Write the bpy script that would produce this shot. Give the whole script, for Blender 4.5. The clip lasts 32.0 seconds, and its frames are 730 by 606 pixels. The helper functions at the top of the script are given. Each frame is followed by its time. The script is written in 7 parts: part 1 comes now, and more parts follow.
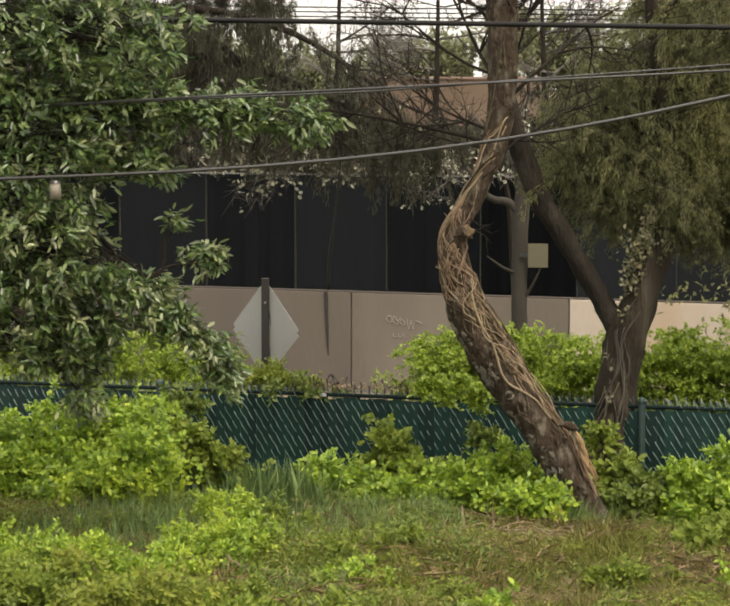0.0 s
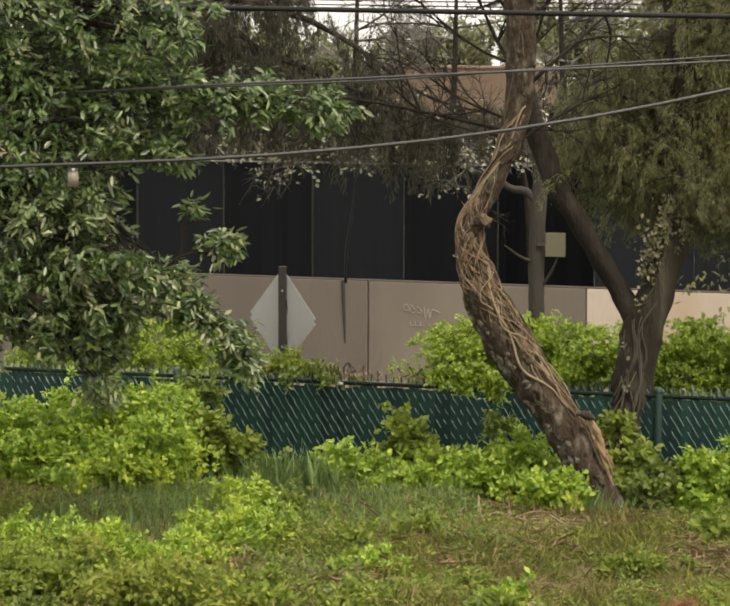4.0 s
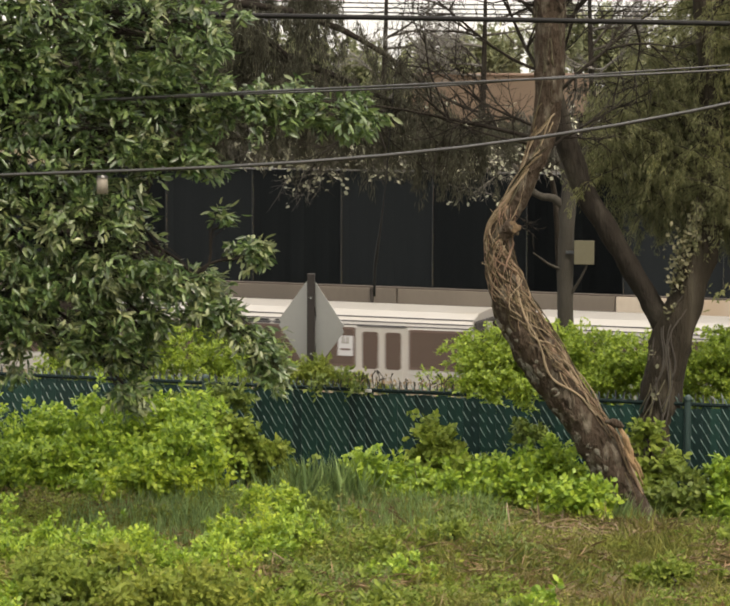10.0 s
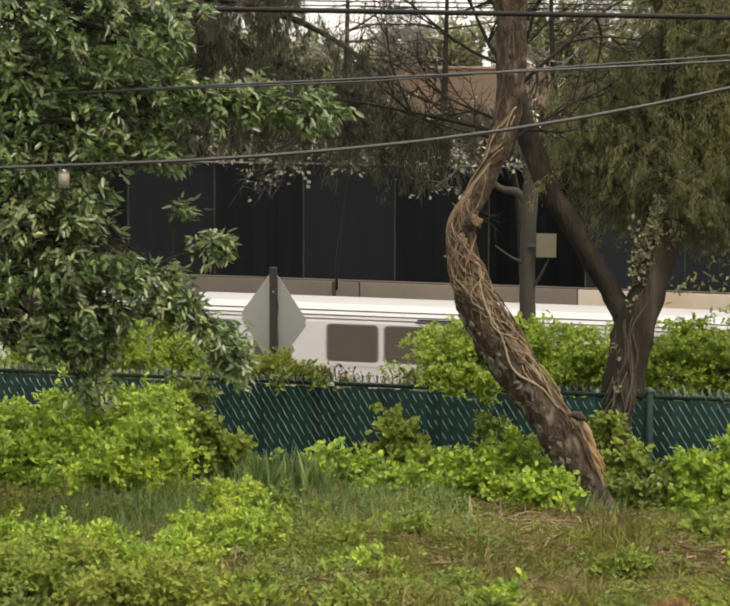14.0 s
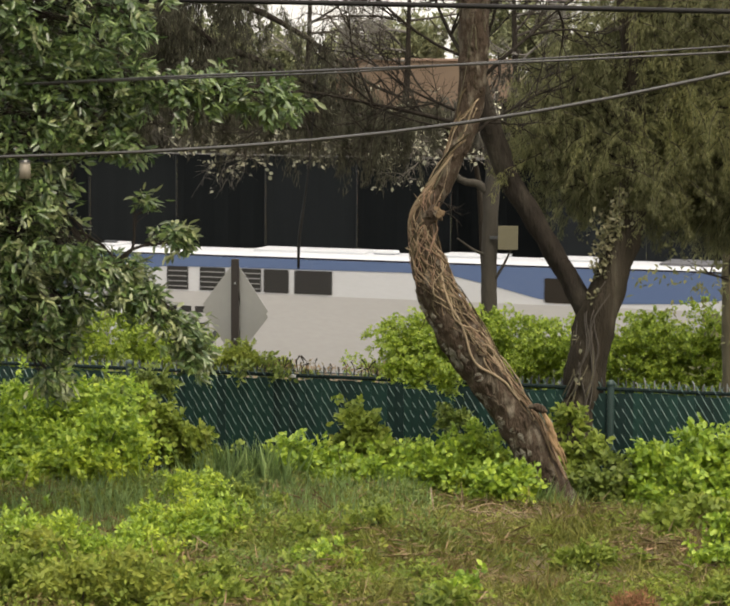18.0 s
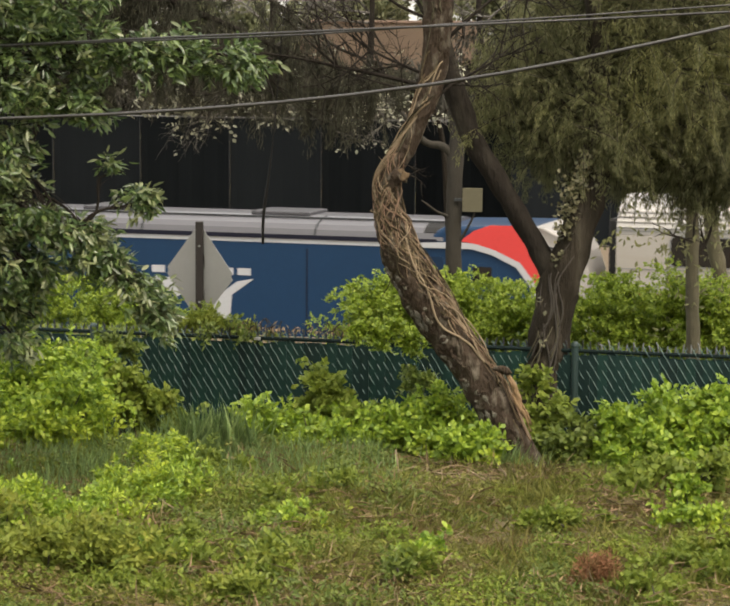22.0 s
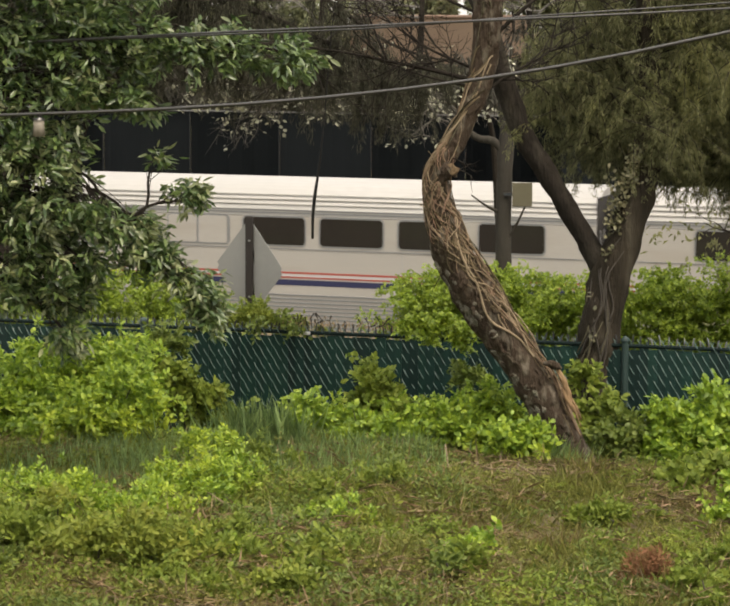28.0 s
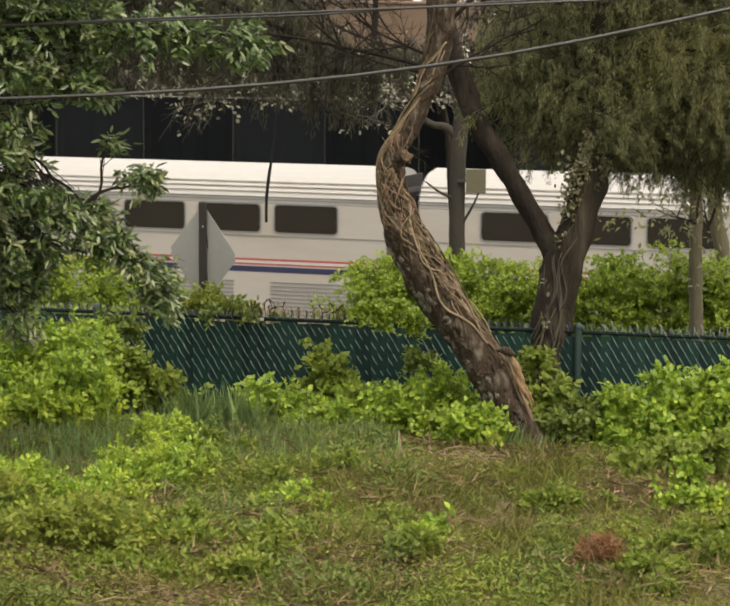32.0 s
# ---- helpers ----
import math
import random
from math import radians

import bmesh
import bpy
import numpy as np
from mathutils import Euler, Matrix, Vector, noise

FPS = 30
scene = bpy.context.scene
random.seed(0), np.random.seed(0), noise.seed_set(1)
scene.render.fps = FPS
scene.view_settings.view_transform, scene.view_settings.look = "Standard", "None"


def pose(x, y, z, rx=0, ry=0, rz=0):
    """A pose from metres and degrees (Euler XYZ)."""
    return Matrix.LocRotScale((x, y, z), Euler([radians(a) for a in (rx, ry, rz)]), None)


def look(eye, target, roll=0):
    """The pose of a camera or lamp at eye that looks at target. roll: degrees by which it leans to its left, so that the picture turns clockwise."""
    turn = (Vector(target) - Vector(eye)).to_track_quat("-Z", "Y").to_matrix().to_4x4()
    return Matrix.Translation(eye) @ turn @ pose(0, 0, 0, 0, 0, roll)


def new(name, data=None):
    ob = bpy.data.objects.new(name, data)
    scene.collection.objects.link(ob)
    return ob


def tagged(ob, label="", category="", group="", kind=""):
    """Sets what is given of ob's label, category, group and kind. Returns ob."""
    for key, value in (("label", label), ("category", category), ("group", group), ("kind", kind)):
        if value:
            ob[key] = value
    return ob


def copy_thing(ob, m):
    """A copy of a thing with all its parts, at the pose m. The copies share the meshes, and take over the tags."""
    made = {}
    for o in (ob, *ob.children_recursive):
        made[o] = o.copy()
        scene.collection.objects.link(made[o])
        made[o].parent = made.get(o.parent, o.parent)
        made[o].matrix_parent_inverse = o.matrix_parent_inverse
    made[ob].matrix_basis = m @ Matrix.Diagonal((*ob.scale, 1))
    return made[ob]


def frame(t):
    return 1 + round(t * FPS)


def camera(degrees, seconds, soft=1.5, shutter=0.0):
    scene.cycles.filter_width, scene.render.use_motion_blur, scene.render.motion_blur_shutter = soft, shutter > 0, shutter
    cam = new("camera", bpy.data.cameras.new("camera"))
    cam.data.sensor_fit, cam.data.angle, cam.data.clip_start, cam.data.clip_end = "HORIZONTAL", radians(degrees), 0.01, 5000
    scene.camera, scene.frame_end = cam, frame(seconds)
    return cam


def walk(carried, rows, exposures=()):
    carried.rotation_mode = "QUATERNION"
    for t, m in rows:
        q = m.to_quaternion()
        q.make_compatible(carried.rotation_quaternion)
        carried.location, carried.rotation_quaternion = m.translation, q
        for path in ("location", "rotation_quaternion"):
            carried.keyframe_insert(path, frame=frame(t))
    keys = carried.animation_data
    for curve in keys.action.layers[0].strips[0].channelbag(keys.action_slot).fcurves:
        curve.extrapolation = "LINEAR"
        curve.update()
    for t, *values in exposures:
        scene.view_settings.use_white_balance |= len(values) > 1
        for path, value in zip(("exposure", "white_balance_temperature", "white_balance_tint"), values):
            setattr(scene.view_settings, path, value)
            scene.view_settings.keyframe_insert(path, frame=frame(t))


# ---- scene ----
cam = camera(18.0, 32.0, soft=2.15, shutter=0.12)
EYE = Vector((0.0, 0.0, 3.5))


def aim(yaw, pitch, roll):
    """A pose of the standing camera: degrees to the left, degrees down, lean."""
    a, b = radians(yaw), radians(pitch)
    way = Vector((-math.sin(a) * math.cos(b), math.cos(a) * math.cos(b), -math.sin(b)))
    return look(EYE, EYE + way * 20, roll)


PATH = [
    (0, -0.000, 5.194, 0.038), (0.5, 0.061, 5.194, 0.051), (1, 0.154, 5.212, 0.099), (1.5, 0.332, 5.234, 0.159),
    (2, 0.439, 5.297, 0.201), (2.5, 0.410, 5.358, 0.230), (4.5, 0.445, 5.499, 0.214), (5, 0.709, 5.514, 0.242),
    (5.5, 0.879, 5.554, 0.271), (6, 0.896, 5.600, 0.268), (6.5, 0.903, 5.614, 0.227), (7, 0.925, 5.595, 0.183),
    (7.5, 1.020, 5.516, 0.157), (8, 1.098, 5.453, 0.176), (8.5, 1.148, 5.381, 0.193), (9, 1.159, 5.315, 0.217),
    (9.5, 1.159, 5.292, 0.205), (10, 1.141, 5.298, 0.233), (10.5, 1.167, 5.306, 0.197), (11, 1.197, 5.293, 0.207),
    (11.5, 1.206, 5.272, 0.191), (12, 1.120, 5.288, 0.208), (12.5, 0.925, 5.332, 0.177), (13, 0.658, 5.378, 0.155),
    (13.5, 0.389, 5.433, 0.157), (14, 0.201, 5.457, 0.171), (14.5, 0.140, 5.432, 0.174), (16.5, -0.452, 5.484, 0.297),
    (17, -0.645, 5.552, 0.324), (17.5, -0.734, 5.614, 0.376), (18, -0.755, 5.655, 0.413), (18.5, -0.791, 5.677, 0.416),
    (19, -0.869, 5.726, 0.400), (19.5, -1.015, 5.796, 0.381), (20, -1.197, 5.891, 0.359), (20.5, -1.379, 6.023, 0.327),
    (21, -1.554, 6.220, 0.342), (21.5, -1.662, 6.424, 0.340), (22, -1.645, 6.583, 0.361), (22.5, -1.508, 6.684, 0.312),
    (23, -1.288, 6.740, 0.262), (23.5, -1.070, 6.793, 0.158), (24, -0.863, 6.849, 0.104), (24.5, -0.674, 6.892, 0.053),
    (25, -0.559, 6.902, 0.048), (25.5, -0.485, 6.879, 0.034), (27.5, -0.457, 6.740, 0.238), (28, -0.403, 6.722, 0.251),
    (28.5, -0.369, 6.735, 0.260), (29, -0.326, 6.777, 0.280), (29.5, -0.312, 6.813, 0.267), (30, -0.475, 6.881, 0.296),
    (30.5, -0.755, 6.952, 0.346), (31, -1.138, 7.021, 0.434), (31.5, -1.409, 7.029, 0.463), (32, -1.568, 7.058, 0.474),
]
walk(cam, [(t, aim(y, p, r)) for t, y, p, r in PATH], exposures=[(0, 1.05, 7500, 10), (19, 1.03, 7500, 10), (24, 0.95, 7500, 10), (32, 0.93, 7500, 10)])

# overcast daylight
world = bpy.data.worlds.new("World")
scene.world = world
world.use_nodes = True
_nt = world.node_tree
_sky = _nt.nodes.new("ShaderNodeTexSky")
_sky.sky_type = "NISHITA"
_sky.sun_disc = False
_sky.sun_elevation = radians(60)
_sky.sun_rotation = radians(150)
_sky.air_density, _sky.dust_density, _sky.ozone_density = 1.0, 6.0, 1.0
_bg = _nt.nodes["Background"]
_bg.inputs["Strength"].default_value = 0.15
_cloud = _nt.nodes.new("ShaderNodeMix")       # an even cloud cover veils the clear sky
_cloud.data_type = "RGBA"
_cloud.inputs[0].default_value = 0.65
_cloud.inputs[7].default_value = (5.6, 5.7, 5.8, 1)
_nt.links.new(_sky.outputs[0], _cloud.inputs[6])
_nt.links.new(_cloud.outputs[2], _bg.inputs["Color"])
_sun = bpy.data.lights.new("sun", "SUN")
_sun.energy, _sun.angle, _sun.color = 1.2, radians(25), (1.0, 0.97, 0.92)
sun = new("sun", _sun)
sun.matrix_world = look((16, -28, 55), (0, 0, 0))


# ---- materials ----
def material(name, base, rough=0.7, metal=0.0, alt=None, scale=6.0, mix=0.5, fine=60.0, bump=0.2, island=0.0, rand=0.0,
             stretch=(1, 1, 1), third=None, third_scale=1.2, translucent=0.0, spec=0.5, dist=0.01):
    """Base colour broken by coarse and fine noise, an optional third stain colour, relief, and variation piece by piece."""
    m = bpy.data.materials.new(name)
    m.use_nodes = True
    nt = m.node_tree
    N, L = nt.nodes, nt.links
    p = N["Principled BSDF"]
    p.inputs["Roughness"].default_value, p.inputs["Metallic"].default_value = rough, metal
    p.inputs["Specular IOR Level"].default_value = spec
    tc = N.new("ShaderNodeTexCoord")
    mp = N.new("ShaderNodeMapping")
    mp.inputs["Scale"].default_value = stretch
    L.new(tc.outputs["Object"], mp.inputs["Vector"])

    def noise_node(s, detail=5):
        n = N.new("ShaderNodeTexNoise")
        n.inputs["Scale"].default_value, n.inputs["Detail"].default_value = s, detail
        L.new(mp.outputs[0], n.inputs["Vector"])
        return n

    def ramp(src, lo, hi):
        r = N.new("ShaderNodeMapRange")
        r.inputs[1].default_value, r.inputs[2].default_value = lo, hi
        L.new(src, r.inputs[0])
        return r.outputs[0]

    def blend(fac, a, b, kind="MIX"):
        x = N.new("ShaderNodeMix")
        x.data_type, x.blend_type = "RGBA", kind
        if isinstance(fac, float):
            x.inputs[0].default_value = fac
        else:
            L.new(fac, x.inputs[0])
        for i, v in ((6, a), (7, b)):
            if isinstance(v, tuple):
                x.inputs[i].default_value = (*v, 1)
            else:
                L.new(v, x.inputs[i])
        return x.outputs[2]

    alt = alt or tuple(c * 0.7 for c in base)
    n1, n2 = noise_node(scale), noise_node(fine, 8)
    col = blend(ramp(n1.outputs[0], 0.5 - 0.25, 0.5 + 0.25), base, tuple(a * mix + b * (1 - mix) for a, b in zip(alt, base)))
    col = blend(ramp(n2.outputs[0], 0.3, 0.75), col, tuple(a * 0.5 + b * 0.5 for a, b in zip(alt, base)))
    if third:
        n3 = noise_node(third_scale, 3)
        col = blend(ramp(n3.outputs[0], 0.52, 0.68), col, third)
    if island or rand:
        if island:
            g = N.new("ShaderNodeNewGeometry")
            src, amt = g.outputs["Random Per Island"], island
        else:
            g = N.new("ShaderNodeObjectInfo")
            src, amt = g.outputs["Random"], rand
        r = N.new("ShaderNodeMapRange")
        r.inputs[3].default_value, r.inputs[4].default_value = 1 - amt, 1 + amt
        L.new(src, r.inputs[0])
        h = N.new("ShaderNodeHueSaturation")
        L.new(col, h.inputs["Color"])
        L.new(r.outputs[0], h.inputs["Value"])
        r2 = N.new("ShaderNodeMapRange")
        r2.inputs[3].default_value, r2.inputs[4].default_value = 0.5 + 0.04 * amt, 0.5 - 0.05 * amt
        L.new(src, r2.inputs[0])
        L.new(r2.outputs[0], h.inputs["Hue"])
        col = h.outputs[0]
    L.new(col, p.inputs["Base Color"])
    if bump:
        b = N.new("ShaderNodeBump")
        b.inputs["Strength"].default_value, b.inputs["Distance"].default_value = bump, dist
        L.new(n2.outputs[0], b.inputs["Height"])
        L.new(b.outputs[0], p.inputs["Normal"])
    if translucent:
        t = N.new("ShaderNodeBsdfTranslucent")
        L.new(col, t.inputs[0])
        mx = N.new("ShaderNodeMixShader")
        mx.inputs[0].default_value = translucent
        L.new(p.outputs[0], mx.inputs[1])
        L.new(t.outputs[0], mx.inputs[2])
        L.new(mx.outputs[0], N["Material Output"].inputs[0])
    return m


M = dict(
    soil=material("soil", (0.125, 0.095, 0.045), 0.95, alt=(0.07, 0.055, 0.03), scale=0.8, fine=14, bump=0.6, third=(0.13, 0.15, 0.04), third_scale=0.35, dist=0.03),
    asphalt=material("asphalt", (0.055, 0.055, 0.055), 0.9, fine=40),
    ballast=material("ballast", (0.2, 0.18, 0.16), 0.95, alt=(0.09, 0.08, 0.075), scale=3, fine=22, bump=1.0, dist=0.04),
    # brightest copy of the wall concrete: stronger light put into its colour
    lit_concrete=material("lit_concrete", (0.46, 0.405, 0.335), 0.95, alt=(0.33, 0.285, 0.23), scale=0.5, fine=9, stretch=(1, 1, 0.35), bump=0.25, third=(0.38, 0.3, 0.22), third_scale=0.35, spec=0.2),
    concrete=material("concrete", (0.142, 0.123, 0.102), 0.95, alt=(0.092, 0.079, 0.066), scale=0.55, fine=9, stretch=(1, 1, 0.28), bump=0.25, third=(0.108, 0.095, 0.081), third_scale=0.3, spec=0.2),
    # in-between copy of the wall concrete, with part of that light in its colour
    half_lit_concrete=material("part_lit_concrete", (0.155, 0.134, 0.111), 0.95, alt=(0.1, 0.086, 0.071), scale=0.55, fine=9, stretch=(1, 1, 0.28), bump=0.25, third=(0.185, 0.16, 0.131), third_scale=0.25, spec=0.2),
    joint=material("joint", (0.075, 0.062, 0.052), 0.95, fine=30),
    screen=material("screen", (0.0146, 0.0174, 0.0192), 0.95, alt=(0.019, 0.022, 0.024), scale=0.7, fine=12, stretch=(4, 4, 0.3), bump=0.1, spec=0.04),
    steel=material("galvanised_steel", (0.3, 0.31, 0.32), 0.5, 0.7, fine=30),
    panel_steel=material("dull_steel", (0.15, 0.15, 0.15), 0.6, 0.3, fine=30),
    dark_steel=material("dark_steel", (0.05, 0.055, 0.06), 0.6, 0.3, fine=30),
    slat=material("green_slat", (0.0065, 0.0335, 0.0285), 0.55, alt=(0.003, 0.0145, 0.013), scale=1.5, fine=18, rand=0.35, spec=0.3),
    mesh_wire=material("green_wire", (0.09, 0.155, 0.14), 0.4, fine=50),
    post_green=material("green_post", (0.022, 0.047, 0.044), 0.5, fine=25),
    rail_green=material("green_rail", (0.006, 0.016, 0.0155), 0.6, fine=25, spec=0.15),
    bark=material("bark", (0.078, 0.058, 0.042), 0.95, alt=(0.03, 0.0225, 0.017), scale=9, mix=0.9, fine=46, stretch=(1, 1, 0.4), bump=1.0, third=(0.13, 0.113, 0.088), third_scale=16, dist=0.035, spec=0.12),
    bark_dark=material("dark_bark", (0.0285, 0.0242, 0.0198), 0.95, alt=(0.0135, 0.0115, 0.0098), scale=6, fine=28, stretch=(1, 1, 0.35), bump=1.0, third=(0.048, 0.043, 0.034), third_scale=4, dist=0.03, spec=0.1),
    bark_pale=material("smooth_grey_bark", (0.055, 0.051, 0.043), 0.95, alt=(0.034, 0.031, 0.026), scale=6, fine=28, stretch=(1, 1, 0.35), bump=0.8, dist=0.02, spec=0.1),
    bark_grey=material("ridged_grey_bark", (0.05, 0.042, 0.031), 0.95, alt=(0.016, 0.0135, 0.0105), scale=9, mix=0.95, fine=34, stretch=(1, 1, 0.16), bump=1.0, third=(0.078, 0.069, 0.052), third_scale=6, dist=0.04, spec=0.1),
    # paler leaf colour that paints highlights into the broadleaf crown
    leaf_glint=material("glint_leaf", (0.215, 0.255, 0.12), 0.38, alt=(0.145, 0.18, 0.08), scale=2.5, fine=9, bump=0, island=0.55, translucent=0.28, spec=0.8),
    ivy=material("dull_ivy", (0.2, 0.195, 0.11), 0.5, alt=(0.12, 0.12, 0.06), fine=9, bump=0, island=0.5, translucent=0.25),
    scar=material("bare_wood", (0.32, 0.215, 0.125), 0.9, alt=(0.15, 0.092, 0.05), scale=9, fine=40, stretch=(1, 1, 0.2), bump=1.0, spec=0.15),
    vine=material("vine", (0.215, 0.166, 0.102), 0.9, alt=(0.06, 0.044, 0.028), scale=7, mix=0.9, fine=40, bump=0.5, rand=0.8, spec=0.15),
    pale_vine=material("pale_vine", (0.3, 0.24, 0.165), 0.9, alt=(0.19, 0.14, 0.09), scale=8, fine=40, bump=0.5, spec=0.2),
    lichen=material("grey_lichen", (0.165, 0.157, 0.128), 0.95, alt=(0.085, 0.076, 0.06), scale=18, fine=55, bump=0.9, dist=0.02, spec=0.08),
    worn_wood=material("worn_wood", (0.165, 0.118, 0.072), 0.95, alt=(0.07, 0.05, 0.032), scale=22, mix=0.9, fine=60, bump=1.0, spec=0.1),
    twig=material("twig", (0.06, 0.053, 0.043), 0.95, fine=40, island=0.35),
    leaf=material("tree_leaf", (0.108, 0.178, 0.056), 0.32, alt=(0.064, 0.112, 0.036), scale=2.5, fine=9, bump=0, island=0.65, translucent=0.34, spec=0.85),
    bright=material("shrub_leaf", (0.265, 0.39, 0.044), 0.5, alt=(0.165, 0.275, 0.036), scale=2.4, fine=9, bump=0, island=0.42, translucent=0.38, third=(0.34, 0.445, 0.05), third_scale=1.8),
    weed=material("weed_leaf", (0.185, 0.245, 0.04), 0.55, alt=(0.12, 0.17, 0.029), scale=1.9, fine=9, bump=0, island=0.26, translucent=0.35, third=(0.235, 0.265, 0.048), third_scale=1.4, spec=0.25),
    deep=material("ivy_leaf", (0.135, 0.185, 0.037), 0.5, alt=(0.088, 0.13, 0.025), scale=2.5, fine=9, bump=0, island=0.3, translucent=0.32, spec=0.35),
    hedge=material("hedge_leaf", (0.235, 0.33, 0.034), 0.5, alt=(0.15, 0.235, 0.025), scale=1.7, fine=9, bump=0, island=0.36, translucent=0.32),
    drab=material("needle", (0.19, 0.2, 0.102), 0.8, alt=(0.142, 0.147, 0.078), scale=0.9, fine=5, bump=0, island=0.2, translucent=0.4, spec=0.1, third=(0.215, 0.225, 0.09), third_scale=0.8),
    brown=material("withered_twig", (0.083, 0.084, 0.06), 0.85, alt=(0.05, 0.05, 0.037), scale=0.6, fine=6, bump=0, island=0.4, translucent=0.2, spec=0.1),
    # lightened green, with the distance haze put into the leaf colour
    far_leaf=material("far_leaf", (0.21, 0.235, 0.125), 0.7, alt=(0.17, 0.18, 0.1), scale=0.5, fine=5, bump=0, island=0.3, translucent=0.4),
    grass=material("grass", (0.19, 0.238, 0.05), 0.6, alt=(0.245, 0.2, 0.075), scale=1.0, fine=6, bump=0, island=0.35, translucent=0.35, third=(0.195, 0.142, 0.066), third_scale=1.5, spec=0.25),
    tall_grass=material("tall_grass", (0.29, 0.41, 0.165), 0.5, alt=(0.21, 0.315, 0.115), scale=2, fine=8, bump=0, island=0.35, translucent=0.42),
    straw=material("straw", (0.27, 0.205, 0.11), 0.8, alt=(0.14, 0.1, 0.052), scale=3, fine=12, bump=0, island=0.5),
    red_leaf=material("rusty_leaf", (0.27, 0.15, 0.075), 0.8, alt=(0.18, 0.105, 0.055), scale=4, fine=12, bump=0, island=0.4, translucent=0.4, spec=0.15),
    rubber=material("black_cable", (0.009, 0.009, 0.009), 0.6, fine=60, spec=0.2),
    cable=material("grey_cable", (0.017, 0.017, 0.016), 0.28, fine=60, spec=0.7),
    alu=material("sign_aluminium", (0.33, 0.33, 0.315), 0.45, 0.35, alt=(0.27, 0.27, 0.26), scale=1.5, fine=12, bump=0.08),
    post=material("sign_post", (0.022, 0.018, 0.016), 0.7, 0.2, fine=30),
    board=material("yellowed_board", (0.135, 0.125, 0.085), 0.8, alt=(0.105, 0.098, 0.066), fine=20, spec=0.2),
    brick=material("house_brick", (0.235, 0.17, 0.128), 0.9, alt=(0.16, 0.122, 0.096), scale=1.4, fine=10, rand=0.2, spec=0.15, stretch=(1, 1, 2.5)),
    pale_twig=material("pale_twig", (0.18, 0.172, 0.158), 0.95, alt=(0.11, 0.104, 0.094), fine=40),
    pale_leaf=material("pale_leaf", (0.5, 0.51, 0.4), 0.6, alt=(0.32, 0.34, 0.24), fine=12, bump=0, island=0.4, translucent=0.3),
    moss=material("mossy_bark", (0.11, 0.1, 0.06), 0.95, alt=(0.06, 0.055, 0.035), scale=5, fine=26, stretch=(1, 1, 0.4), bump=0.9, dist=0.02),
    far_drab=material("far_drab", (0.05, 0.048, 0.034), 0.8, alt=(0.035, 0.033, 0.025), scale=0.5, fine=5, bump=0, island=0.4, translucent=0.2),
    paint_mark=material("spray_paint", (0.29, 0.26, 0.225), 0.8, fine=20),
    dim_post=material("dim_post", (0.026, 0.029, 0.031), 0.8, fine=30, spec=0.05),
    seam=material("dark_seam", (0.03, 0.025, 0.022), 0.9, fine=20),
    splice=material("splice_case", (0.2, 0.18, 0.14), 0.6, alt=(0.14, 0.125, 0.1), fine=30),
    roof=material("shingle", (0.12, 0.1, 0.09), 0.9, fine=15),
)


# ---- building tools ----
def part(name, bm, mat, parent=None, label="", smooth=False):
    """Links a bmesh (or a ready mesh) as one mesh object, under a thing or a part if one is given."""
    if isinstance(bm, bmesh.types.BMesh):
        me = bpy.data.meshes.new(name)
        bm.to_mesh(me)
        bm.free()
    else:
        me = bm
    for x in (mat if isinstance(mat, (list, tuple)) else [mat]):
        me.materials.append(x)
    if smooth:
        me.polygons.foreach_set("use_smooth", [True] * len(me.polygons))
    ob = new(name, me)
    if parent is not None:
        ob.parent = parent
    if label:
        ob["label"] = label
    return ob


def share(name, me, parent, m):
    """One more piece on a mesh that is already there."""
    ob = new(name, me)
    ob.parent = parent
    ob.matrix_basis = m
    return ob


def thing(name, label, category, m=None, group="", kind=""):
    ob = new(name)
    ob.empty_display_size = 0.2
    if m is not None:
        ob.matrix_basis = m
    return tagged(ob, label, category, group, kind)


def box(bm, x0, x1, y0, y1, z0, z1, bevel=0.0, seg=1):
    r = bmesh.ops.create_cube(bm, size=1.0)
    vs = r["verts"]
    for v in vs:
        v.co = Vector((x0 + (v.co.x + 0.5) * (x1 - x0), y0 + (v.co.y + 0.5) * (y1 - y0), z0 + (v.co.z + 0.5) * (z1 - z0)))
    if bevel:
        es = list({e for v in vs for e in v.link_edges})
        bmesh.ops.bevel(bm, geom=es, offset=bevel, segments=seg, affect="EDGES", profile=0.5)
    return bm


def new_box(*a, **k):
    return box(bmesh.new(), *a, **k)


def cyl(bm, p, q, r0, r1=None, n=10):
    p, q = Vector(p), Vector(q)
    r1 = r0 if r1 is None else r1
    m = Matrix.Translation((p + q) / 2) @ (q - p).to_track_quat("Z", "Y").to_matrix().to_4x4()
    bmesh.ops.create_cone(bm, cap_ends=True, segments=n, radius1=r0, radius2=r1, depth=(q - p).length, matrix=m)
    return bm


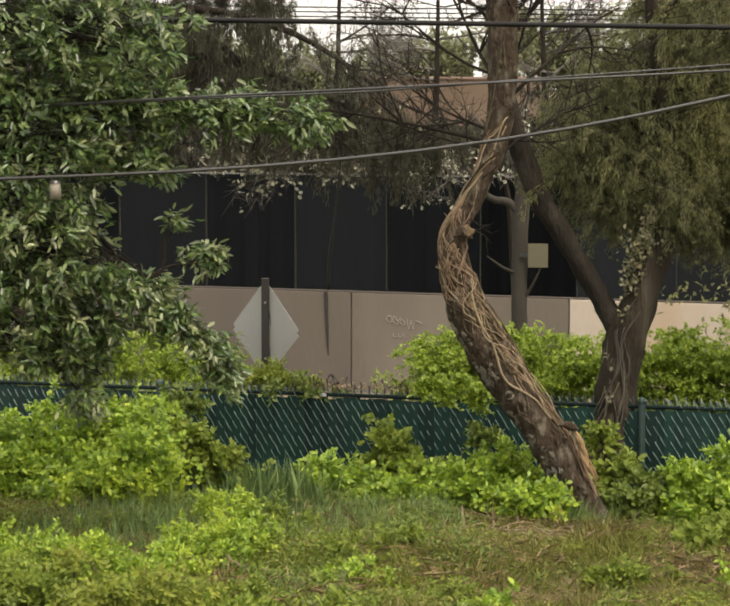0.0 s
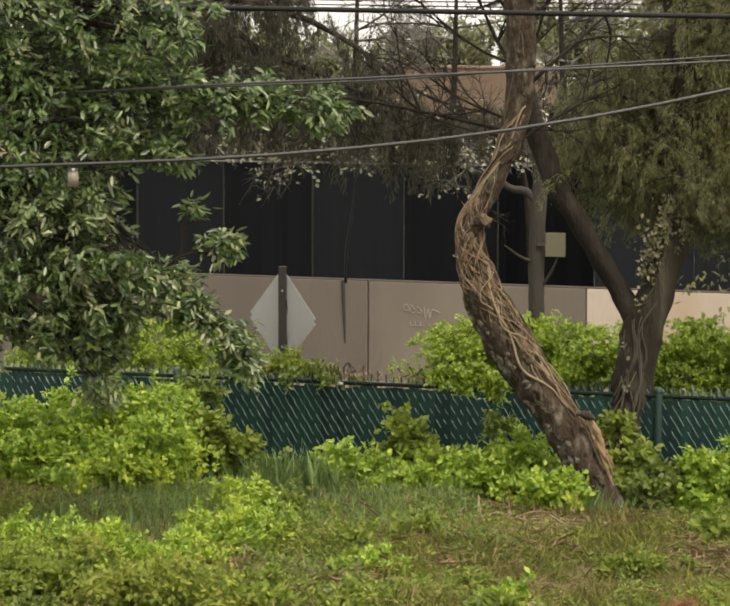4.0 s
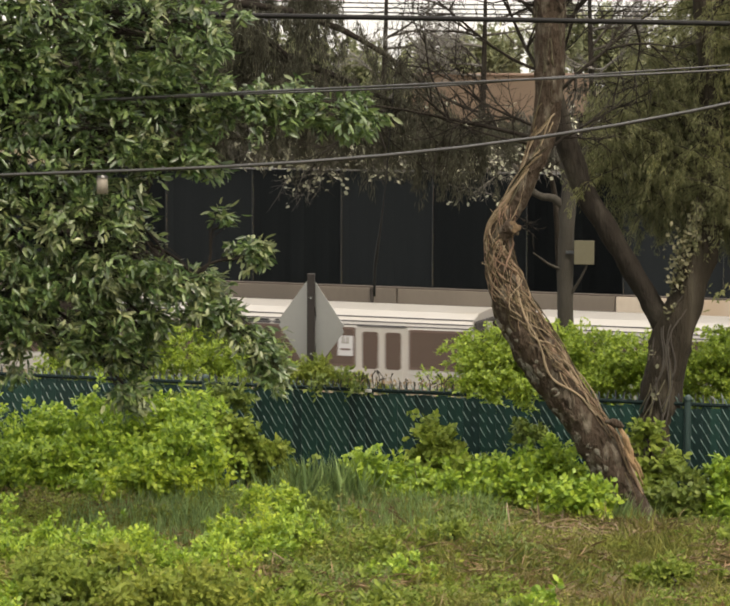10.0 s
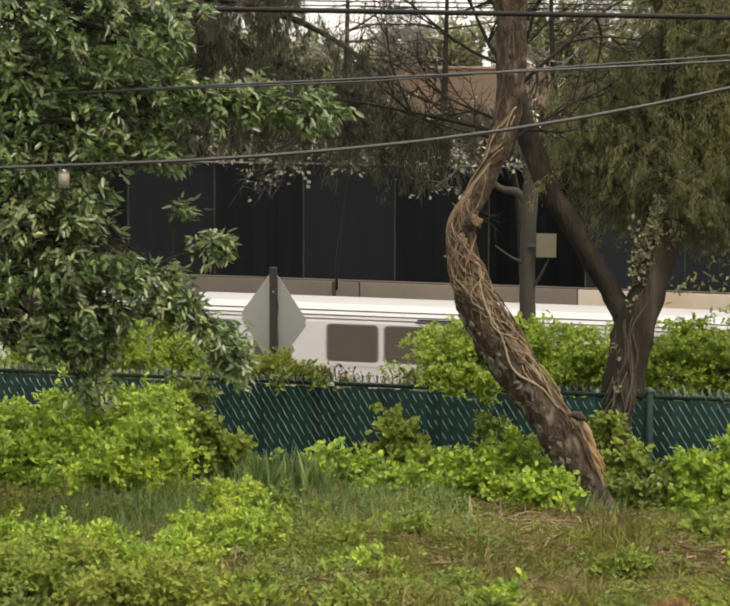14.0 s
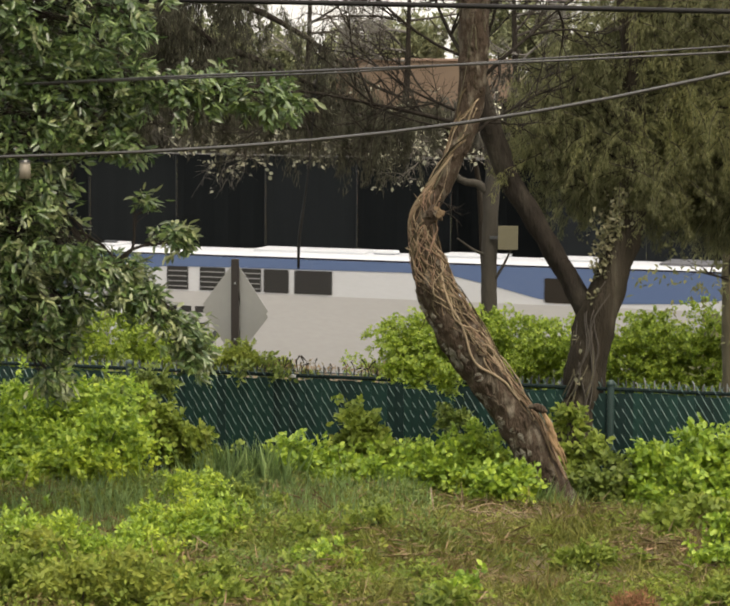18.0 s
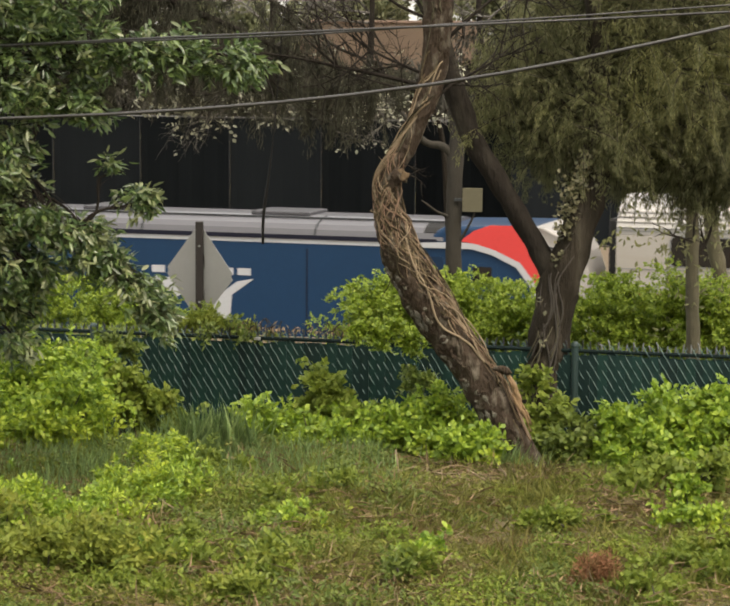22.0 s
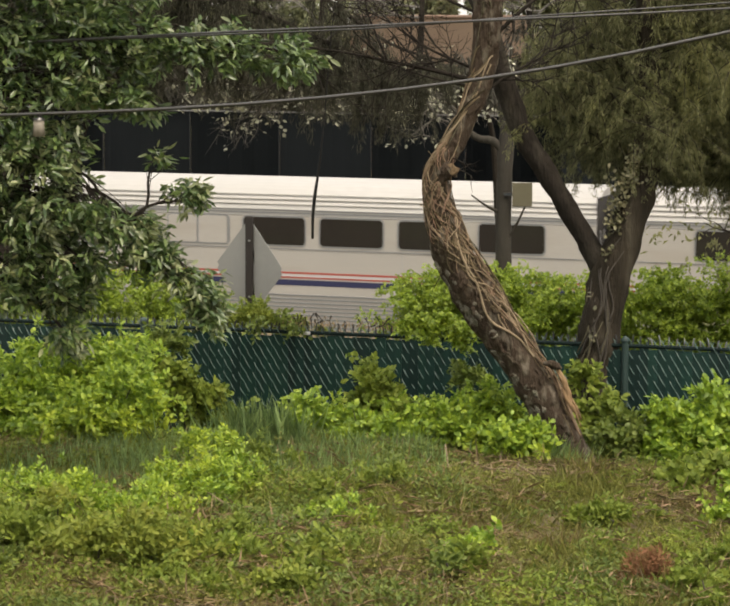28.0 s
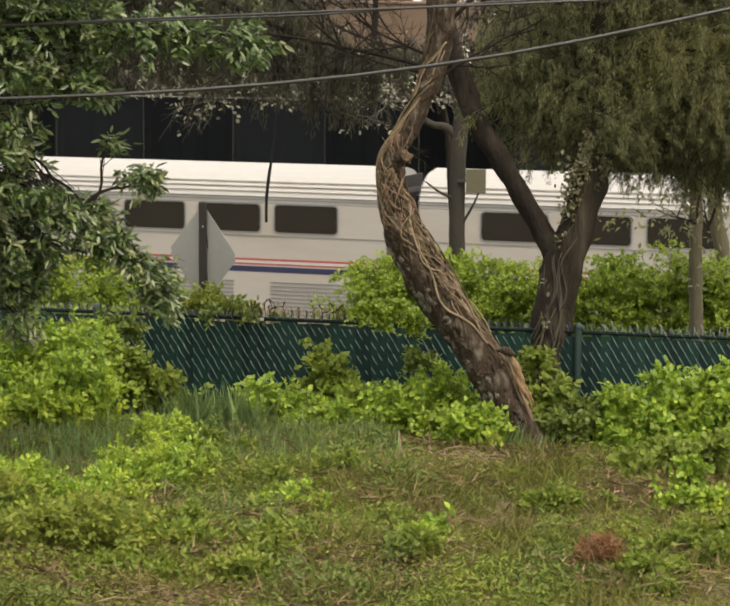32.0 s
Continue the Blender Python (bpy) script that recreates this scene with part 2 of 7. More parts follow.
def spline(pts, step):
    """Catmull-Rom through rows of numbers, sampled about every step metres."""
    P = [np.array(p, float) for p in pts]
    P = [2 * P[0] - P[1]] + P + [2 * P[-1] - P[-2]]
    out = []
    for i in range(1, len(P) - 2):
        a, b, c, d = P[i - 1:i + 3]
        n = max(1, int(np.linalg.norm((c - b)[:3]) / step))
        for k in range(n):
            t = k / n
            out.append(0.5 * (2 * b + (c - a) * t + (2 * a - 5 * b + 4 * c - d) * t * t + (3 * b - a - 3 * c + d) * t ** 3))
    out.append(P[-2])
    return np.array(out)


class Soup:
    """Collects many pieces into one mesh quickly."""

    def __init__(self):
        self.v, self.f, self.n = [], [], 0

    def add(self, verts, faces):
        self.v.append(np.asarray(verts, float).reshape(-1, 3))
        self.f.extend([tuple(i + self.n for i in f) for f in faces])
        self.n += len(self.v[-1])

    def tube(self, path, sides=8, rough=0.0, rng=None, freq=3.0, cap=True):
        """A tube along rows x, y, z, radius, with an uneven skin."""
        path = np.asarray(path, float)
        k = len(path)
        d = np.gradient(path[:, :3], axis=0)
        d /= np.linalg.norm(d, axis=1)[:, None] + 1e-9
        ref = np.array([0.0, 1.0, 0.0]) if abs(d[:, 1]).mean() < 0.8 else np.array([1.0, 0, 0])
        u = np.cross(d, ref)
        u /= np.linalg.norm(u, axis=1)[:, None] + 1e-9
        w = np.cross(d, u)
        ang = np.arange(sides) * 2 * math.pi / sides
        ring = u[:, None, :] * np.cos(ang)[None, :, None] + w[:, None, :] * np.sin(ang)[None, :, None]
        rad = np.repeat(path[:, 3][:, None], sides, 1)
        if rough:
            for i in range(k):
                for j in range(sides):
                    q = Vector(path[i, :3] * freq) + Vector(ring[i, j]) * 1.1
                    rad[i, j] *= 1 + rough * (noise.noise(q) + 0.5 * noise.noise(q * 2.7))
        v = path[:, None, :3] + ring * rad[:, :, None]
        f = [(i * sides + j, i * sides + (j + 1) % sides, (i + 1) * sides + (j + 1) % sides, (i + 1) * sides + j)
             for i in range(k - 1) for j in range(sides)]
        if cap:
            f += [tuple(reversed(range(sides))), tuple((k - 1) * sides + j for j in range(sides))]
        self.add(v, f)

    def mesh(self, name):
        me = bpy.data.meshes.new(name)
        me.from_pydata(np.concatenate(self.v).tolist() if self.v else [], [], self.f)
        return me


def leaf_mesh(name, pos, way, length, width, rng, fold=0.25, jitter=0.5, oval=False):
    """Many folded pointed leaves: pos and way are rows of vectors; length and width may be single numbers."""
    n = len(pos)
    way = way / (np.linalg.norm(way, axis=1)[:, None] + 1e-9)
    up = rng.normal(size=(n, 3)) * jitter + np.array([0, -0.35, 0.8])
    side = np.cross(way, up)
    side /= np.linalg.norm(side, axis=1)[:, None] + 1e-9
    nor = np.cross(side, way)
    L = (np.ones(n) * length * rng.uniform(0.65, 1.25, n))[:, None]
    W = (np.ones(n) * width * rng.uniform(0.7, 1.25, n))[:, None] * 0.5
    me = bpy.data.meshes.new(name)
    if oval:
        rim = [pos + way * L * f + side * W * g * s + nor * (W * fold * g - L * 0.12 * f * f) for s in (1, -1) for f, g in ((0.28, 0.85), (0.66, 0.9))]
        v = np.stack([pos, rim[0], rim[1], pos + way * L - nor * L * 0.12, rim[3], rim[2]], 1).reshape(-1, 3)
        me.vertices.add(6 * n)
        me.vertices.foreach_set("co", v.ravel())
        quad = (np.arange(n)[:, None] * 6 + np.array([0, 1, 2, 3, 0, 3, 4, 5])[None]).ravel()
        me.loops.add(8 * n)
        me.loops.foreach_set("vertex_index", quad.astype(np.int32))
        me.polygons.add(2 * n)
        me.polygons.foreach_set("loop_start", np.arange(0, 8 * n, 4, dtype=np.int32))
        me.update(calc_edges=True)
        return me
    v = np.stack([pos, pos + way * L * 0.45 + side * W + nor * W * fold, pos + way * L - nor * L * 0.12,
                  pos + way * L * 0.45 - side * W + nor * W * fold], 1).reshape(-1, 3)
    me.vertices.add(4 * n)
    me.vertices.foreach_set("co", v.ravel())
    tri = (np.arange(n)[:, None] * 4 + np.array([0, 1, 2, 0, 2, 3])[None]).ravel()
    me.loops.add(6 * n)
    me.loops.foreach_set("vertex_index", tri.astype(np.int32))
    me.polygons.add(2 * n)
    me.polygons.foreach_set("loop_start", np.arange(0, 6 * n, 3, dtype=np.int32))
    me.update(calc_edges=True)
    return me


def lumps(spec, n, rng, shell=0.45):
    """n points and outward ways in a heap of uneven ellipsoids (x, y, z, rx, ry, rz)."""
    S = np.array(spec, float)
    vol = S[:, 3] * S[:, 5]
    which = rng.choice(len(S), n, p=vol / vol.sum())
    d = rng.normal(size=(n, 3))
    d /= np.linalg.norm(d, axis=1)[:, None]
    wob = np.array([noise.noise(Vector(d[i] * 2.2) + Vector((which[i] * 7.1, 0, 0))) for i in range(n)])
    r = (1 - shell * rng.random(n) ** 1.6) * (1 + 0.45 * wob)
    p = S[which, :3] + d * S[which, 3:6] * r[:, None]
    return p, d


TRK = pose(0, 0, 0, 0, 0, -19.5)      # along the tracks: x along, y away
FEN = pose(0, 0, 0, 0, 0, -16.0)      # along the garden fence
RAIL = -5.17
RAIL_M = -5.6


def ground_z(b):
    """Height of the ground by the distance from the camera across the tracks."""
    return float(np.interp(b, (-400, 8, 14, 16.2, 17.6, 18.8, 22.0, 27.5, 29, 34, 46, 49, 63.0, 63.6, 72, 95, 200, 3500),
                           (0.8, 0.55, 0.42, 0.3, 0.0, -0.64, -0.64, -0.95, -0.95, -1.2, -5.1, -5.62, -5.95, -2.6, -2.2, -1.0, 2.0, 4.0)))


def lay(p):
    """Height of the uneven ground at a place in the world."""
    q = TRK.inverted() @ Vector(p)
    near = 13 < q.y < 18.7
    return ground_z(q.y) + (0.085 * noise.noise(Vector((p[0] * 0.9, p[1] * 0.9, 0))) + 0.04 * noise.noise(Vector((p[0] * 3.1, p[1] * 3.1, 4))) if near else 0.0)


# ---- setting ----
def build_ground():
    bs = sorted(set(list(np.arange(12.5, 21, 0.2)) + [-400, -100, -20, 0, 8, 11, 22.5, 24, 27.5, 28, 29, 31, 34, 38, 42, 46, 49, 52, 63, 63.6, 68, 72, 80, 95, 130, 200, 500, 1200, 3500]))
    as_ = sorted(set(list(np.arange(-11, 4, 0.25)) + [-3500, -1200, -400, -150, -80, -40, -25, -18, -14, 6, 10, 16, 25, 40, 80, 150, 400, 1200, 3500]))
    bm = bmesh.new()
    grid = []
    for b in bs:
        row = []
        for a in as_:
            p = TRK @ Vector((a, b, 0))
            row.append(bm.verts.new((p.x, p.y, lay(p))))
        grid.append(row)
    for i in range(len(bs) - 1):
        for j in range(len(as_) - 1):
            f = bm.faces.new((grid[i][j], grid[i][j + 1], grid[i + 1][j + 1], grid[i + 1][j]))
            f.material_index = 1 if 47 < bs[i] < 63 else 0
            f.smooth = True
    ob = part("ground", bm, [M["soil"], M["ballast"]])
    tagged(ob, "weedy ground sloping down to the railway cutting", "ground", kind="structure")


def build_road():
    bm = new_box(-400, 400, 18.95, 21.75, -0.9, -0.6)
    ob = part("road", bm, M["asphalt"])
    ob.matrix_basis = TRK
    tagged(ob, "asphalt lane behind the green fence", "road", kind="structure")


def build_tracks():
    for b, nm, zr in ((55.83, "main line", RAIL), (59.93, "metro line", RAIL_M)):
        t = thing("railway_track", "steel rails on sleepers in grey ballast, " + nm, "railway track", TRK, kind="structure")
        for dy in (-0.7175, 0.7175):
            part("rail", new_box(-300, 300, b + dy - 0.035, b + dy + 0.035, zr - 0.17, zr), M["dark_steel"], t)
        me = bpy.data.meshes.new("sleeper")
        bm = new_box(-0.11, 0.11, -1.3, 1.3, -0.1, 0.1)
        bm.to_mesh(me)
        bm.free()
        me.materials.append(M["joint"])
        for i in range(40):
            share("sleeper", me, t, pose(-36 + i * 0.62 * 2, b, zr - 0.27))


WALL_B, WALL_TOP = 62.6, -2.25


def build_wall():
    wall = thing("retaining_wall", "tan stained concrete retaining wall of tall panels, brighter light painted in to the right", "wall", TRK, kind="structure")
    rng = np.random.default_rng(3)
    w = 6.5
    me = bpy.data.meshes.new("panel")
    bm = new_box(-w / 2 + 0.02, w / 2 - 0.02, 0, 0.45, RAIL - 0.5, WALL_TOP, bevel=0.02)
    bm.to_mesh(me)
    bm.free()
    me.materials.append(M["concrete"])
    lit_panel = me.copy()
    lit_panel.materials[0] = M["lit_concrete"]
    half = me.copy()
    half.materials[0] = M["half_lit_concrete"]
    # panels to the right take the lighter copies, which paint brighter light
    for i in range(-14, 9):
        share("panel", lit_panel if i >= 0 else half if i == -1 else me, wall, pose(-12.85 + i * w, WALL_B + rng.uniform(-0.006, 0.006), 0))
    part("joint_backing", new_box(-140, 60, WALL_B + 0.06, WALL_B + 0.5, RAIL - 0.6, WALL_TOP - 0.05), M["joint"], wall)
    part("coping", new_box(-140, 60, WALL_B + 0.01, WALL_B + 0.52, WALL_TOP + 0.002, WALL_TOP + 0.04, bevel=0.01), M["joint"], wall, "dark mortar strip under the screen")
    # scrawl of pale paint strokes on the wall
    sc = Soup()
    for k in range(3):
        x0, z0 = -21.42 + k * 0.2, -3.0 - 0.03 * k
        q = [(x0 + 0.085 * math.cos(a * 1.15 + k), WALL_B - 0.012, z0 + (0.15 - 0.018 * a) * math.sin(a * (1.0 + 0.35 * (k % 2))), 0.013) for a in np.arange(0, 6.6, 0.55)]
        sc.tube(spline(q, 0.03), 4)
    sc.tube(spline([(-20.88, WALL_B - 0.012, -2.95, 0.013), (-20.83, WALL_B - 0.012, -3.25, 0.013), (-20.76, WALL_B - 0.012, -3.0, 0.013), (-20.7, WALL_B - 0.012, -3.25, 0.012), (-20.64, WALL_B - 0.012, -3.02, 0.012), (-20.4, WALL_B - 0.012, -3.08, 0.012)], 0.03), 4)
    for k in range(3):
        x0 = -21.3 + k * 0.15
        sc.tube(spline([(x0, WALL_B - 0.012, -3.38, 0.012), (x0 + 0.02, WALL_B - 0.012, -3.5, 0.012), (x0 + 0.1, WALL_B - 0.012, -3.47, 0.012)], 0.03), 4)
    part("graffiti", sc.mesh("graffiti"), M["paint_mark"], wall, "pale sprayed scrawl")
    # thin tapering tube that stands in for a dark seam down the panel
    sm = Soup()
    sm.tube(spline([(-23.37, WALL_B - 0.01, WALL_TOP, 0.055), (-23.35, WALL_B - 0.01, -2.9, 0.05), (-23.32, WALL_B - 0.01, -3.6, 0.035), (-23.3, WALL_B - 0.01, -4.1, 0.012)], 0.1), 8, 0.2, rng, 4)
    part("drain_pipe", sm.mesh("drain_pipe"), M["seam"], wall, "dark seam with a drip mark down the panel")
    fence = thing("screen_fence", "tall black fabric screen on steel posts above the wall", "fence", TRK, kind="structure")
    me2 = bpy.data.meshes.new("screen_panel")
    bm = bmesh.new()
    pw = 2.83
    n = 14
    top, bot = [], []
    for i in range(n + 1):
        x = -pw / 2 + pw * i / n
        y = 0.015 * math.sin(i * 1.7) + 0.012 * math.sin(i * 0.9)
        bot.append(bm.verts.new((x, y, WALL_TOP + 0.02)))
        top.append(bm.verts.new((x, y * 0.5, WALL_TOP + 3.38)))
    for i in range(n):
        bm.faces.new((bot[i], bot[i + 1], top[i + 1], top[i]))
    bmesh.ops.solidify(bm, geom=bm.faces[:], thickness=0.02)
    bm.to_mesh(me2)
    bm.free()
    me2.materials.append(M["screen"])
    pm = bpy.data.meshes.new("post")
    bm = cyl(bmesh.new(), (0, 0, WALL_TOP), (0, 0, WALL_TOP + 3.43), 0.016, n=8)
    bm.to_mesh(pm)
    bm.free()
    pm.materials.append(M["dim_post"])
    part("top_rail", cyl(bmesh.new(), (-60, WALL_B + 0.2, WALL_TOP + 3.4), (36, WALL_B + 0.2, WALL_TOP + 3.4), 0.022, n=8), M["panel_steel"], fence, "grey steel top rail")
    for i in range(-14, 20):
        share("screen_panel", me2, fence, pose(-20.18 + i * pw, WALL_B + 0.3, 0))
        share("post", pm, fence, pose(-20.18 + (i + 0.5) * pw, WALL_B + 0.2, 0))


build_ground()
build_road()
build_tracks()
build_wall()


def build_fence():
    """Chain-link fence with green privacy slats, top rail, posts, and twisted wire ends."""
    fence = thing("chain_link_fence", "green chain-link fence with privacy slats and rusty twisted top", "fence", FEN, kind="structure")
    b, top, low = 18.58, 0.99, -0.32
    a0, a1 = -10.5, -0.2
    part("top_rail", cyl(bmesh.new(), (a0, b, top - 0.035), (a1, b, top - 0.035), 0.017), M["rail_green"], fence)
    pm = bpy.data.meshes.new("post")
    bm = cyl(bmesh.new(), (0, 0, low - 0.3), (0, 0, top), 0.03, n=12)
    bmesh.ops.create_uvsphere(bm, u_segments=10, v_segments=6, radius=0.036, matrix=Matrix.Translation((0, 0, top + 0.01)))
    bm.to_mesh(pm)
    bm.free()
    pm.materials.append(M["post_green"])
    for a in np.arange(-2.97 - 4.2, a1, 4.2):
        share("post", pm, fence, pose(a, b - 0.02, 0))
    sm = bpy.data.meshes.new("slat")
    bm = new_box(-0.039, 0.039, -0.002, 0.002, low, top - 0.06)
    bm.to_mesh(sm)
    bm.free()
    sm.materials.append(M["slat"])
    k = 0
    rng = np.random.default_rng(5)
    a = a0
    while a < a1:
        share("slat", sm, fence, pose(a, b + (0.0035 if k % 2 else -0.0035), rng.uniform(-0.015, 0.01), 0, rng.uniform(-0.3, 0.3), rng.uniform(-1.5, 1.5)))
        a += 0.0718
        k += 1
    net = Soup()
    h = top - low
    p = 0.066
    zs = np.linspace(low, top + 0.02, 96)
    for i in range(int((a1 - a0) / p) + int(h * 0.62 / p) + 2):
        x = a0 + i * p
        u = x - (zs - low) * 0.62
        # each wire comes forward of the slats and sinks behind them once a mesh
        wave = np.sin(6.283 * zs / 0.106 + 1.3 * (i % 2)) + 0.7 * np.sin(u * 2.3) * np.cos(zs * 3.1 + u)
        row = np.stack([u, b - 0.0045 - 0.0075 * wave, zs, np.full(96, 0.0041)], 1)
        net.tube(row, 4, cap=False)
        net.tube([(x - h * 0.62, b + 0.012, low, 0.003), (x, b + 0.012, top + 0.02, 0.003)], 4, cap=False)
    part("wire_mesh", net.mesh("wire_mesh"), M["mesh_wire"], fence)
    for lo, hi, mt, lb in ((a0, -2.75, "dark_steel", "rusty twisted wire ends"), (-2.75, a1, "steel", "pale twisted wire ends")):
        tw = Soup()
        for x in np.arange(lo, hi, p):
            e, hh = rng.uniform(-0.02, 0.02), rng.uniform(0.03, 0.07)
            tw.tube([(x, b - 0.01, top - 0.02, 0.0055), (x + e * 0.4, b - 0.012, top + hh * 0.6, 0.0065), (x + e, b - 0.014, top + hh, 0.004)], 4)
        tagged(part("wire_ends", tw.mesh("wire_ends"), M[mt], fence, lb), kind="stuff")


build_fence()


# ---- trees ----
def build_main_tree():
    t = thing("vine_covered_tree", "leaning crooked tree wrapped in dead brown vines", "tree", pose(1.65, 17.4, 0.28))
    off = np.array((1.65, 17.4, 0.28, 0))
    rng = np.random.default_rng(11)
    path = [(1.86, 17.4, -0.1, 0.19), (1.778, 17.4, 0.16, 0.16), (1.685, 17.4, 0.34, 0.138), (1.6, 17.4, 0.5, 0.138), (1.515, 17.4, 0.673, 0.15), (1.41, 17.4, 0.852, 0.155), (1.295, 17.4, 1.031, 0.15),
            (1.172, 17.4, 1.209, 0.155), (1.05, 17.4, 1.388, 0.168), (0.945, 17.4, 1.566, 0.17), (0.83, 17.4, 1.743, 0.16), (0.752, 17.4, 1.921, 0.145), (0.703, 17.4, 2.09, 0.122),
            (0.668, 17.4, 2.26, 0.105), (0.655, 17.4, 2.38, 0.096), (0.683, 17.4, 2.486, 0.088), (0.742, 17.4, 2.592, 0.085), (0.803, 17.4, 2.697, 0.083), (0.856, 17.4, 2.803, 0.08), (0.896, 17.4, 2.908, 0.077),
            (0.947, 17.42, 3.013, 0.088), (0.99, 17.44, 3.153, 0.096), (1.015, 17.45, 3.328, 0.1), (1.032, 17.45, 3.503, 0.108), (1.037, 17.45, 3.851, 0.117), (1.029, 17.45, 4.197, 0.115), (1.0, 17.45, 4.7, 0.085), (0.95, 17.4, 5.4, 0.06)]
    sp = spline(path, 0.022)
    s = Soup()
    s.tube(sp - off, 56, 0.15, rng, 8.0)
    part("trunk", s.mesh("trunk"), M["bark"], t, "grey-brown flaking bark", smooth=True)
    n = len(sp)
    zs = sp[:, 2]

    def on_bark(z, ang, lift):
        """A point on the skin at height z: angle 0 is to one side, a quarter turn faces the lane's far side."""
        i = min(n - 2, max(1, int(np.searchsorted(zs, z))))
        d = sp[i + 1, :3] - sp[i - 1, :3]
        d = d / np.linalg.norm(d)
        u = np.cross(d, (0, 1.0, 0))
        u /= np.linalg.norm(u)
        w = np.cross(d, u)
        return sp[i, :3] + (u * math.cos(ang) + w * math.sin(ang)) * sp[i, 3] * lift

    def on_front(x, z, lift=0.004):
        """The point of the near skin that covers x, z."""
        i = int(np.argmin((sp[:, 0] - x) ** 2 + (sp[:, 2] - z) ** 2))
        e = math.hypot(sp[i, 0] - x, sp[i, 2] - z)
        return np.array((x, sp[i, 1] - math.sqrt(max(sp[i, 3] ** 2 - e * e, 0.0)) - lift, z))

    # stub of a sawn limb at the upper bend: a knobbly collar round a weathered cut
    s = Soup()
    s.tube(np.array([(0.68, 17.38, 2.43, 0.075), (0.725, 17.33, 2.45, 0.068), (0.752, 17.29, 2.46, 0.058), (0.768, 17.262, 2.463, 0.05), (0.775, 17.25, 2.464, 0.036)]) - off, 16, 0.7, rng, 22)
    stub = part("sawn_stub", s.mesh("sawn_stub"), M["bark"], t, "sawn limb stub")
    s = Soup()
    s.tube(np.array([(0.77, 17.268, 2.463, 0.046), (0.776, 17.25, 2.464, 0.044), (0.779, 17.242, 2.465, 0.03)]) - off, 11, 0.75, rng, 34)
    part("cut_face", s.mesh("cut_face"), M["worn_wood"], stub, "weathered tan cut wood face")
    # an old branch scar: a pale rim round a dark knot
    for x, z, r in ((1.088, 1.232, 0.03), (1.36, 0.83, 0.022)):
        c = on_front(x, z)
        s = Soup()
        a = np.linspace(0, 2 * math.pi, 15)
        s.tube(np.stack([c[0] + r * np.cos(a), c[1] + 0.012 * np.sin(a * 2), c[2] + r * 0.85 * np.sin(a), r * 0.25 * (1 + 0.7 * np.sin(a * 1.5 + r * 400))], 1) - off, 6, 0.6, rng, 30)
        k = part("knot_rim", s.mesh("knot_rim"), M["lichen"], t, "pale healed branch scar", smooth=True)
        bm = bmesh.new()
        bmesh.ops.create_icosphere(bm, subdivisions=2, radius=r * 0.8, matrix=Matrix.Translation(Vector(c) - Vector(off[:3])) @ Matrix.Diagonal((1, 0.5, 0.9, 1)))
        part("knot", bm, M["bark"], k, smooth=True)
    # pale lichen crusts down the under side of the lean
    for k in range(46):
        z = rng.uniform(0.45, 1.75)
        i = int(np.searchsorted(zs, z))
        f = 0.92 - 0.75 * rng.random() ** 2.2
        x = sp[i, 0] - sp[i, 3] * 1.05 * f
        ln, r = rng.uniform(0.03, 0.12), rng.uniform(0.01, 0.026)
        rows = []
        for q in np.linspace(-0.5, 0.5, 5):
            c = on_front(x - 0.6 * ln * q, z + ln * q, -0.55 * r)
            rows.append((*c, r * (1 - 1.7 * abs(q)) + 0.003))
        s = Soup()
        s.tube(np.array(rows) - off, 7, 0.8, rng, 40)
        part("lichen_crust", s.mesh("lichen_crust"), M["lichen"], t, "grey lichen crust")
    # torn strip on the upper side, with a dark ledge where it broke off
    for k in range(15):
        f = k / 14
        x0, z0 = 1.565 + 0.115 * f + rng.uniform(-0.02, 0.025), 0.99 - 0.26 * f
        ln = rng.uniform(0.1, 0.26)
        s = Soup()
        s.tube(spline([(x0 - 0.01, 17.27 - 0.03 * f, z0, 0.005), (x0 + 0.22 * ln, 17.235, z0 - 0.5 * ln, rng.uniform(0.008, 0.02)), (x0 + 0.42 * ln, 17.24, z0 - ln, 0.004)], 0.02) - off, 7, 0.7, rng, 26)
        part("torn_wood", s.mesh("torn_wood"), M["scar"], t, "bare torn wood", smooth=True)
    s = Soup()
    s.tube(spline([(1.47, 17.25, 1.01, 0.01), (1.535, 17.235, 1.005, 0.026), (1.585, 17.25, 0.985, 0.024), (1.61, 17.27, 0.975, 0.01)], 0.015) - off, 9, 0.7, rng, 24)
    part("torn_ledge", s.mesh("torn_ledge"), M["bark"], t, smooth=True)
    # lifted bark plates
    for k in range(60):
        z = rng.uniform(0.35, 2.0) if k % 3 else rng.uniform(2.6, 4.3)
        a = rng.uniform(0.5, 2.6)
        h = rng.uniform(0.05, 0.15)
        rows = [(*on_bark(z + h * f, a + 0.12 * math.sin(5 * f + k), 0.99 + 0.04 * math.sin(3.1 * f)), rng.uniform(0.007, 0.018) * math.sin(0.35 + 2.4 * f)) for f in np.linspace(0, 1, 6)]
        s = Soup()
        s.tube(np.array(rows) - off, 6, 0.6, rng, 25)
        part("bark_plate", s.mesh("bark_plate"), M["bark"], t)
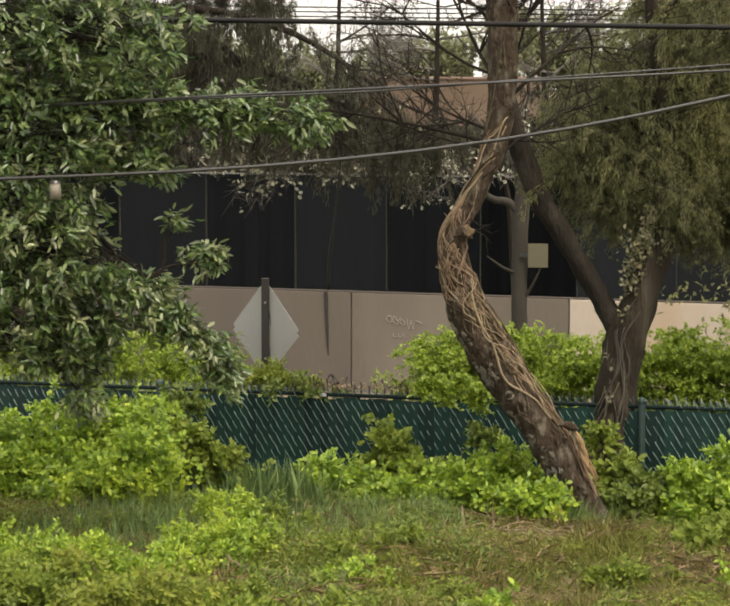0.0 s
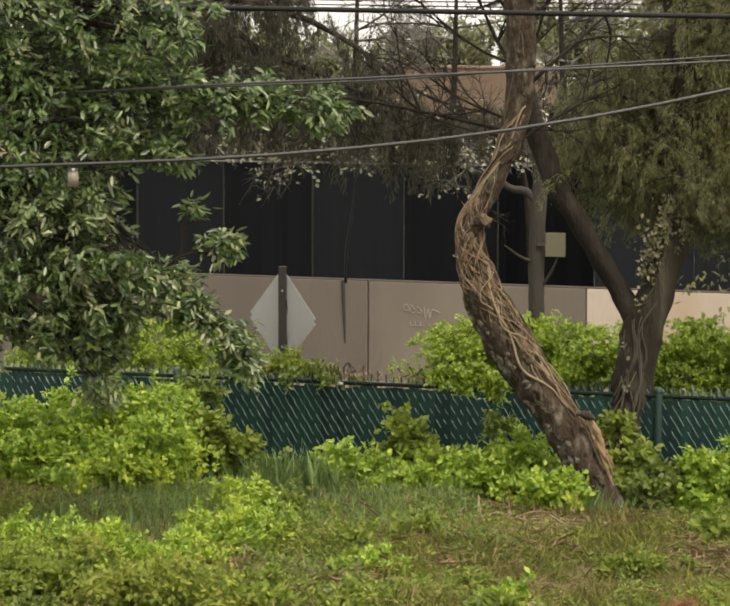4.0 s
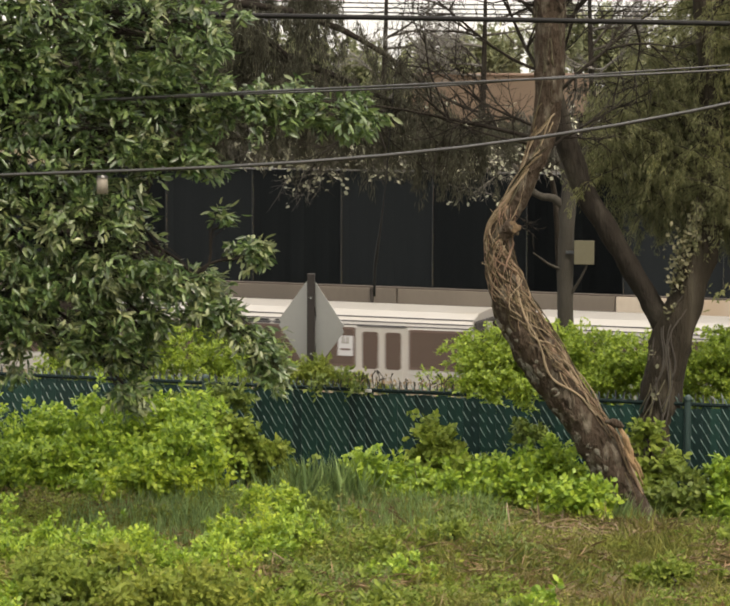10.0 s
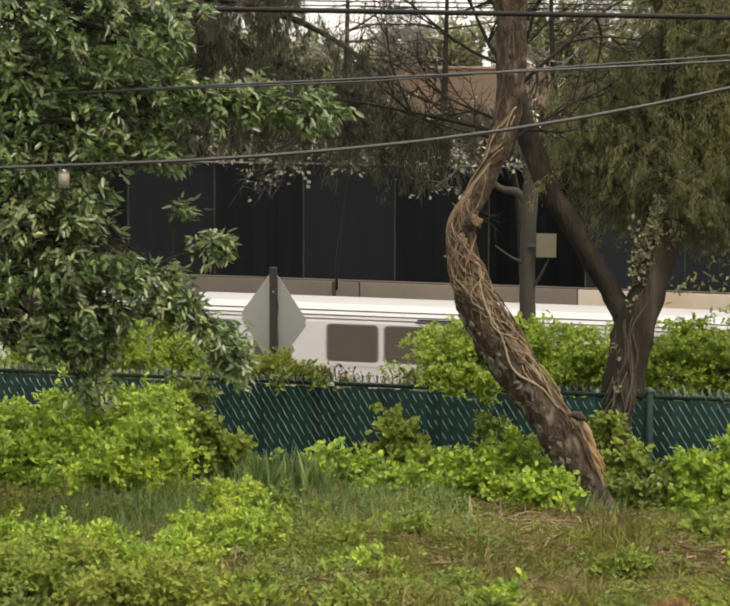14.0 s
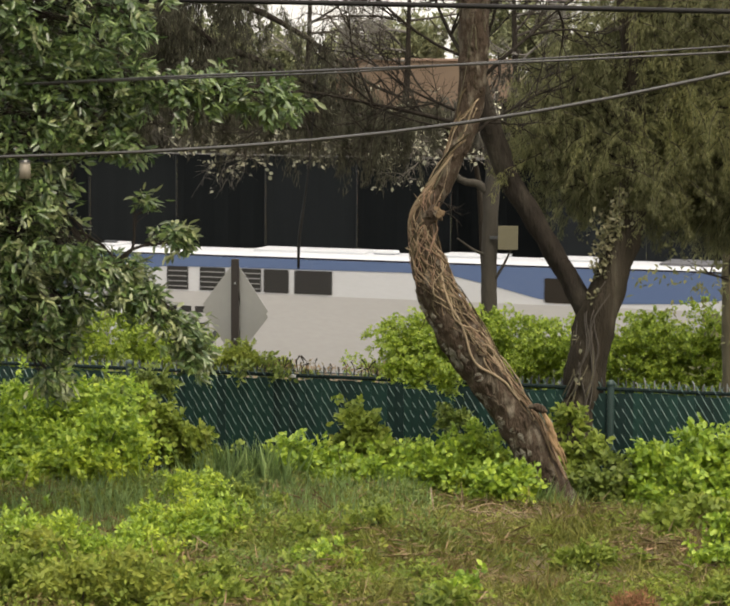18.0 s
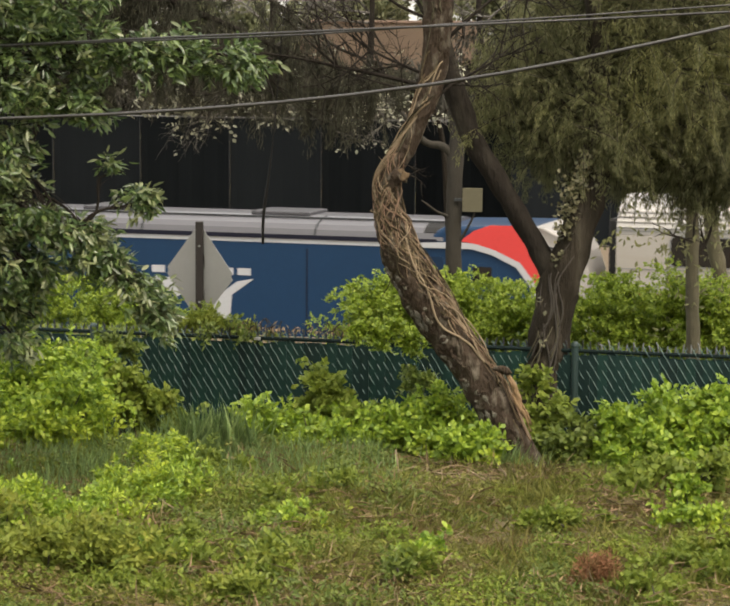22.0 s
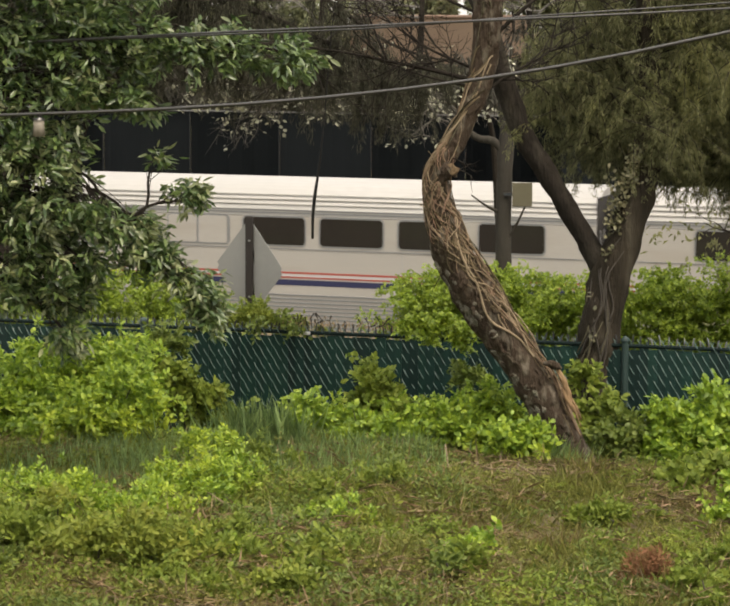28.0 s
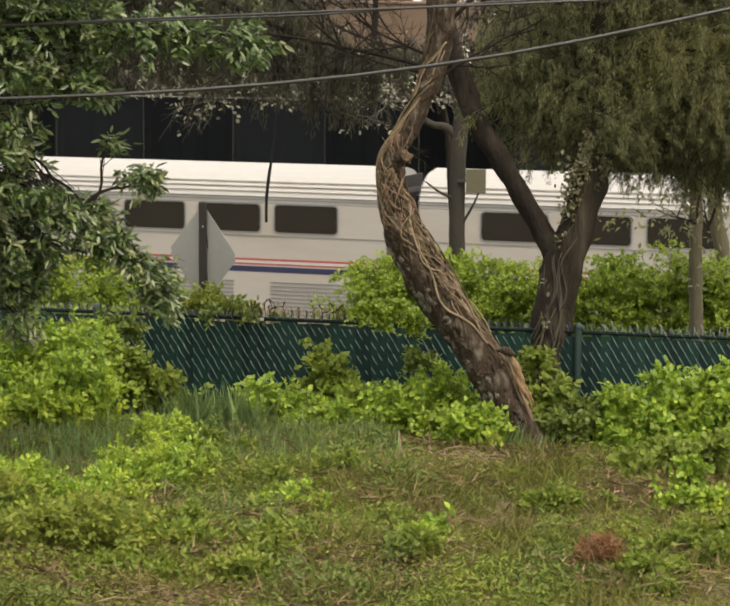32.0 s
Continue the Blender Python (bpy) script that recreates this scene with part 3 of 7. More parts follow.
    # dead vine stems: a tangle round the bend that thins to a fringe on the upper side of the lean
    for k in range(108):
        fringe = k % 9 < 5
        z0 = rng.uniform(0.35, 1.6) if fringe else rng.uniform(1.7, 2.3)
        z1 = min(2.0 if fringe else 2.62 if k % 8 else 3.15, z0 + (rng.uniform(0.3, 0.9) if fringe else rng.uniform(0.25, 0.85)))
        lane, wig, ph, fr = rng.normal(), rng.uniform(0.3, 1.0), rng.uniform(0, 6), rng.uniform(5, 16)
        th = rng.choice((0.0035, 0.005, 0.0068, 0.009), p=(0.34, 0.34, 0.22, 0.1))
        loose = rng.uniform(0.05, 0.5) if k % 3 else 0.04
        drift = rng.uniform(-1.3, 1.3)
        pts = []
        for z in np.arange(z0, z1, 0.028):
            f = (z - z0) / (z1 - z0)
            guide = np.interp(z, (0.3, 0.9, 1.4, 1.75, 1.95, 2.3, 2.6, 3.0), (2.9, 2.75, 2.5, 2.3, 2.05, 1.35, 0.75, 0.5))
            wide = np.interp(z, (0.3, 1.0, 1.6, 1.9, 2.15, 2.45, 2.7), (0.16, 0.24, 0.34, 0.5, 0.78, 0.8, 0.35))
            ang = guide + wide * lane + wig * np.interp(z, (1.2, 2.2), (0.22, 0.85)) * math.sin(ph + fr * z) + drift * (f - 0.5) * np.interp(z, (1.2, 2.1), (0.3, 1.0))
            lift = 1.03 + np.interp(z, (0.3, 1.0, 1.9, 2.3, 2.8), (0.05, 0.45, 0.5, 0.55, 0.15)) * loose * (0.6 + 0.4 * math.sin(ph * 3 + 5 * z)) * math.sin(min(1.0, f * 5, (1 - f) * 5) * 1.57)
            pts.append((*on_bark(z, ang, lift), th * (1 - 0.4 * f)))
        if len(pts) > 4:
            s = Soup()
            s.tube(spline(pts, 0.02) - off, 5, 0.35, rng, 18)
            part("vine_stem", s.mesh("vine_stem"), M["pale_vine" if k % 4 == 0 else "vine"], t, smooth=True)
    # a few pale stems climb on along the outer edge and loop over at the crotch
    for k in range(9):
        z0, z1 = rng.uniform(2.3, 2.6), rng.uniform(2.9, 3.5)
        a0, a1, ph = rng.uniform(0.2, 1.3), rng.uniform(0.3, 2.6), rng.uniform(0, 6)
        s = Soup()
        s.tube(spline([(*on_bark(z, a0 + (a1 - a0) * ((z - z0) / (z1 - z0)) ** 2 + 0.35 * math.sin(ph + 8 * z), 1.05 + 0.12 * math.sin(ph + 11 * z)), 0.0058) for z in np.arange(z0, z1, 0.04)], 0.02) - off, 5, 0.3, rng, 16)
        part("vine_stem", s.mesh("vine_stem"), M["pale_vine" if k % 2 else "vine"], t, smooth=True)
    # loose strips of bark and dead stems on the upright part
    for k in range(10):
        z0, a, ph = rng.uniform(2.6, 4.1), rng.uniform(0.3, 2.8), rng.uniform(0, 6)
        s = Soup()
        s.tube(np.array([(*on_bark(z, a + 0.3 * math.sin(ph + 5 * z), 1.03), 0.0045 * (1.1 - (z - z0) / 0.6)) for z in np.arange(z0, z0 + rng.uniform(0.2, 0.55), 0.025)]) - off, 5, 0.3, rng, 14)
        part("bark_strip", s.mesh("bark_strip"), M["moss"], t, smooth=True)
    # one stout pale stem that swings down over the front, and its thinner mate
    for nm, r, line in (("stout_vine", 0.0085, [(0.8, 2.0), (0.83, 1.88), (0.873, 1.771), (0.945, 1.65), (0.989, 1.542), (1.012, 1.45), (1.048, 1.369), (1.095, 1.315), (1.149, 1.283), (1.2, 1.258), (1.249, 1.226), (1.3, 1.185), (1.336, 1.14), (1.375, 1.09), (1.408, 1.053)]),
                        ("vine_stem", 0.0055, [(1.19, 1.265), (1.13, 1.36), (1.14, 1.44), (1.17, 1.48), (1.24, 1.4), (1.3, 1.34), (1.4, 1.2), (1.46, 1.06), (1.52, 0.9)])):
        s = Soup()
        s.tube(spline([(*on_front(x, z, 0.008), r) for x, z in line], 0.02) - off, 7, 0.3, rng, 14)
        part(nm, s.mesh(nm), M["pale_vine"], t, "stout pale vine stem" if nm == "stout_vine" else "", smooth=True)
    # loose shoots that stand off the bend and the foot
    for k in range(24):
        c = on_bark(rng.uniform(1.75, 2.75) if k < 17 else rng.uniform(0.35, 0.7), rng.uniform(0.0, 3.1), 1.0)
        e = c + np.array((rng.uniform(-0.1, 0.16), rng.uniform(-0.1, 0.0), rng.uniform(-0.22, 0.1)))
        m = (c + e) / 2 + rng.normal(size=3) * 0.03
        s = Soup()
        s.tube(spline([(*c, 0.0045), (*m, 0.0036), (*e, 0.002)], 0.03) - off, 5)
        part("vine_shoot", s.mesh("vine_shoot"), M["pale_vine" if k % 3 == 0 else "vine"], t)
    # limbs above, each with its own fine branches
    limbs = [((1.0, 17.45, 3.12), (-0.95, 0.1, 0.22), 1.5, 0.0187), ((1.02, 17.45, 3.4), (0.75, 0.1, 0.7), 1.2, 0.0187), ((1.02, 17.45, 3.55), (-0.7, 0.2, 0.6), 1.3, 0.0172),
             ((1.03, 17.45, 3.8), (0.6, 0.2, 0.8), 1.1, 0.0172), ((1.03, 17.45, 3.95), (-0.5, 0.1, 0.8), 1.1, 0.0156), ((0.98, 17.45, 3.0), (0.8, 0.3, 0.5), 0.9, 0.014), ((0.9, 17.4, 2.9), (0.6, -0.2, -0.05), 0.28, 0.00702),
             ((0.76, 17.3, 2.5), (0.8, -0.2, -0.4), 0.26, 0.00702), ((0.78, 17.3, 2.56), (0.8, -0.2, -0.3), 0.22, 0.00546), ((1.0, 17.45, 3.2), (-0.8, 0.3, 0.45), 1.1, 0.0133), ((1.02, 17.45, 3.62), (-0.9, 0.2, 0.3), 1.2, 0.0133),
             ((1.03, 17.45, 3.5), (0.6, 0.3, 0.9), 1.3, 0.014), ((1.03, 17.45, 4.0), (0.8, 0.1, 0.35), 1.0, 0.0125), ((1.03, 17.45, 4.1), (-0.8, 0.1, 0.2), 1.2, 0.0125), ((1.0, 17.45, 3.08), (-0.7, 0.2, 0.0), 0.9, 0.0101)]
    for p0, d, ln, r in limbs:
        s = Soup()
        fork(s, np.array(p0), np.array(d), ln, r, 3 if r > 0.0095 else 1, rng, off)
        part("limb", s.mesh("limb"), M["bark_dark"], t, smooth=True)


def fork(s, p, d, length, r, depth, rng, off, bend=0.28, lift=0.1):
    """A crooked branch with ever finer side branches."""
    d = d / np.linalg.norm(d)
    pts = [(*p, r)]
    n = 4
    q = p.copy()
    for k in range(n):
        d = d + rng.normal(size=3) * bend * 0.6 + (0, 0, lift * 0.4)
        d /= np.linalg.norm(d)
        q = q + d * length / n
        pts.append((*q, r * (1 - 0.75 * (k + 1) / n)))
        if depth > 0 and k < n - 1:
            for _ in range(1 if rng.random() < 0.4 else 2):
                e = d + rng.normal(size=3) * 0.75 + (0, 0, lift)
                fork(s, q.copy(), e, length * rng.uniform(0.4, 0.68), r * 0.57, depth - 1, rng, off, bend, lift)
    s.tube(spline(pts, max(0.04, length / 10)) - off, 8 if depth > 1 else 4, 0.12 if depth > 1 else 0.0, rng, 6, cap=False)


def build_forked_tree():
    t = thing("forked_tree", "dark forked tree with ivy and drooping olive foliage", "tree", pose(2.0, 18.85, 0.0))
    off = np.array((2.0, 18.85, 0.0, 0))
    rng = np.random.default_rng(12)
    for nm, pts in (("trunk", [(1.93, 18.85, -0.4, 0.24), (1.96, 18.85, 0.3, 0.21), (2.0, 18.85, 0.591, 0.19), (2.05, 18.85, 0.901, 0.172), (2.112, 18.85, 1.288, 0.17), (2.165, 18.85, 1.56, 0.17), (2.268, 18.87, 1.827, 0.147), (2.352, 18.9, 2.133, 0.145), (2.414, 18.95, 2.439, 0.143), (2.44, 19.0, 2.744, 0.128), (2.454, 19.0, 3.124, 0.11), (2.43, 19.0, 3.69, 0.09), (2.36, 19, 4.25, 0.08), (2.3, 19, 5.0, 0.06)]),
                    ("fork_limb", [(2.16, 18.85, 1.4, 0.12), (2.09, 18.85, 1.55, 0.1), (1.973, 18.87, 1.769, 0.088), (1.799, 18.9, 2.057, 0.082), (1.586, 18.95, 2.401, 0.088), (1.393, 19.0, 2.744, 0.094), (1.269, 19, 3.086, 0.094), (1.18, 19, 3.389, 0.08), (1.13, 19, 3.73, 0.066), (1.05, 19, 4.4, 0.05)])):
        s = Soup()
        s.tube(spline(pts, 0.05) - off, 18, 0.2, rng, 5)
        part(nm, s.mesh(nm), M["bark_grey" if nm == "trunk" else "bark_dark"], t, smooth=True)
    n = 480
    # tufts up the upper side of the trunk, thinning out below the fork
    tuft = np.array([(2.33, 18.8, 2.46, 0.05), (2.24, 18.76, 2.26, 0.055), (2.19, 18.74, 2.1, 0.045), (2.15, 18.72, 1.95, 0.035), (2.1, 18.7, 1.72, 0.025), (2.04, 18.68, 1.3, 0.035), (2.0, 18.66, 1.05, 0.03), (1.9, 18.62, 0.72, 0.05)])
    i = rng.choice(8, n, p=(0.27, 0.33, 0.22, 0.1, 0.02, 0.005, 0.005, 0.05))
    p = tuft[i, :3] + rng.normal(size=(n, 3)) * np.stack([tuft[i, 3], tuft[i, 3] * 0.6, tuft[i, 3] * 1.4], 1)
    part("ivy", leaf_mesh("ivy", p, rng.normal(size=(n, 3)) + (0, -0.6, -0.3), 0.04, 0.03, rng, 0.2, 0.6, True), M["ivy"], t, "dull green ivy leaves")
    for k in range(12):
        z0, ph = rng.uniform(0.3, 1.3), rng.uniform(-1.1, 0.2)
        z1, sway, f0 = z0 + rng.uniform(0.4, 1.1), rng.uniform(0.2, 0.55), rng.uniform(4, 11)
        rows = []
        for z in np.arange(z0, z1, 0.05):
            c = [np.interp(z, (0.3, 0.591, 0.901, 1.288, 1.56, 1.827, 2.133, 2.439), v) for v in ((1.96, 2.0, 2.05, 2.112, 2.165, 2.259, 2.332, 2.394), (18.85, 18.85, 18.85, 18.85, 18.85, 18.87, 18.9, 18.95), (0.21, 0.19, 0.172, 0.17, 0.17, 0.137, 0.126, 0.132))]
            u = ph + sway * math.sin(f0 * z + k)
            rows.append((c[0] + c[2] * math.sin(u), c[1] - c[2] * 1.04 * math.cos(u), z, 0.009 - 0.005 * (z - z0) / (z1 - z0)))
        s = Soup()
        s.tube(np.array(rows) - off, 5, 0.3, rng, 9)
        part("vine_stem", s.mesh("vine_stem"), M["moss" if k % 3 == 0 else "twig"], t, smooth=True)
    for c in t.children:
        if c.name.startswith("ivy"):
            c.matrix_basis = pose(-2.0, -18.85, 0)
    # drooping foliage: strands of fine needles that hang from the limbs
    crown = [(2.57, 19.2, 3.85, 0.58, 0.6, 0.5), (3.15, 19.2, 3.7, 0.58, 0.6, 0.7), (2.15, 19.2, 3.0, 0.3, 0.5, 0.35), (2.46, 19.2, 3.1, 0.47, 0.6, 0.4), (1.78, 19.3, 3.25, 0.3, 0.5, 0.42), (1.66, 19.3, 2.95, 0.2, 0.3, 0.22),
             (2.12, 19.3, 3.55, 0.42, 0.5, 0.45), (2.9, 19.2, 4.3, 0.8, 0.6, 0.35), (3.01, 19.2, 2.9, 0.47, 0.6, 0.43), (3.55, 19.2, 2.95, 0.5, 0.6, 0.58), (3.4, 19.2, 2.5, 0.4, 0.5, 0.22), (4.1, 19.2, 3.3, 0.6, 0.6, 0.8),
             (2.1, 19.35, 2.68, 0.34, 0.35, 0.26), (2.85, 19.35, 2.5, 0.45, 0.4, 0.25), (3.5, 19.35, 2.4, 0.45, 0.4, 0.25), (2.55, 18.8, 2.75, 0.35, 0.3, 0.3), (3.2, 18.8, 3.1, 0.6, 0.3, 0.5)]
    for l in crown:
        s = Soup()
        s.tube(spline([(2.42, 19, min(4.4, max(2.5, l[2] - 0.2)), 0.03), ((2.42 + l[0]) / 2, 19.1, l[2] + 0.1, 0.022), (l[0], l[1], l[2] + 0.15, 0.012), (l[0] + 0.3 * (1 if l[0] > 2.4 else -1), l[1], l[2] - 0.05, 0.005)], 0.06) - off, 7, 0.1, rng, 5)
        part("limb", s.mesh("limb"), M["bark_dark"], t, smooth=True)
    c, _ = lumps(crown, 3000, rng, 0.95)
    strands(t, c, off, "drab", rng, 0.1, 0.4, 100, 0.05, 0.0062, 0.2, 0.7)


def strands(t, starts, off, mat, rng, lo, hi, count, length, width, sway=0.1, open_=0.5):
    """Hanging threads set with needles, as one crown."""
    pos, way = [], []
    tw = Soup()
    for c in starts:
        ln = rng.uniform(lo, hi)
        dx, dy = rng.normal() * sway, rng.normal() * sway
        path = spline([(*c, 0.005), (c[0] + dx * 0.6, c[1] + dy * 0.5, c[2] - ln * 0.35, 0.004), (c[0] + dx, c[1] + dy, c[2] - ln, 0.002)], max(0.04, ln / 10))
        tw.tube(path - off, 3, cap=False)
        i = rng.integers(0, len(path), count)
        pos.append(path[i, :3] + rng.normal(size=(count, 3)) * length * 0.32)
        way.append(np.stack([rng.normal(size=count) * open_, rng.normal(size=count) * open_, -np.abs(rng.normal(size=count)) * 0.8 - 0.5], 1))
    P, W = np.concatenate(pos), np.concatenate(way)
    part("foliage", leaf_mesh("foliage", P - off[:3], W, length, width, rng), M[mat], t, "drooping needle foliage")
    tagged(part("twig_tangle", tw.mesh("twig_tangle"), M["bark_dark"], t), kind="stuff")


def build_thin_tree():
    t = thing("slender_tree", "slender bare grey trunk behind the hedge", "tree", pose(1.69, 25.0, -0.9))
    off = np.array((1.69, 25.0, -0.9, 0))
    rng = np.random.default_rng(13)
    for nm, pts in (("trunk", [(1.71, 25, -1.2, 0.11), (1.70, 25.0, 0.259, 0.1), (1.686, 25.0, 0.771, 0.09), (1.677, 25.0, 1.484, 0.086), (1.689, 25.0, 2.093, 0.086), (1.70, 25.0, 2.45, 0.078), (1.654, 25.0, 2.85, 0.056), (1.591, 25.0, 3.252, 0.045), (1.5, 25, 4.4, 0.03)]),
                    ("limb", [(1.69, 25, 2.2, 0.05), (1.55, 25, 2.33, 0.045), (1.35, 25, 2.38, 0.035), (1.1, 25, 2.7, 0.02)]),
                    ("limb", [(1.70, 25, 2.35, 0.05), (1.85, 25, 2.7, 0.045), (2.0, 25, 3.3, 0.03)]),
                    ("limb", [(1.67, 25, 1.55, 0.02), (1.5, 24.9, 1.62, 0.015), (1.32, 24.85, 1.75, 0.008)]),
                    ("limb", [(1.69, 25, 1.2, 0.018), (1.85, 24.9, 1.5, 0.012), (1.95, 24.9, 1.75, 0.006)])):
        s = Soup()
        s.tube(spline(pts, 0.06) - off, 12, 0.15, rng, 4)
        part(nm, s.mesh(nm), M["bark_pale"], t, smooth=True)
    b = thing("notice_board", "small blank yellowed board fixed to the slender trunk", "sign", pose(1.87, 24.86, 1.755, 0, 0, -8))
    part("plate", new_box(-0.108, 0.108, -0.008, 0.008, -0.13, 0.13, bevel=0.004), M["board"], b)
    part("bracket", new_box(-0.2, 0.0, 0.008, 0.03, -0.015, 0.015), M["dark_steel"], b)


def build_leafy_tree():
    """The near broadleaved tree whose boughs hang over the fence."""
    t = thing("broadleaf_tree", "leafy dark green tree with drooping boughs over the fence", "tree", pose(-4.2, 15.4, 0.4))
    off = np.array((-4.2, 15.4, 0.4, 0))
    rng = np.random.default_rng(14)
    s = Soup()
    s.tube(spline([(-4.2, 15.4, 0.1, 0.26), (-4.15, 15.4, 1.5, 0.22), (-4.0, 15.4, 3.0, 0.18), (-3.8, 15.4, 4.6, 0.14), (-3.6, 15.4, 6.5, 0.08)], 0.1) - off, 16, 0.15, rng, 4)
    part("trunk", s.mesh("trunk"), M["bark_dark"], t, smooth=True)
    clumps = [(-2.06, 15, 3.92, 0.61, 0.45, 0.33), (-1.46, 15, 3.89, 0.3, 0.45, 0.27), (-2.06, 15, 3.41, 0.58, 0.45, 0.33), (-1.46, 15, 3.41, 0.39, 0.45, 0.21), (-0.92, 15, 3.38, 0.33, 0.3, 0.17), (-0.53, 15, 3.34, 0.27, 0.25, 0.13),
              (-0.3, 15, 3.34, 0.12, 0.15, 0.1), (-2.01, 15, 3.02, 0.48, 0.45, 0.18), (-1.58, 15, 3.11, 0.3, 0.4, 0.18), (-1.37, 15, 3.02, 0.18, 0.3, 0.09), (-2.1, 15, 2.69, 0.37, 0.45, 0.24), (-1.88, 15, 2.41, 0.25, 0.45, 0.24),
              (-2.2, 15, 2.29, 0.36, 0.45, 0.24), (-1.7, 15, 2.29, 0.2, 0.3, 0.14), (-1.44, 15, 2.2, 0.22, 0.25, 0.13), (-1.26, 15, 2.03, 0.22, 0.25, 0.13), (-1.05, 15, 1.84, 0.17, 0.2, 0.14), (-0.93, 15, 1.66, 0.11, 0.15, 0.13),
              (-2.02, 15, 2.02, 0.36, 0.4, 0.18), (-1.74, 15, 1.99, 0.17, 0.3, 0.15), (-1.84, 15, 1.74, 0.17, 0.25, 0.18), (-1.82, 15, 1.5, 0.12, 0.2, 0.14), (-2.21, 15, 1.8, 0.18, 0.3, 0.15), (-1.24, 15, 2.62, 0.07, 0.1, 0.07), (-1.04, 15, 2.44, 0.13, 0.12, 0.09),
              (-2.63, 15, 3.65, 0.39, 0.45, 0.55), (-2.65, 15, 2.84, 0.39, 0.45, 0.55), (-2.66, 15, 2.05, 0.39, 0.45, 0.45), (-3.2, 15.2, 3.0, 0.5, 0.5, 1.2), (-3.6, 15.3, 4.6, 1.0, 0.7, 0.6), (-2.2, 15.2, 4.6, 0.8, 0.6, 0.35)]
    tw = Soup()
    cores, outs = [], []
    for l in clumps:
        hung = l[0] > -1.3 and 2.3 < l[2] < 2.7
        path = spline([(-1.5, 15.0, 2.2, 0.012), (-1.32, 15, 2.36, 0.01), (l[0] - 0.06, l[1], l[2] - 0.04, 0.008), (l[0] + 0.1, l[1], l[2], 0.004)] if hung else [(-2.6, 15.2, l[2] + 0.7, 0.014), (l[0] - 0.35, 15.1, l[2] + 0.4, 0.01), (l[0] - 0.1, l[1], l[2] + 0.1, 0.008), (l[0] + l[3] * 0.7, l[1], l[2] - l[5] * 0.4, 0.004)] if l[2] < 2.35 and l[0] > -2.6 else [(-4.0 + 0.2 * (l[2] - 3), 15.4, max(1.2, min(5.0, l[2] - 0.15)), 0.035), ((-4 + l[0]) / 2, 15.25, l[2] + 0.12, 0.022), (l[0] - l[3] * 0.4, l[1], l[2] + 0.06, 0.012), (l[0] + l[3] * 0.8, l[1], l[2] - l[5] * 0.4, 0.004)], 0.06)
        s = Soup()
        s.tube(path - off, 7, 0.1, rng, 6)
        part("bough", s.mesh("bough"), M["bark_dark"], t, smooth=True)
        k = int(40 + (2500 if l[2] > 2.8 else 2900) * l[3] * l[5] ** 0.9)
        p, d = lumps([(l[0], l[1], l[2], l[3] * (1.12 if l[2] > 2.5 else 1.06), l[4], l[5] * (1.16 if l[2] > 2.5 else 1.06))], k, rng, 0.9)
        # gaps between the sprays
        keep = np.array([noise.noise(Vector(q) * 4.2) + 0.5 * noise.noise(Vector(q) * 9.0) for q in p]) > (-0.06 if l[0] > -2.3 else -0.2)
        p, d = p[keep], d[keep]
        k = len(p)
        cores.append(p)
        outs.append(d)
        for i in range(0, k, 3):
            a = path[rng.integers(len(path) // 2, len(path)), :3]
            tw.tube(spline([(*a, 0.004), (*((a + p[i]) / 2 + rng.normal(size=3) * 0.03), 0.003), (*p[i], 0.002)], 0.08) - off, 3, cap=False)
    C, D = np.concatenate(cores), np.concatenate(outs)
    k = 7          # rosettes of a few leaves at each shoot tip
    P = np.repeat(C, k, 0) + rng.normal(size=(len(C) * k, 3)) * 0.022
    W = np.repeat(D * (0.5, 0.5, 0.2) + rng.normal(size=D.shape) * 0.4, k, 0) + rng.normal(size=(len(C) * k, 3)) * (0.75, 0.7, 0.55) + (0.25, -0.3, -0.4)
    # lower sprays take more of the paler leaves, painting in brighter light
    glint = np.repeat(rng.random(len(C)) < np.interp(C[:, 2], (2.2, 2.6, 3.0, 3.5), (0.33, 0.3, 0.2, 0.06)), k)
    for sel, mt, lb in ((~glint, "leaf", "glossy dark green oval leaves"), (glint, "leaf_glint", "paler leaves with highlights put into their colour")):
        part("foliage", leaf_mesh("foliage", P[sel] - off[:3], W[sel], 0.078, 0.0245, rng, 0.3, 0.8, True), M[mt], t, lb)
    tagged(part("twig_tangle", tw.mesh("twig_tangle"), M["bark_dark"], t), kind="stuff")


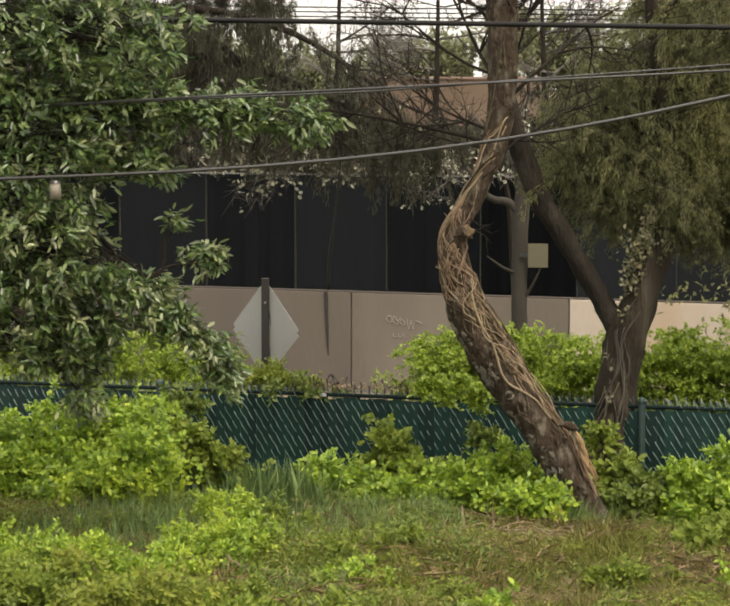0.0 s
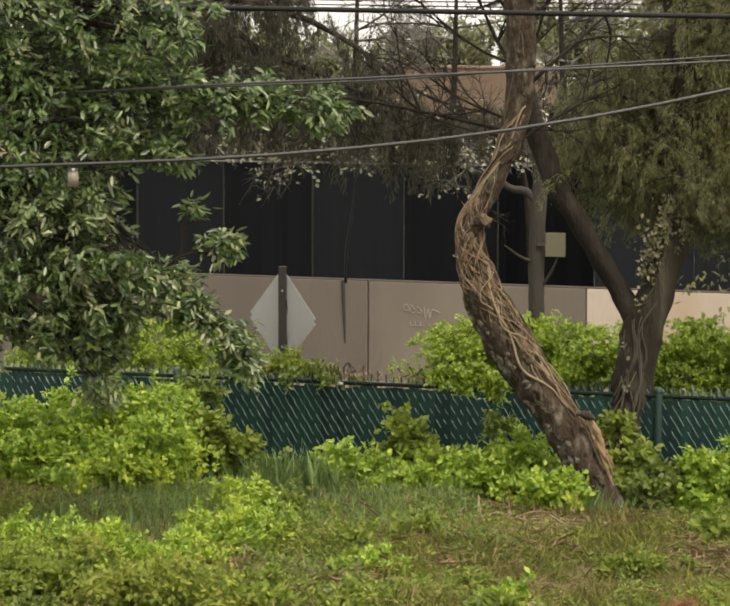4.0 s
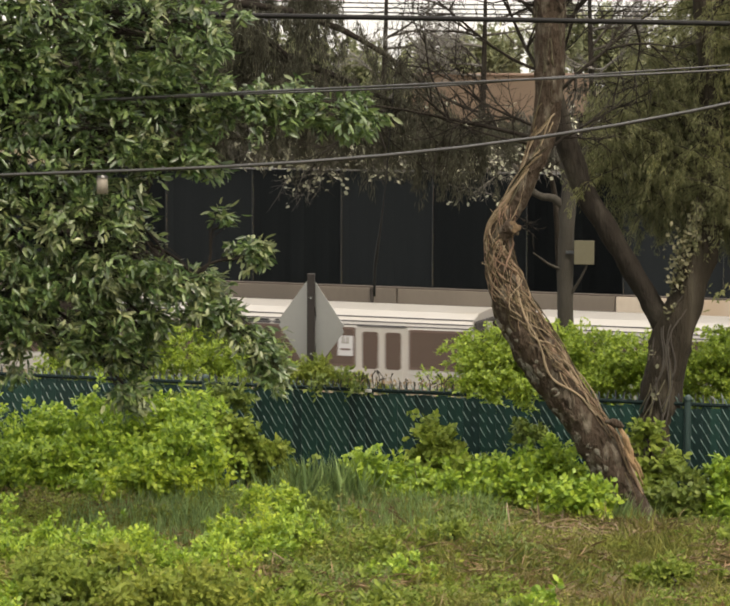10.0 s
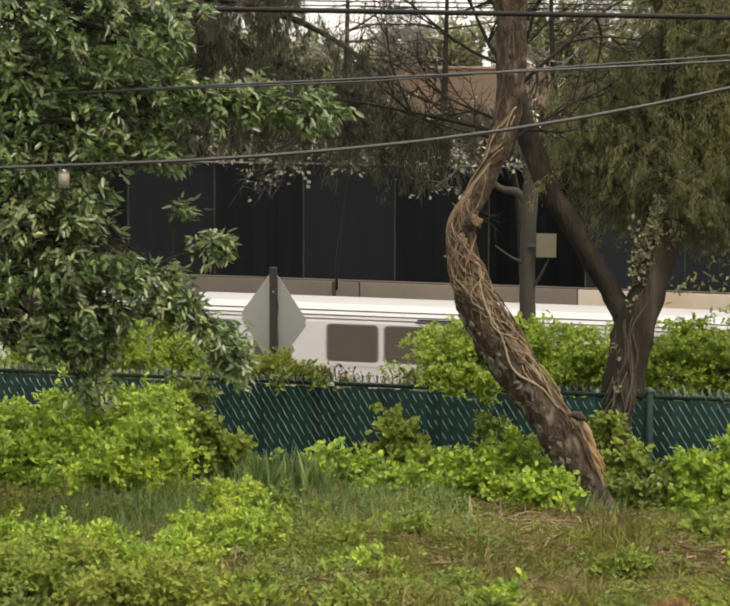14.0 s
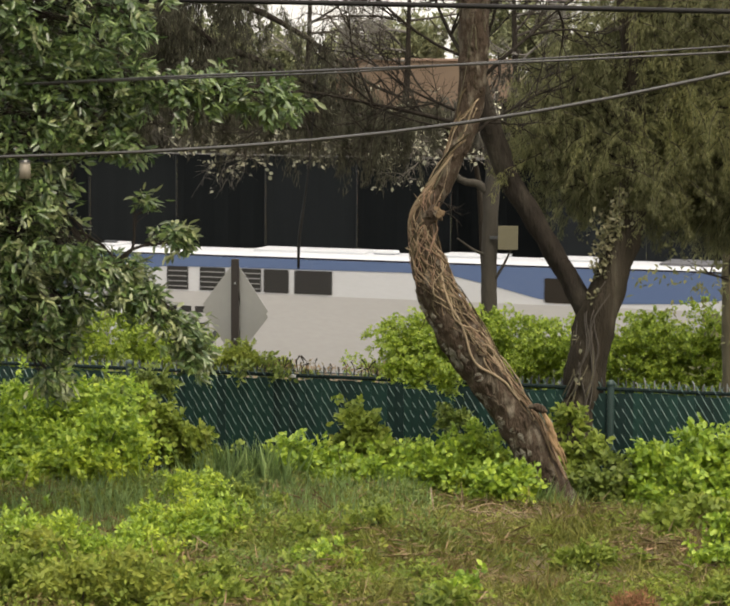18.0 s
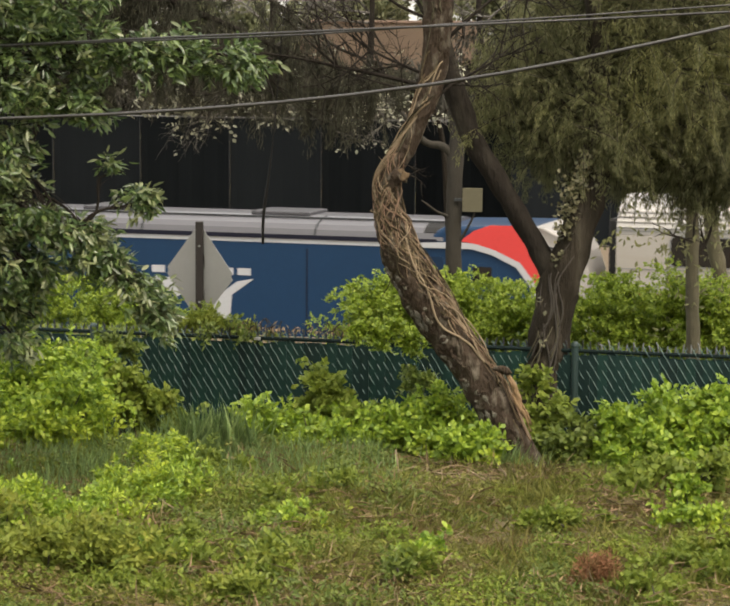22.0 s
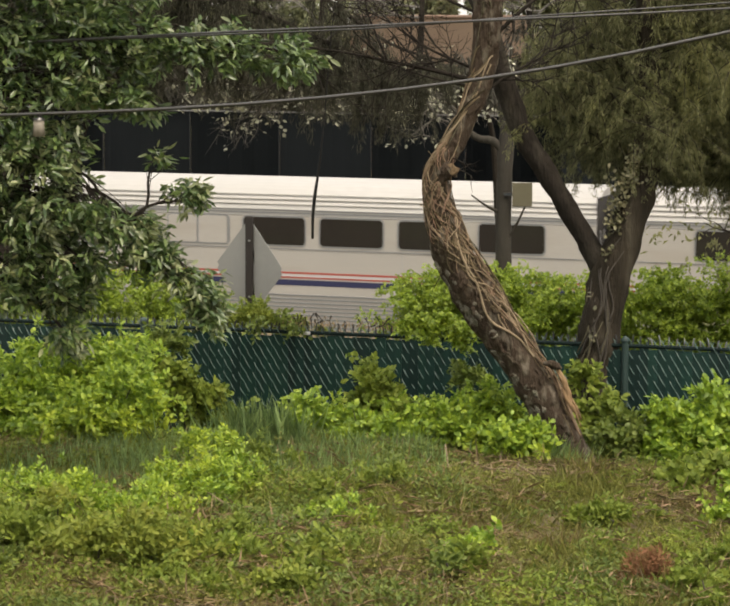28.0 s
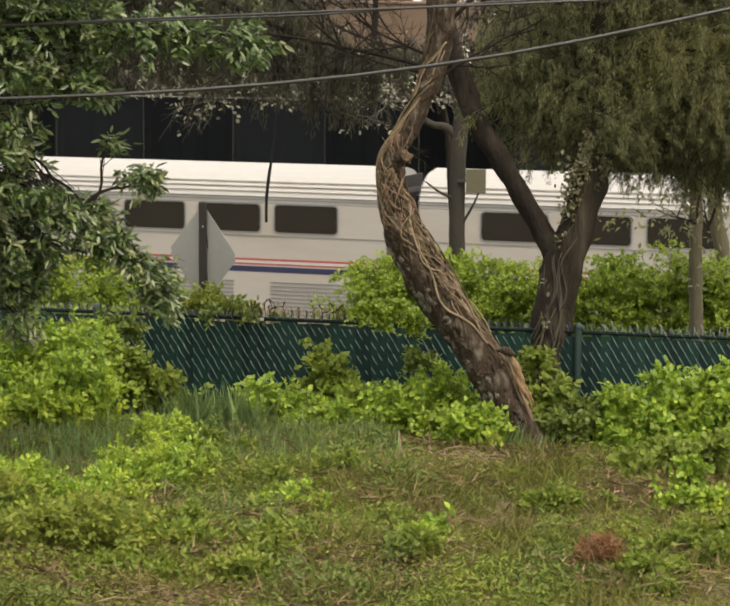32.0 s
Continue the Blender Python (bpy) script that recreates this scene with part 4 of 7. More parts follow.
def hanging_tree(x, y, base, top, mat, seed, spec, n, leaf=(0.12, 0.02), trunk=0.16, label="", droop=0.8):
    """A background tree: trunk, limbs to each lump of the crown, and drooping fine sprays."""
    t = thing("background_tree", label, "tree", pose(x, y, base))
    off = np.array((x, y, base, 0))
    rng = np.random.default_rng(seed)
    s = Soup()
    s.tube(spline([(x, y, base - 0.2, trunk), (x + 0.1, y, (base * 2 + top) / 3, trunk * 0.8), (x - 0.1, y, top, trunk * 0.4)], 0.2) - off, 12, 0.15, rng, 2)
    part("trunk", s.mesh("trunk"), M["bark_dark"], t, smooth=True)
    for l in spec:
        s = Soup()
        z = min(top, max(base + 1, l[2] - 0.5))
        s.tube(spline([(x, y, z, trunk * 0.4), ((x + l[0]) / 2, (y + l[1]) / 2, (z + l[2]) / 2 + 0.4, trunk * 0.25), (l[0], l[1], l[2], 0.015)], 0.15) - off, 7, 0.1, rng, 3)
        part("limb", s.mesh("limb"), M["bark_dark"], t, smooth=True)
    p, d = lumps(spec, n, rng, 0.9)
    k = 14
    P = np.repeat(p, k, 0) + rng.normal(size=(n * k, 3)) * (0.05, 0.05, 0.16)
    W = np.repeat(d * 0.5, k, 0) + rng.normal(size=(n * k, 3)) * 0.45 + (0, 0, -droop)
    part("foliage", leaf_mesh("foliage", P - off[:3], W, leaf[0], leaf[1], rng), M[mat], t)
    tw = Soup()
    for i in rng.choice(n, min(n, 500), replace=False):
        q = p[i]
        e = q + rng.normal(size=3) * (0.2, 0.2, 0.1) + (0, 0, -0.4 * droop)
        tw.tube([(*q, 0.008), (*((q + e) / 2 + rng.normal(size=3) * 0.03), 0.006), (*e, 0.003)] - off, 3, cap=False)
    tagged(part("twig_tangle", tw.mesh("twig_tangle"), M["twig"], t), kind="stuff")
    return t


build_main_tree()
build_forked_tree()
build_thin_tree()
build_leafy_tree()
def build_drooping_tree():
    """Conifer on the verge: arching limbs hung with grey-olive strands."""
    x, y, base = -4.6, 30.6, -1.0
    t = thing("drooping_conifer", "grey-olive conifer with arching limbs and hanging strands", "tree", pose(x, y, base))
    off = np.array((x, y, base, 0))
    rng = np.random.default_rng(61)
    s = Soup()
    s.tube(spline([(x, y, base - 0.3, 0.3), (x + 0.1, y, 2.5, 0.25), (x, y, 6.0, 0.15), (x, y, 9, 0.05)], 0.2) - off, 14, 0.15, rng, 2)
    part("trunk", s.mesh("trunk"), M["bark_dark"], t, smooth=True)
    limbs = [[(-2.13, 30.0, 4.58), (-1.11, 30.0, 4.34), (-0.45, 30.0, 4.01), (0.1, 30.0, 3.62), (0.64, 30.0, 3.29), (1.37, 30.0, 3.09)],
             [(-2.32, 30.2, 4.0), (-1.35, 30.2, 3.8), (-0.51, 30.2, 3.45), (0.22, 30.2, 3.12), (0.94, 30.2, 2.9)],
             [(-2.44, 30.4, 3.7), (-1.6, 30.4, 3.5), (-0.75, 30.4, 3.3), (0.1, 30.4, 3.1), (1.07, 30.4, 2.95)],
             [(-2.91, 30.1, 4.5), (-2.19, 30.1, 4.3), (-1.59, 30.1, 3.9), (-1.11, 30.1, 3.4)],
             [(-3.53, 30.0, 3.7), (-2.63, 30.0, 3.6), (-1.84, 30.0, 3.45), (-1.36, 30.0, 3.3)],
             [(-3.8, 30.3, 5.3), (-2.6, 30.3, 5.2), (-1.8, 30.3, 4.9), (-1.0, 30.3, 4.75)],
             [(-3.9, 30.1, 3.9), (-3.2, 30.1, 3.7), (-2.6, 30.1, 3.3)]]
    starts = []
    for k, l in enumerate(limbs):
        path = spline([(x, y, l[0][2] + 0.1, 0.07)] + [(*q, 0.05 - 0.008 * i) for i, q in enumerate(l)], 0.06)
        path[:, 3] = np.maximum(path[:, 3], 0.008)
        s = Soup()
        s.tube(path - off, 8, 0.2, rng, 4)
        part("limb", s.mesh("limb"), M["bark_dark"], t, smooth=True)
        dens = 150 if k != 0 else 85
        i = rng.integers(len(path) // 5, len(path), dens)
        starts.append(path[i, :3] + rng.normal(size=(dens, 3)) * (0.12, 0.25, 0.1))
    strands(t, np.concatenate(starts), off, "brown", rng, 0.2, 0.9, 120, 0.1, 0.0095, 0.14, 0.4)


def build_brush():
    """Leafless brush that overhangs the cutting."""
    t = thing("bare_brush", "tangled bare grey brush with a few pale leaves", "shrub", pose(-0.6, 31.5, -1.1))
    off = np.array((-0.6, 31.5, -1.1, 0))
    rng = np.random.default_rng(62)
    tips = []
    for k in range(38):
        s = Soup()
        p0 = np.array((rng.uniform(-1.9, 1.9), 31.3 + rng.uniform(-0.3, 0.3), 2.62 + rng.uniform(-0.22, 0.35)))
        d = np.array((rng.choice((-1, 1)) * rng.uniform(0.5, 1), rng.normal() * 0.2, rng.uniform(-0.3, 0.15)))
        fork(s, p0, d, rng.uniform(0.45, 0.85), 0.0095, 2, rng, off, 0.32, -0.03)
        part("branch", s.mesh("branch"), M["pale_twig"], t)
        for _ in range(9):
            tips.append(p0 + d * rng.uniform(0.2, 0.8) + rng.normal(size=3) * (0.25, 0.15, 0.16))
    for xx in (-3.9, 2.1):
        s = Soup()
        s.tube(spline([(xx, 31.5, -1.4, 0.06), (xx * 0.97, 31.4, 1.0, 0.05), (xx * 0.8, 31.3, 2.7, 0.03), (0, 31.3, 2.75, 0.02)], 0.15) - off, 8, 0.15, rng, 3)
        part("stem", s.mesh("stem"), M["bark_dark"], t, smooth=True)
    P = np.repeat(np.array(tips), 3, 0) + rng.normal(size=(len(tips) * 3, 3)) * 0.05
    part("foliage", leaf_mesh("foliage", P - off[:3], rng.normal(size=P.shape) + (0, -0.4, 0), 0.075, 0.055, rng, 0.2, 0.5, True), M["pale_leaf"], t, "sparse pale young leaves")


def build_bare_trees():
    """Leafless trees beyond the wall whose fine branches cross the sky."""
    rng = np.random.default_rng(66)
    for x, y, lean in ((6.6, 79.0, -0.25), (-1.4, 83.0, 0.2), (2.4, 84.0, 0.1)):
        t = thing("bare_tree", "leafless tree with fine crossing branches beyond the railway", "tree", pose(x, y, -1.9))
        off = np.array((x, y, -1.9, 0))
        s = Soup()
        s.tube(spline([(x, y, -2.2, 0.2), (x + lean, y, 1.5, 0.15), (x + lean * 2, y, 4.2, 0.1), (x + lean * 2.5, y, 8.0, 0.05)], 0.2) - off, 10, 0.15, rng, 3)
        part("trunk", s.mesh("trunk"), M["bark_dark"], t, smooth=True)
        for k in range(6):
            s = Soup()
            z = rng.uniform(2.2, 6.0)
            fork(s, np.array((x + lean * 2, y, z)), np.array((rng.choice((-1, 1)) * rng.uniform(0.5, 1), rng.normal() * 0.25, rng.uniform(0.0, 0.6))), rng.uniform(2.0, 3.6), 0.05, 3, rng, off, 0.34, 0.05)
            part("limb", s.mesh("limb"), M["twig"] if k % 2 else M["pale_twig"], t)


def build_verge_stems():
    """Two slim mossy trees on the verge, in front of the passing trains."""
    rng = np.random.default_rng(64)
    for pts in ([(3.78, 21.6, -0.9, 0.085), (3.74, 21.6, 0.6, 0.07), (3.72, 21.6, 1.1, 0.066), (3.715, 21.6, 1.4, 0.064), (3.69, 21.6, 2.1, 0.058), (3.56, 21.6, 4.2, 0.035)],
                [(4.62, 23.7, -1.2, 0.1), (4.5, 23.7, 0.6, 0.085), (4.36, 23.7, 1.1, 0.08), (4.25, 23.7, 1.8, 0.07), (4.3, 23.7, 2.8, 0.055), (4.4, 23.7, 4.2, 0.04)]):
        t = thing("slender_tree", "slender mossy trunk beside the green hedge", "tree", pose(*pts[0][:3]))
        off = np.array((*pts[0][:3], 0))
        s = Soup()
        s.tube(spline(pts, 0.06) - off, 12, 0.2, rng, 5)
        part("trunk", s.mesh("trunk"), M["moss"], t, smooth=True)
        s = Soup()
        for k in range(4):
            fork(s, np.array(pts[3 + k % 2][:3]), np.array((rng.uniform(-1, 1), rng.normal() * 0.4, 0.6)), 0.8, 0.02, 2, rng, off)
        part("limb", s.mesh("limb"), M["bark_dark"], t)
        n = 170
        c = np.array(pts[3][:3]) + rng.normal(size=(n, 3)) * (0.4, 0.3, 0.5) + (0, 0, 0.7)
        k = 6
        P = np.repeat(c, k, 0) + rng.normal(size=(n * k, 3)) * 0.05
        part("foliage", leaf_mesh("foliage", P - off[:3], rng.normal(size=P.shape) + (0, 0, -0.5), 0.075, 0.03, rng), M["drab"], t)


def build_house():
    """Brick house far beyond the cutting, glimpsed between the trees."""
    t = thing("brick_house", "tan brick house with a flat roof among trees", "house", pose(3.4, 86, -1.3))
    part("wall", new_box(-3.4, 3.3, 0, 7, 0, 5.3), M["brick"], t)
    part("roof", new_box(-3.45, 3.35, -0.05, 7.1, 5.302, 5.42, bevel=0.03), M["brick"], t, "flat roof edge")


build_drooping_tree()
build_brush()
build_bare_trees()
build_verge_stems()
build_house()
# woods beyond the wall
FAR = "hazy green-grey tree beyond the railway"
for _k, (_x, _s) in enumerate(((2.3, [(1.4, 92, 4.6, 2.0, 1.5, 1.0), (3.4, 92, 4.8, 1.8, 1.5, 1.1), (2.4, 92, 3.2, 2.4, 1.5, 1.0)]), (-2.2, [(-1.6, 90, 4.0, 2.2, 1.5, 1.2), (-3.6, 90, 4.6, 2.0, 1.5, 1.4), (-2.6, 90, 2.4, 3.0, 1.5, 1.2)]),
                               (7.2, [(6.4, 91, 5.2, 2.2, 1.5, 1.6), (8.6, 91, 4.6, 2.2, 1.5, 1.6)]), (-8.2, [(-6.6, 92, 5.0, 2.4, 1.5, 1.8), (-9.6, 92, 4.0, 3.0, 1.5, 2.0), (-8, 92, 2.0, 3.2, 1.5, 1.2)]),
                               (12.2, [(11.0, 92, 4.6, 2.8, 1.5, 2.2), (14.6, 92, 4.2, 3.0, 1.5, 2.6), (12.5, 92, 2.0, 3.6, 1.5, 1.5)]), (-14.5, [(-13, 92, 4.6, 3.0, 1.5, 2.2), (-17, 92, 4.0, 3.0, 1.5, 2.4)]), (18.4, [(18.5, 92, 4.6, 3.0, 1.5, 2.4)]))):
    hanging_tree(_x, 92, -1.0, 5.0, "far_leaf", 70 + _k, _s, 520, (0.3, 0.13), 0.2, FAR, 0.2)
hanging_tree(-9.5, 75, -2.0, 6.0, "far_drab", 81, [(-9.5, 75, 2.6, 3.0, 1.5, 1.4), (-6.5, 75, 2.2, 2.4, 1.5, 1.0), (-3.4, 75, 1.9, 2.2, 1.5, 0.8), (-6.0, 74, 1.4, 3.6, 1.2, 0.6), (-1.5, 74, 1.4, 3.0, 1.2, 0.6)], 1700, (0.3, 0.06), 0.2, "dark undergrowth tree above the screen fence", 0.8)
hanging_tree(4.5, 75, -2.0, 6.0, "far_drab", 82, [(0.2, 75, 1.8, 2.2, 1.5, 0.7), (3.6, 75, 1.9, 2.2, 1.5, 0.8), (7.4, 75, 2.6, 2.6, 1.5, 1.5), (11.4, 75, 2.8, 2.6, 1.5, 1.8), (2.5, 74, 1.4, 3.2, 1.2, 0.6), (7.5, 74, 1.4, 3.2, 1.2, 0.6)], 1900, (0.3, 0.06), 0.2, "dark undergrowth tree above the screen fence", 0.8)


# ---- shrubs, weeds and grass ----
def shrub(spec, n, mat, seed, label, leaf=(0.046, 0.026), stems=14, name="shrub", category="shrub", group="", soft=False):
    S = np.array(spec, float)
    c = S[:, :3].mean(0)
    g = min(lay((s[0], s[1], 0)) for s in S)
    t = thing(name, label, category, pose(c[0], c[1], g), group=group)
    off = np.array((c[0], c[1], g))
    rng = np.random.default_rng(seed)
    # heaps of smaller clumps, each set with leafy sprigs that lean out and up
    m = max(6, n // (32 if soft else 60))
    c0, c1 = lumps(spec, m, rng, 0.55)
    c0 = c0 + c1 * rng.uniform(-0.09, 0.09, m)[:, None] + rng.normal(size=(m, 3)) * 0.035
    size = rng.uniform(0.5, 1.15, m) * min(0.19, 0.5 * float(np.sqrt(S[:, 3] * S[:, 5]).mean()))
    if soft:
        # clipped: a close, even skin of short sprigs
        c0 = c0 - c1 * 0.05
        size = size * 0.75
    ns = int(n * 0.62)
    w = rng.integers(0, m, ns)
    d = rng.normal(size=(ns, 3)) + (0, -0.25, 0.35)
    d /= np.linalg.norm(d, axis=1)[:, None]
    p = c0[w] + d * size[w][:, None] * (rng.random(ns) ** 0.5)[:, None] * (1.0, 1.0, 0.85)
    p = p + np.where(rng.random(ns) < (0.015 if soft else 0.06), 1.0, 0.0)[:, None] * (d * 0.08 + (0, 0, 0.1)) * rng.random(ns)[:, None]
    gz = np.array([lay(q) for q in p[:: max(1, ns // 60)]]).min()
    keep = p[:, 2] > gz
    p, d = p[keep], d[keep]
    k = 9
    D = d * 0.8 + rng.normal(size=d.shape) * 0.45 + (0, 0, 0.35)
    D /= np.linalg.norm(D, axis=1)[:, None]
    side = np.cross(D, rng.normal(size=D.shape))
    side /= np.linalg.norm(side, axis=1)[:, None]
    reach = rng.uniform(0.06, 0.13, len(p)) * leaf[0] / 0.046
    along = np.arange(k) / (k - 1)
    P = (p[:, None, :] + D[:, None, :] * (along[None, :, None] * reach[:, None, None]) - (0, 0, 1) * (0.25 * along ** 2)[None, :, None] * reach[:, None, None]).reshape(-1, 3)
    sg = np.where(np.arange(k) % 2, 1.0, -1.0)
    sg[-1] = 0
    W = (D[:, None, :] * 0.55 + side[:, None, :] * sg[None, :, None]).reshape(-1, 3) + rng.normal(size=(len(p) * k, 3)) * 0.28
    part("foliage", leaf_mesh("foliage", P - off, W, leaf[0] * 1.05, leaf[1] * 1.05, rng, 0.2, 0.6, True), M[mat], t)
    s = Soup()
    for i in range(stems):
        q = p[rng.integers(0, len(p))]
        b = np.array((q[0] * 0.95 + c[0] * 0.05 if soft or "hummock" in name else q[0] * 0.6 + c[0] * 0.4, q[1], g - 0.02))
        s.tube(spline([(*b, 0.01), (*((b + q) / 2 + rng.normal(size=3) * (0.012 if "hummock" in name else 0.05)), 0.007), (*q, 0.003)], 0.08) - (*off, 0), 4)
    if stems:
        tagged(part("stem_tangle", s.mesh("stem_tangle"), M["twig"], t), kind="stuff")
    return t


shrub([(-2.9, 17.7, 0.62, 0.75, 0.5, 0.42), (-2.05, 17.8, 0.68, 0.62, 0.5, 0.38), (-1.62, 17.8, 0.52, 0.27, 0.35, 0.27), (-3.4, 17.5, 0.55, 0.6, 0.5, 0.45), (-2.4, 17.3, 0.42, 0.9, 0.4, 0.3), (-1.92, 17.4, 0.4, 0.5, 0.4, 0.26)],
      10500, "bright", 31, "large bright yellow-green shrub against the fence", stems=40)
shrub([(-1.42, 18.2, 0.68, 0.14, 0.15, 0.18), (-1.26, 18.2, 0.46, 0.18, 0.18, 0.17), (-1.05, 18.1, 0.34, 0.14, 0.15, 0.12)], 700, "weed", 55, "dull green bramble at the edge of the big shrub", leaf=(0.05, 0.034))
shrub([(0.2, 18.1, 0.79, 0.09, 0.09, 0.09), (0.13, 18.1, 0.6, 0.13, 0.13, 0.13), (0.26, 18.1, 0.56, 0.11, 0.11, 0.12)], 380, "weed", 32, "small upright pale green sapling before the fence", leaf=(0.052, 0.036))
shrub([(-0.35, 17.8, 0.42, 0.24, 0.25, 0.2), (-0.05, 17.8, 0.38, 0.26, 0.25, 0.2), (-0.5, 17.6, 0.3, 0.16, 0.2, 0.14)], 1500, "bright", 33, "low green bramble before the fence")
shrub([(0.3, 17.9, 0.34, 0.22, 0.25, 0.2), (0.46, 17.9, 0.34, 0.2, 0.2, 0.17)], 750, "weed", 56, "dull leafy bramble between the saplings", leaf=(0.05, 0.034))
shrub([(0.68, 17.8, 0.38, 0.34, 0.35, 0.24), (1.0, 17.8, 0.45, 0.26, 0.3, 0.25), (1.1, 17.6, 0.38, 0.24, 0.3, 0.22), (0.5, 17.7, 0.33, 0.3, 0.3, 0.22)], 3700, "bright", 34, "rounded leafy shrub beside the leaning tree")
shrub([(1.26, 17.0, 0.42, 0.17, 0.16, 0.16)], 420, "bright", 57, "bright young weed at the foot of the tree", leaf=(0.05, 0.034), name="weed", category="plant")
shrub([(1.9, 18.2, 0.6, 0.2, 0.2, 0.22), (2.06, 18.1, 0.42, 0.24, 0.22, 0.2), (1.85, 17.8, 0.34, 0.2, 0.2, 0.14)], 420, "weed", 35, "sparse yellow-green bramble at the foot of the forked tree", leaf=(0.055, 0.038))
shrub([(2.2, 17.7, 0.3, 0.26, 0.25, 0.2), (2.05, 17.6, 0.22, 0.24, 0.2, 0.16)], 700, "deep", 58, "low dark bramble at the fence post", leaf=(0.05, 0.034))
shrub([(2.75, 17.6, 0.36, 0.34, 0.35, 0.3), (3.2, 17.6, 0.42, 0.45, 0.4, 0.34), (2.45, 17.5, 0.24, 0.28, 0.3, 0.22), (2.75, 17.2, 0.22, 0.34, 0.3, 0.2)], 3800, "bright", 36, "bushy green shrub near the fence post", leaf=(0.052, 0.034))
HUMMOCK = "weed_hummock"
shrub([(-0.93, 15.5, 0.48, 0.26, 0.3, 0.14), (-1.08, 15.0, 0.48, 0.28, 0.3, 0.15), (-1.3, 14.2, 0.5, 0.34, 0.3, 0.19), (-1.5, 13.8, 0.48, 0.3, 0.3, 0.19)], 4000, "bright", 37, "low hummock of bright weeds", leaf=(0.036, 0.016), name=HUMMOCK, category="weeds")
shrub([(-2.1, 14.4, 0.5, 0.36, 0.35, 0.17), (-2.5, 14.5, 0.48, 0.4, 0.4, 0.19)], 2200, "bright", 59, "low hummock of bright weeds near the big shrub", leaf=(0.036, 0.016), name=HUMMOCK, category="weeds")
shrub([(-1.85, 13.4, 0.48, 0.36, 0.35, 0.2), (-1.25, 12.8, 0.48, 0.35, 0.35, 0.2), (-2.2, 13.2, 0.48, 0.36, 0.35, 0.2)], 3200, "weed", 48, "broad low hummock of leafy green weeds", stems=12, leaf=(0.042, 0.021), name=HUMMOCK, category="weeds")
shrub([(-0.75, 12.95, 0.44, 0.28, 0.3, 0.14), (-0.28, 12.5, 0.44, 0.28, 0.3, 0.14), (-0.98, 13.5, 0.44, 0.24, 0.25, 0.12), (-0.55, 12.2, 0.44, 0.28, 0.25, 0.13)], 2300, "weed", 51, "scattered low dull green weeds", stems=10, leaf=(0.042, 0.021), name=HUMMOCK, category="weeds")
shrub([(-0.1, 14.6, 0.44, 0.26, 0.25, 0.1), (0.1, 14.0, 0.44, 0.2, 0.2, 0.1)], 500, "weed", 60, "low yellow-green weeds in brown grass", leaf=(0.034, 0.022), name=HUMMOCK, category="weeds")
shrub([(0.76, 13.15, 0.46, 0.13, 0.13, 0.12)], 300, "bright", 38, "bright leafy weed in the grass", leaf=(0.042, 0.03), name="weed", category="plant")
shrub([(0.7, 12.65, 0.46, 0.16, 0.15, 0.1)], 260, "weed", 61, "low yellow-green weed in the grass", leaf=(0.04, 0.028), name="weed", category="plant")
shrub([(2.5, 14.25, 0.45, 0.16, 0.18, 0.14)], 420, "bright", 52, "bright bushy weed at the edge of the grass", leaf=(0.04, 0.027), name="weed", category="plant")
shrub([(2.25, 15.5, 0.42, 0.24, 0.2, 0.1), (2.6, 15.9, 0.38, 0.3, 0.25, 0.12)], 520, "weed", 49, "low leafy weeds below the bushy shrub", leaf=(0.05, 0.034), name="weed", category="plant")
shrub([(2.0, 12.2, 0.46, 0.25, 0.25, 0.12), (2.35, 12.7, 0.46, 0.3, 0.3, 0.12)], 900, "weed", 39, "low dull green weeds in dry grass", leaf=(0.038, 0.026), name=HUMMOCK, category="weeds")
# scattered weed clumps of different greens in the rough grass
_r = random.Random(8)
CLUMPS = (("weed", "low yellow-green weed clump in the grass"), ("deep", "low dark green weed clump in the grass"), ("bright", "low bright green weed clump in the grass"))
for _k in range(44):
    _x, _y = _r.uniform(-2.9, 3.1), _r.uniform(12.0, 16.6)
    _w = _r.uniform(0.1, 0.26)
    _m, _l = CLUMPS[(0, 1, 0, 2, 2)[_k % 5] if _x < 0 else (0, 1, 0, 2)[_k % 4]]
    if (_x > 0.3 and _k % 3) or (-1.95 < _x < -1.2 and _y > 15.5):
        continue
    shrub([(_x, _y, lay((_x, _y, 0)) + 0.03, _w, _w * 0.8, _r.uniform(0.05, 0.12)), (_x + _w * 0.7, _y + 0.1, lay((_x, _y, 0)) + 0.02, _w * 0.7, _w * 0.6, _r.uniform(0.04, 0.08))],
          int(1500 * _w), _m, 200 + _k, _l, leaf=(0.038, 0.018), stems=4, name="weed_clump", category="weeds", group="weed clumps")
